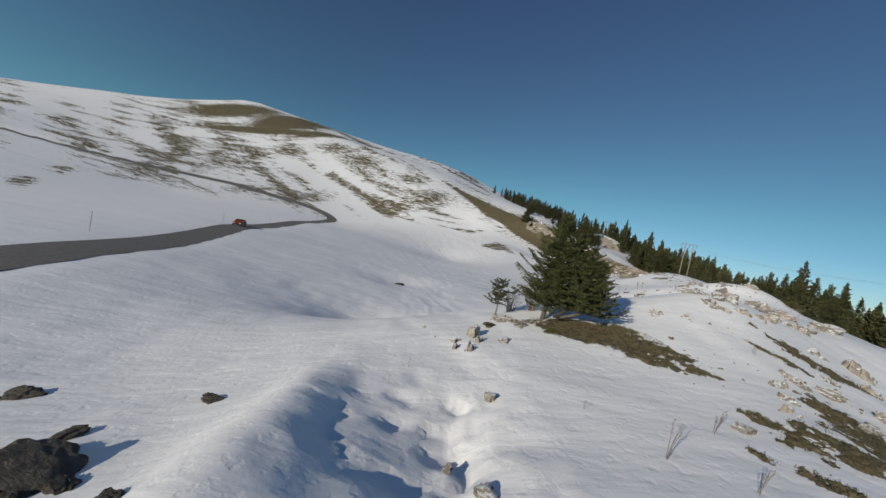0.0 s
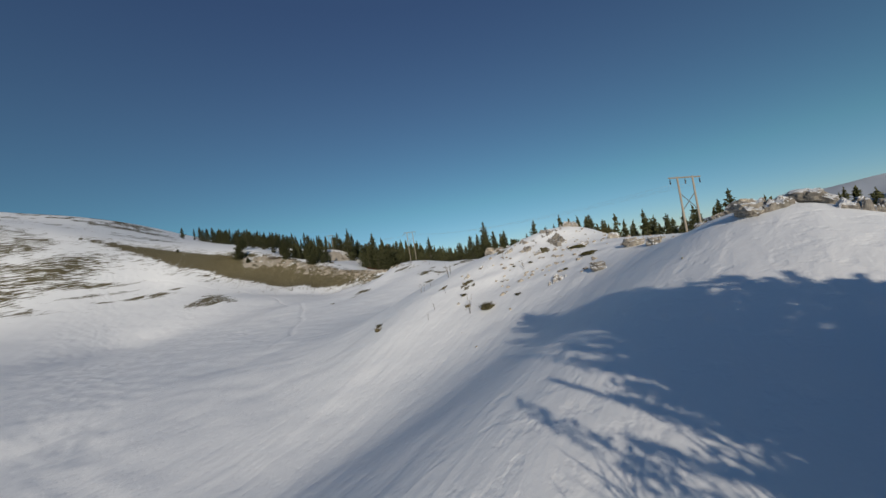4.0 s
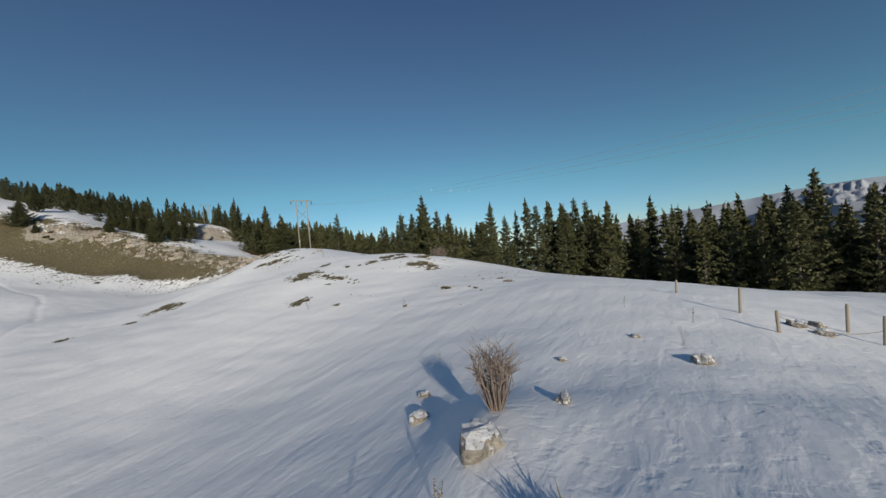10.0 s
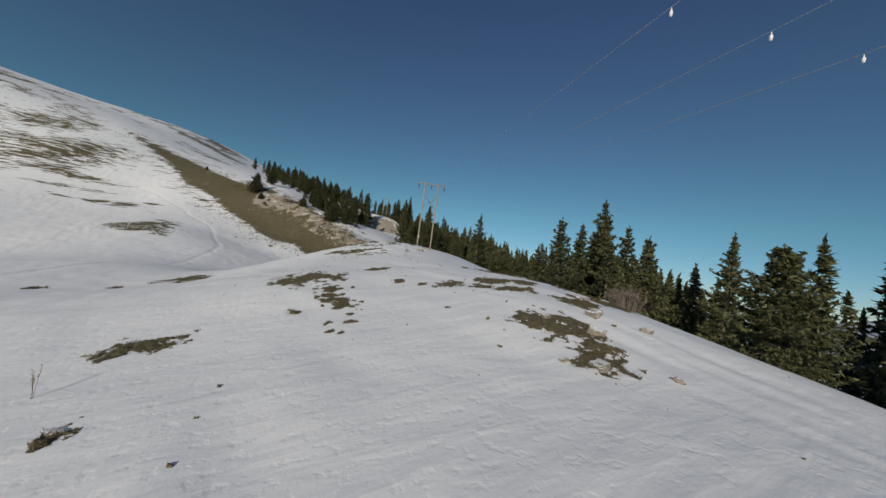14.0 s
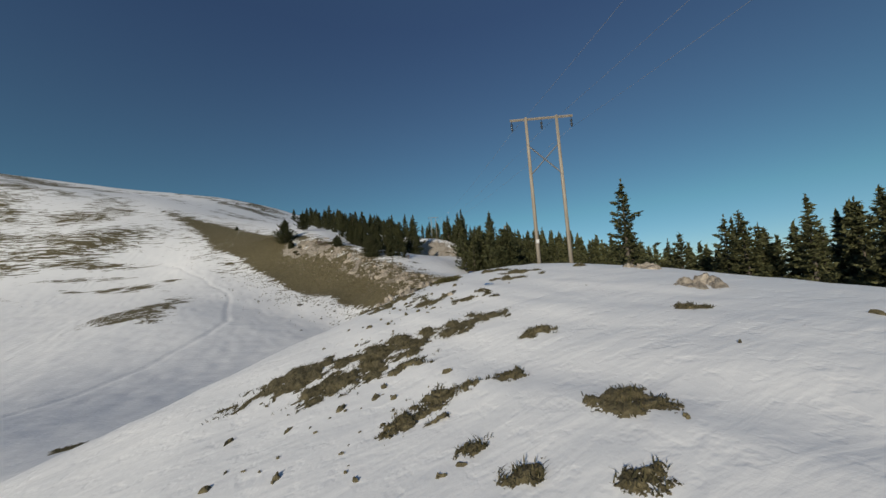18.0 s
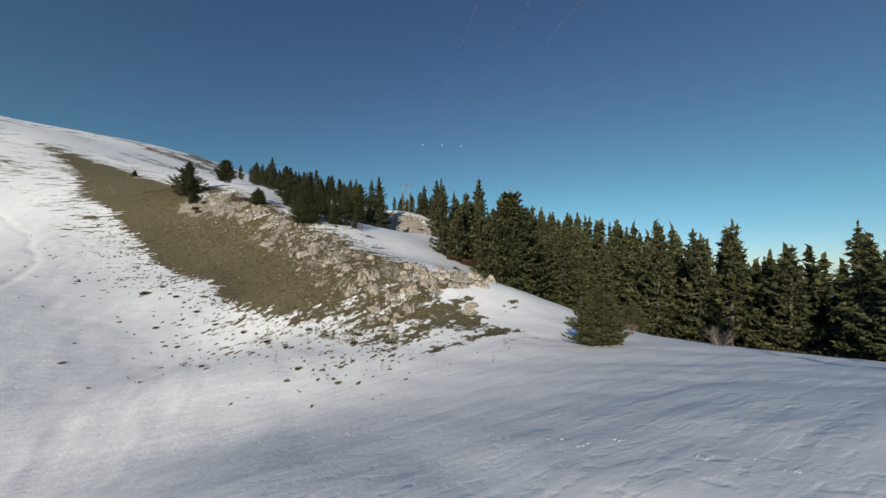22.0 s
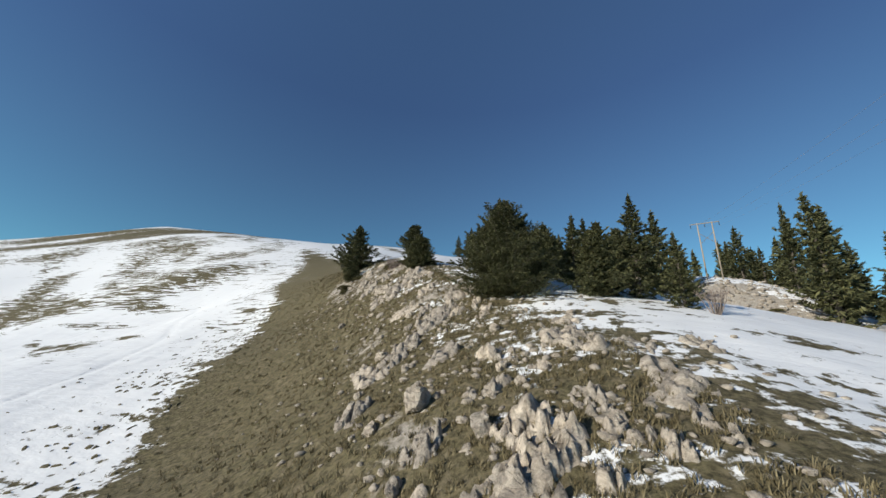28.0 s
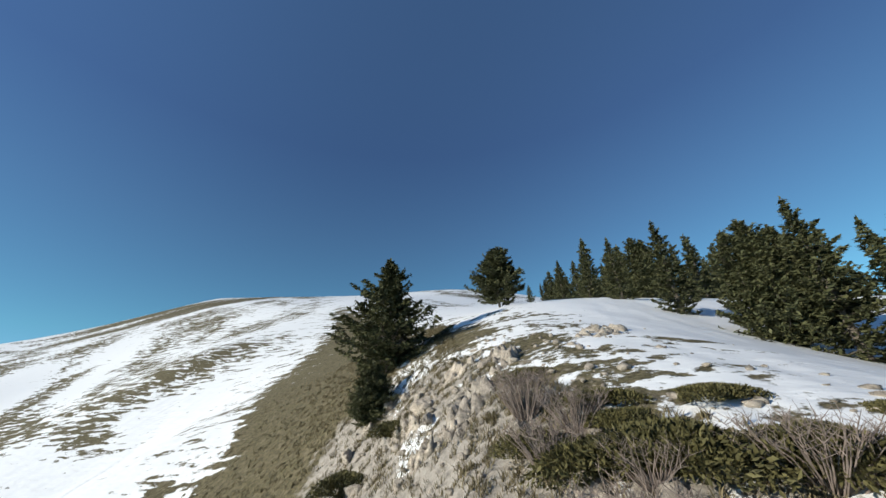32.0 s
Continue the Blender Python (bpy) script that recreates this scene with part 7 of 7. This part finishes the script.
# ---------------------------------------------------------------- fence posts on the saddle
posts = ((49.2, 47.8, 0.85), (47.0, 47.3, 0.6), (49.2, 45.4, 0.85), (48.0, 45.1, 0.8), (52.5, 49.5, 0.6))
for x, y, h in posts:
    v, f = tube([(0, 0, -0.2), (0, 0, h * 0.9), (0.01, 0, h)], [0.045, 0.043, 0.03], 8)
    thing("fence_post", "short weathered wooden fence post in the snow", "fence post", "fence posts", data=mesh_of("fence_post", v, f, POLE, True), place=pose(x, y, at(x, y), tuft_rng.uniform(-4, 4), tuft_rng.uniform(-4, 4), 0))
line = cable(Vector((47.0, 47.3, at(47.0, 47.3) + 0.45)), Vector((48.0, 45.1, at(48.0, 45.1) + 0.4)), 0.25, 12)
v, f = tube(line, [0.008] * len(line), 4)
thing("fence_wire", "slack fence wire between two posts", "wire", data=mesh_of("fence_wire", v, f, DRY))
for x, y in ((-47.5, 84), (-35.5, 44), (-53.5, 116)):
    v, f = tube([(0, 0, -0.3), (0, 0, 2.2)], [0.03, 0.025], 6)
    thing("snow_pole", "thin wooden snow marker pole beside the road", "marker pole", "snow poles along the road", data=mesh_of("snow_pole", v, f, POLE), place=pose(x, y, at(x, y)))


# ---------------------------------------------------------------- the car on the road
def build_car(x, y, turn):
    car = thing("car", "small orange-red car with dark windows on the road", "car")
    profile = [(-2.0, 0.35), (-2.02, 0.75), (-1.75, 0.92), (-1.15, 1.42), (0.35, 1.48), (1.0, 1.0), (1.75, 0.86), (2.0, 0.62), (2.0, 0.35)]
    verts, faces = [], []
    for side, w in ((-1, 0.84), (1, 0.84)):
        for px, pz in profile:
            verts.append((px, side * (w if pz < 1.05 else 0.66), pz))
    n = len(profile)
    faces += [tuple(range(n - 1, -1, -1)), tuple(range(n, 2 * n))]
    faces += [(k, (k + 1) % n, n + (k + 1) % n, n + k) for k in range(n)]
    bm = bmesh.new()
    vs = [bm.verts.new(p) for p in verts]
    for q in faces:
        bm.faces.new([vs[k] for k in q])
    bmesh.ops.recalc_face_normals(bm, faces=bm.faces)
    bmesh.ops.bevel(bm, geom=list(bm.edges), offset=0.06, segments=2, affect="EDGES")
    me = bpy.data.meshes.new("body")
    bm.to_mesh(me)
    bm.free()
    me.materials.append(PAINT)
    part("body", me, car)
    for name, b in (("windscreen", box(0.70, 0, 1.24, 0.05, 1.25, 0.42)), ("rear_window", box(-1.47, 0, 1.2, 0.05, 1.2, 0.4)), ("side_window", box(-0.4, 0.76, 1.24, 1.5, 0.03, 0.3)), ("side_window", box(-0.4, -0.76, 1.24, 1.5, 0.03, 0.3)), ("bumper", box(-2.02, 0, 0.45, 0.12, 1.6, 0.22)), ("bumper", box(2.0, 0, 0.45, 0.12, 1.6, 0.22))):
        part(name, mesh_of(name, *b, BLACK), car, "dark glass" if "window" in name or "screen" in name else "black bumper")
    for wx in (-1.25, 1.3):
        for wy in (-0.82, 0.82):
            v, f = tube([(wx, wy - 0.1, 0.31), (wx, wy + 0.1, 0.31)], [0.31, 0.31], 18)
            wheel = part("wheel", mesh_of("wheel", v, f, BLACK), car)
            v, f = tube([(wx, wy - 0.108, 0.31), (wx, wy + 0.108, 0.31)], [0.18, 0.18], 14)
            part("rim", mesh_of("rim", v, f, STEEL), wheel, "grey metal rim")
    for wy in (-0.6, 0.6):
        v, f = box(2.01, wy, 0.68, 0.05, 0.3, 0.14)
        part("headlight", mesh_of("headlight", v, f, WHITE), car, "clear headlight")
        v, f = box(-2.03, wy, 0.8, 0.05, 0.28, 0.16)
        part("tail_light", mesh_of("tail_light", v, f, PAINT), car, "red tail light")
    car.matrix_world = pose(x, y, at(x, y) + 0.07, 0, 0, turn)


build_car(-43.6, 83.8, 285)


# ---------------------------------------------------------------- trodden trails
def footprints(name, label, line, step, size, seed, wobble=0.12):
    """A line of trodden prints: low broken rims of pushed-up snow."""
    rng = np.random.default_rng(seed)
    total = sum(math.dist(a, c) for a, c in zip(line, line[1:]))
    n = int(total / step)
    run = np.array([along(line, (k + 0.5) / n) for k in range(n)])
    off = np.where(np.arange(n) % 2, wobble, -wobble) + rng.normal(0, 0.04, n)
    x, y = np.repeat(run[:, 0] + run[:, 3] * off, 4), np.repeat(run[:, 1] - run[:, 2] * off, 4)
    a, r = rng.uniform(0, 6.3, 4 * n), size * rng.uniform(0.5, 1.0, 4 * n)
    cx, cy, s = x + 0.8 * r * np.cos(a), y + 0.8 * r * np.sin(a), size * rng.uniform(0.35, 0.7, 4 * n)
    z = ground_z(cx, cy)
    q = 2 * math.pi * np.arange(5) / 5 + a[:, None]
    ring = np.stack([cx[:, None] + s[:, None] * np.cos(q), cy[:, None] + 0.7 * s[:, None] * np.sin(q), np.repeat(z[:, None] - 0.03, 5, 1)], -1)
    top = np.stack([cx + rng.normal(0, 0.1, 4 * n) * s, cy, z + s * rng.uniform(0.08, 0.22, 4 * n)], -1)
    v = np.concatenate([ring, top[:, None]], 1).reshape(-1, 3)
    base = 6 * np.arange(4 * n)[:, None]
    f = np.concatenate([base + (k, (k + 1) % 5, 5) for k in range(5)])
    thing(name, label, "footprints", kind="stuff", data=mesh_of(name, v, f, SNOW, True))


footprints("trodden_trail", "trodden trail across the snowy valley", [(11, 60), (15.6, 65.6), (18.7, 68.8), (22.4, 73.9), (28.5, 88.8), (35.4, 104.4), (39.5, 116.5), (44, 140), (46, 160), (40, 185), (29.9, 203), (11.4, 223), (-6.8, 237), (-25, 256)], 0.6, 0.22, 1)
footprints("footprint_line", "line of footprints in the valley snow", [(-12.5, 20), (-11.6, 25), (-11.4, 28.7), (-10.9, 32.7), (-9, 36.6), (-6.6, 42.3), (-5, 50)], 0.55, 0.18, 2)
footprints("footprint_line", "line of animal tracks in the snow", [(41.5, 54.8), (43.6, 54.5), (44.4, 54.3), (46.3, 54.3), (48.8, 54.4), (51, 54.0)], 0.22, 0.09, 3, 0.05)
footprints("footprint_line", "line of animal tracks in the snow", [(58.4, 72), (58.7, 74.5), (58.9, 76.2), (59.2, 78.5), (60.4, 82), (61.5, 86)], 0.28, 0.10, 4, 0.06)
footprints("footprint_line", "line of footprints below the knoll", [(78.5, 122), (77.5, 125), (76.7, 126.6), (75.4, 129), (73.7, 132), (72.6, 135.5), (71.8, 138.6), (69.3, 143.6)], 0.4, 0.15, 5)
footprints("footprint_line", "line of footprints below the knoll", [(66, 141), (68.3, 140.3), (72, 138.2), (75.9, 136.2), (80.3, 135.7), (86, 136)], 0.45, 0.14, 6)
footprints("footprint_line", "line of animal tracks beside the knob", [(17.4, 33.4), (18.1, 33.9), (18.6, 34.3), (20.4, 35.8), (22.3, 37.2)], 0.3, 0.09, 7, 0.06)
footprints("footprint_line", "trampled footprints on the knoll's top", [(68.3, 107.2), (68.6, 107.8), (69.1, 107.7), (69.4, 107.2), (68.8, 107.3), (68.5, 106.6)], 0.16, 0.10, 9, 0.10)
footprints("footprint_line", "line of animal tracks on the knoll's top", [(70.0, 110.9), (69.5, 109.3), (69.25, 108.2)], 0.25, 0.09, 10, 0.05)
footprints("footprint_line", "line of footprints on the knoll", [(72, 114), (70.4, 110.6), (69.3, 107.9), (68.6, 104), (68.2, 100), (67.4, 95)], 0.4, 0.14, 8)


# ---------------------------------------------------------------- far mountains and cloud bank
def far_ridge(name, label, category, azimuth, wide, dist, low, tall, seed, mat, rough, uneven=0.65):
    n, m = 90, 10
    v = []
    for k in range(n + 1):
        a = radians(azimuth + wide * (k / n - 0.5))
        peak = tall * (1 - uneven + uneven * fbm(np.array([k * rough]), np.array([seed * 3.3]), seed, 5)[0]) * math.sin(math.pi * k / n) ** (0.6 if uneven > 0.3 else 0.22)
        for j in range(m + 1):
            u = j / m
            d = dist - 500 * u + 120 * (vnoise(np.array([k * 0.4]), np.array([j * 0.8]), seed)[0] - 0.5)
            z = low + peak * (1 - u) + 60 * (fbm(np.array([k * 0.35]), np.array([j * 0.6]), seed + 5, 4)[0] - 0.5) * u * (1 - u) * 4
            v.append((40 + d * math.sin(a), 40 + d * math.cos(a), z))
    f = [(k * (m + 1) + j, (k + 1) * (m + 1) + j, (k + 1) * (m + 1) + j + 1, k * (m + 1) + j + 1) for k in range(n) for j in range(m)]
    thing(name, label, category, kind="structure", data=mesh_of(name, v, f, mat, True))


HAZE = plain_material("hazy_cloud", (0.235, 0.270, 0.330), (0.255, 0.285, 0.345), 0.002, 1.0, 0)
# snow and rock dulled to blue-grey: the distance haze is in these colours
PEAKS = plain_material("hazed_snow_and_rock", (0.20, 0.235, 0.30), (0.48, 0.49, 0.52), 0.02, 1.0, 0)
far_ridge("backdrop_clouds", "grey-mauve haze bank along the horizon", "clouds", 114, 78, 4300, -500, 770, 9, HAZE, 0.05, 0.16)
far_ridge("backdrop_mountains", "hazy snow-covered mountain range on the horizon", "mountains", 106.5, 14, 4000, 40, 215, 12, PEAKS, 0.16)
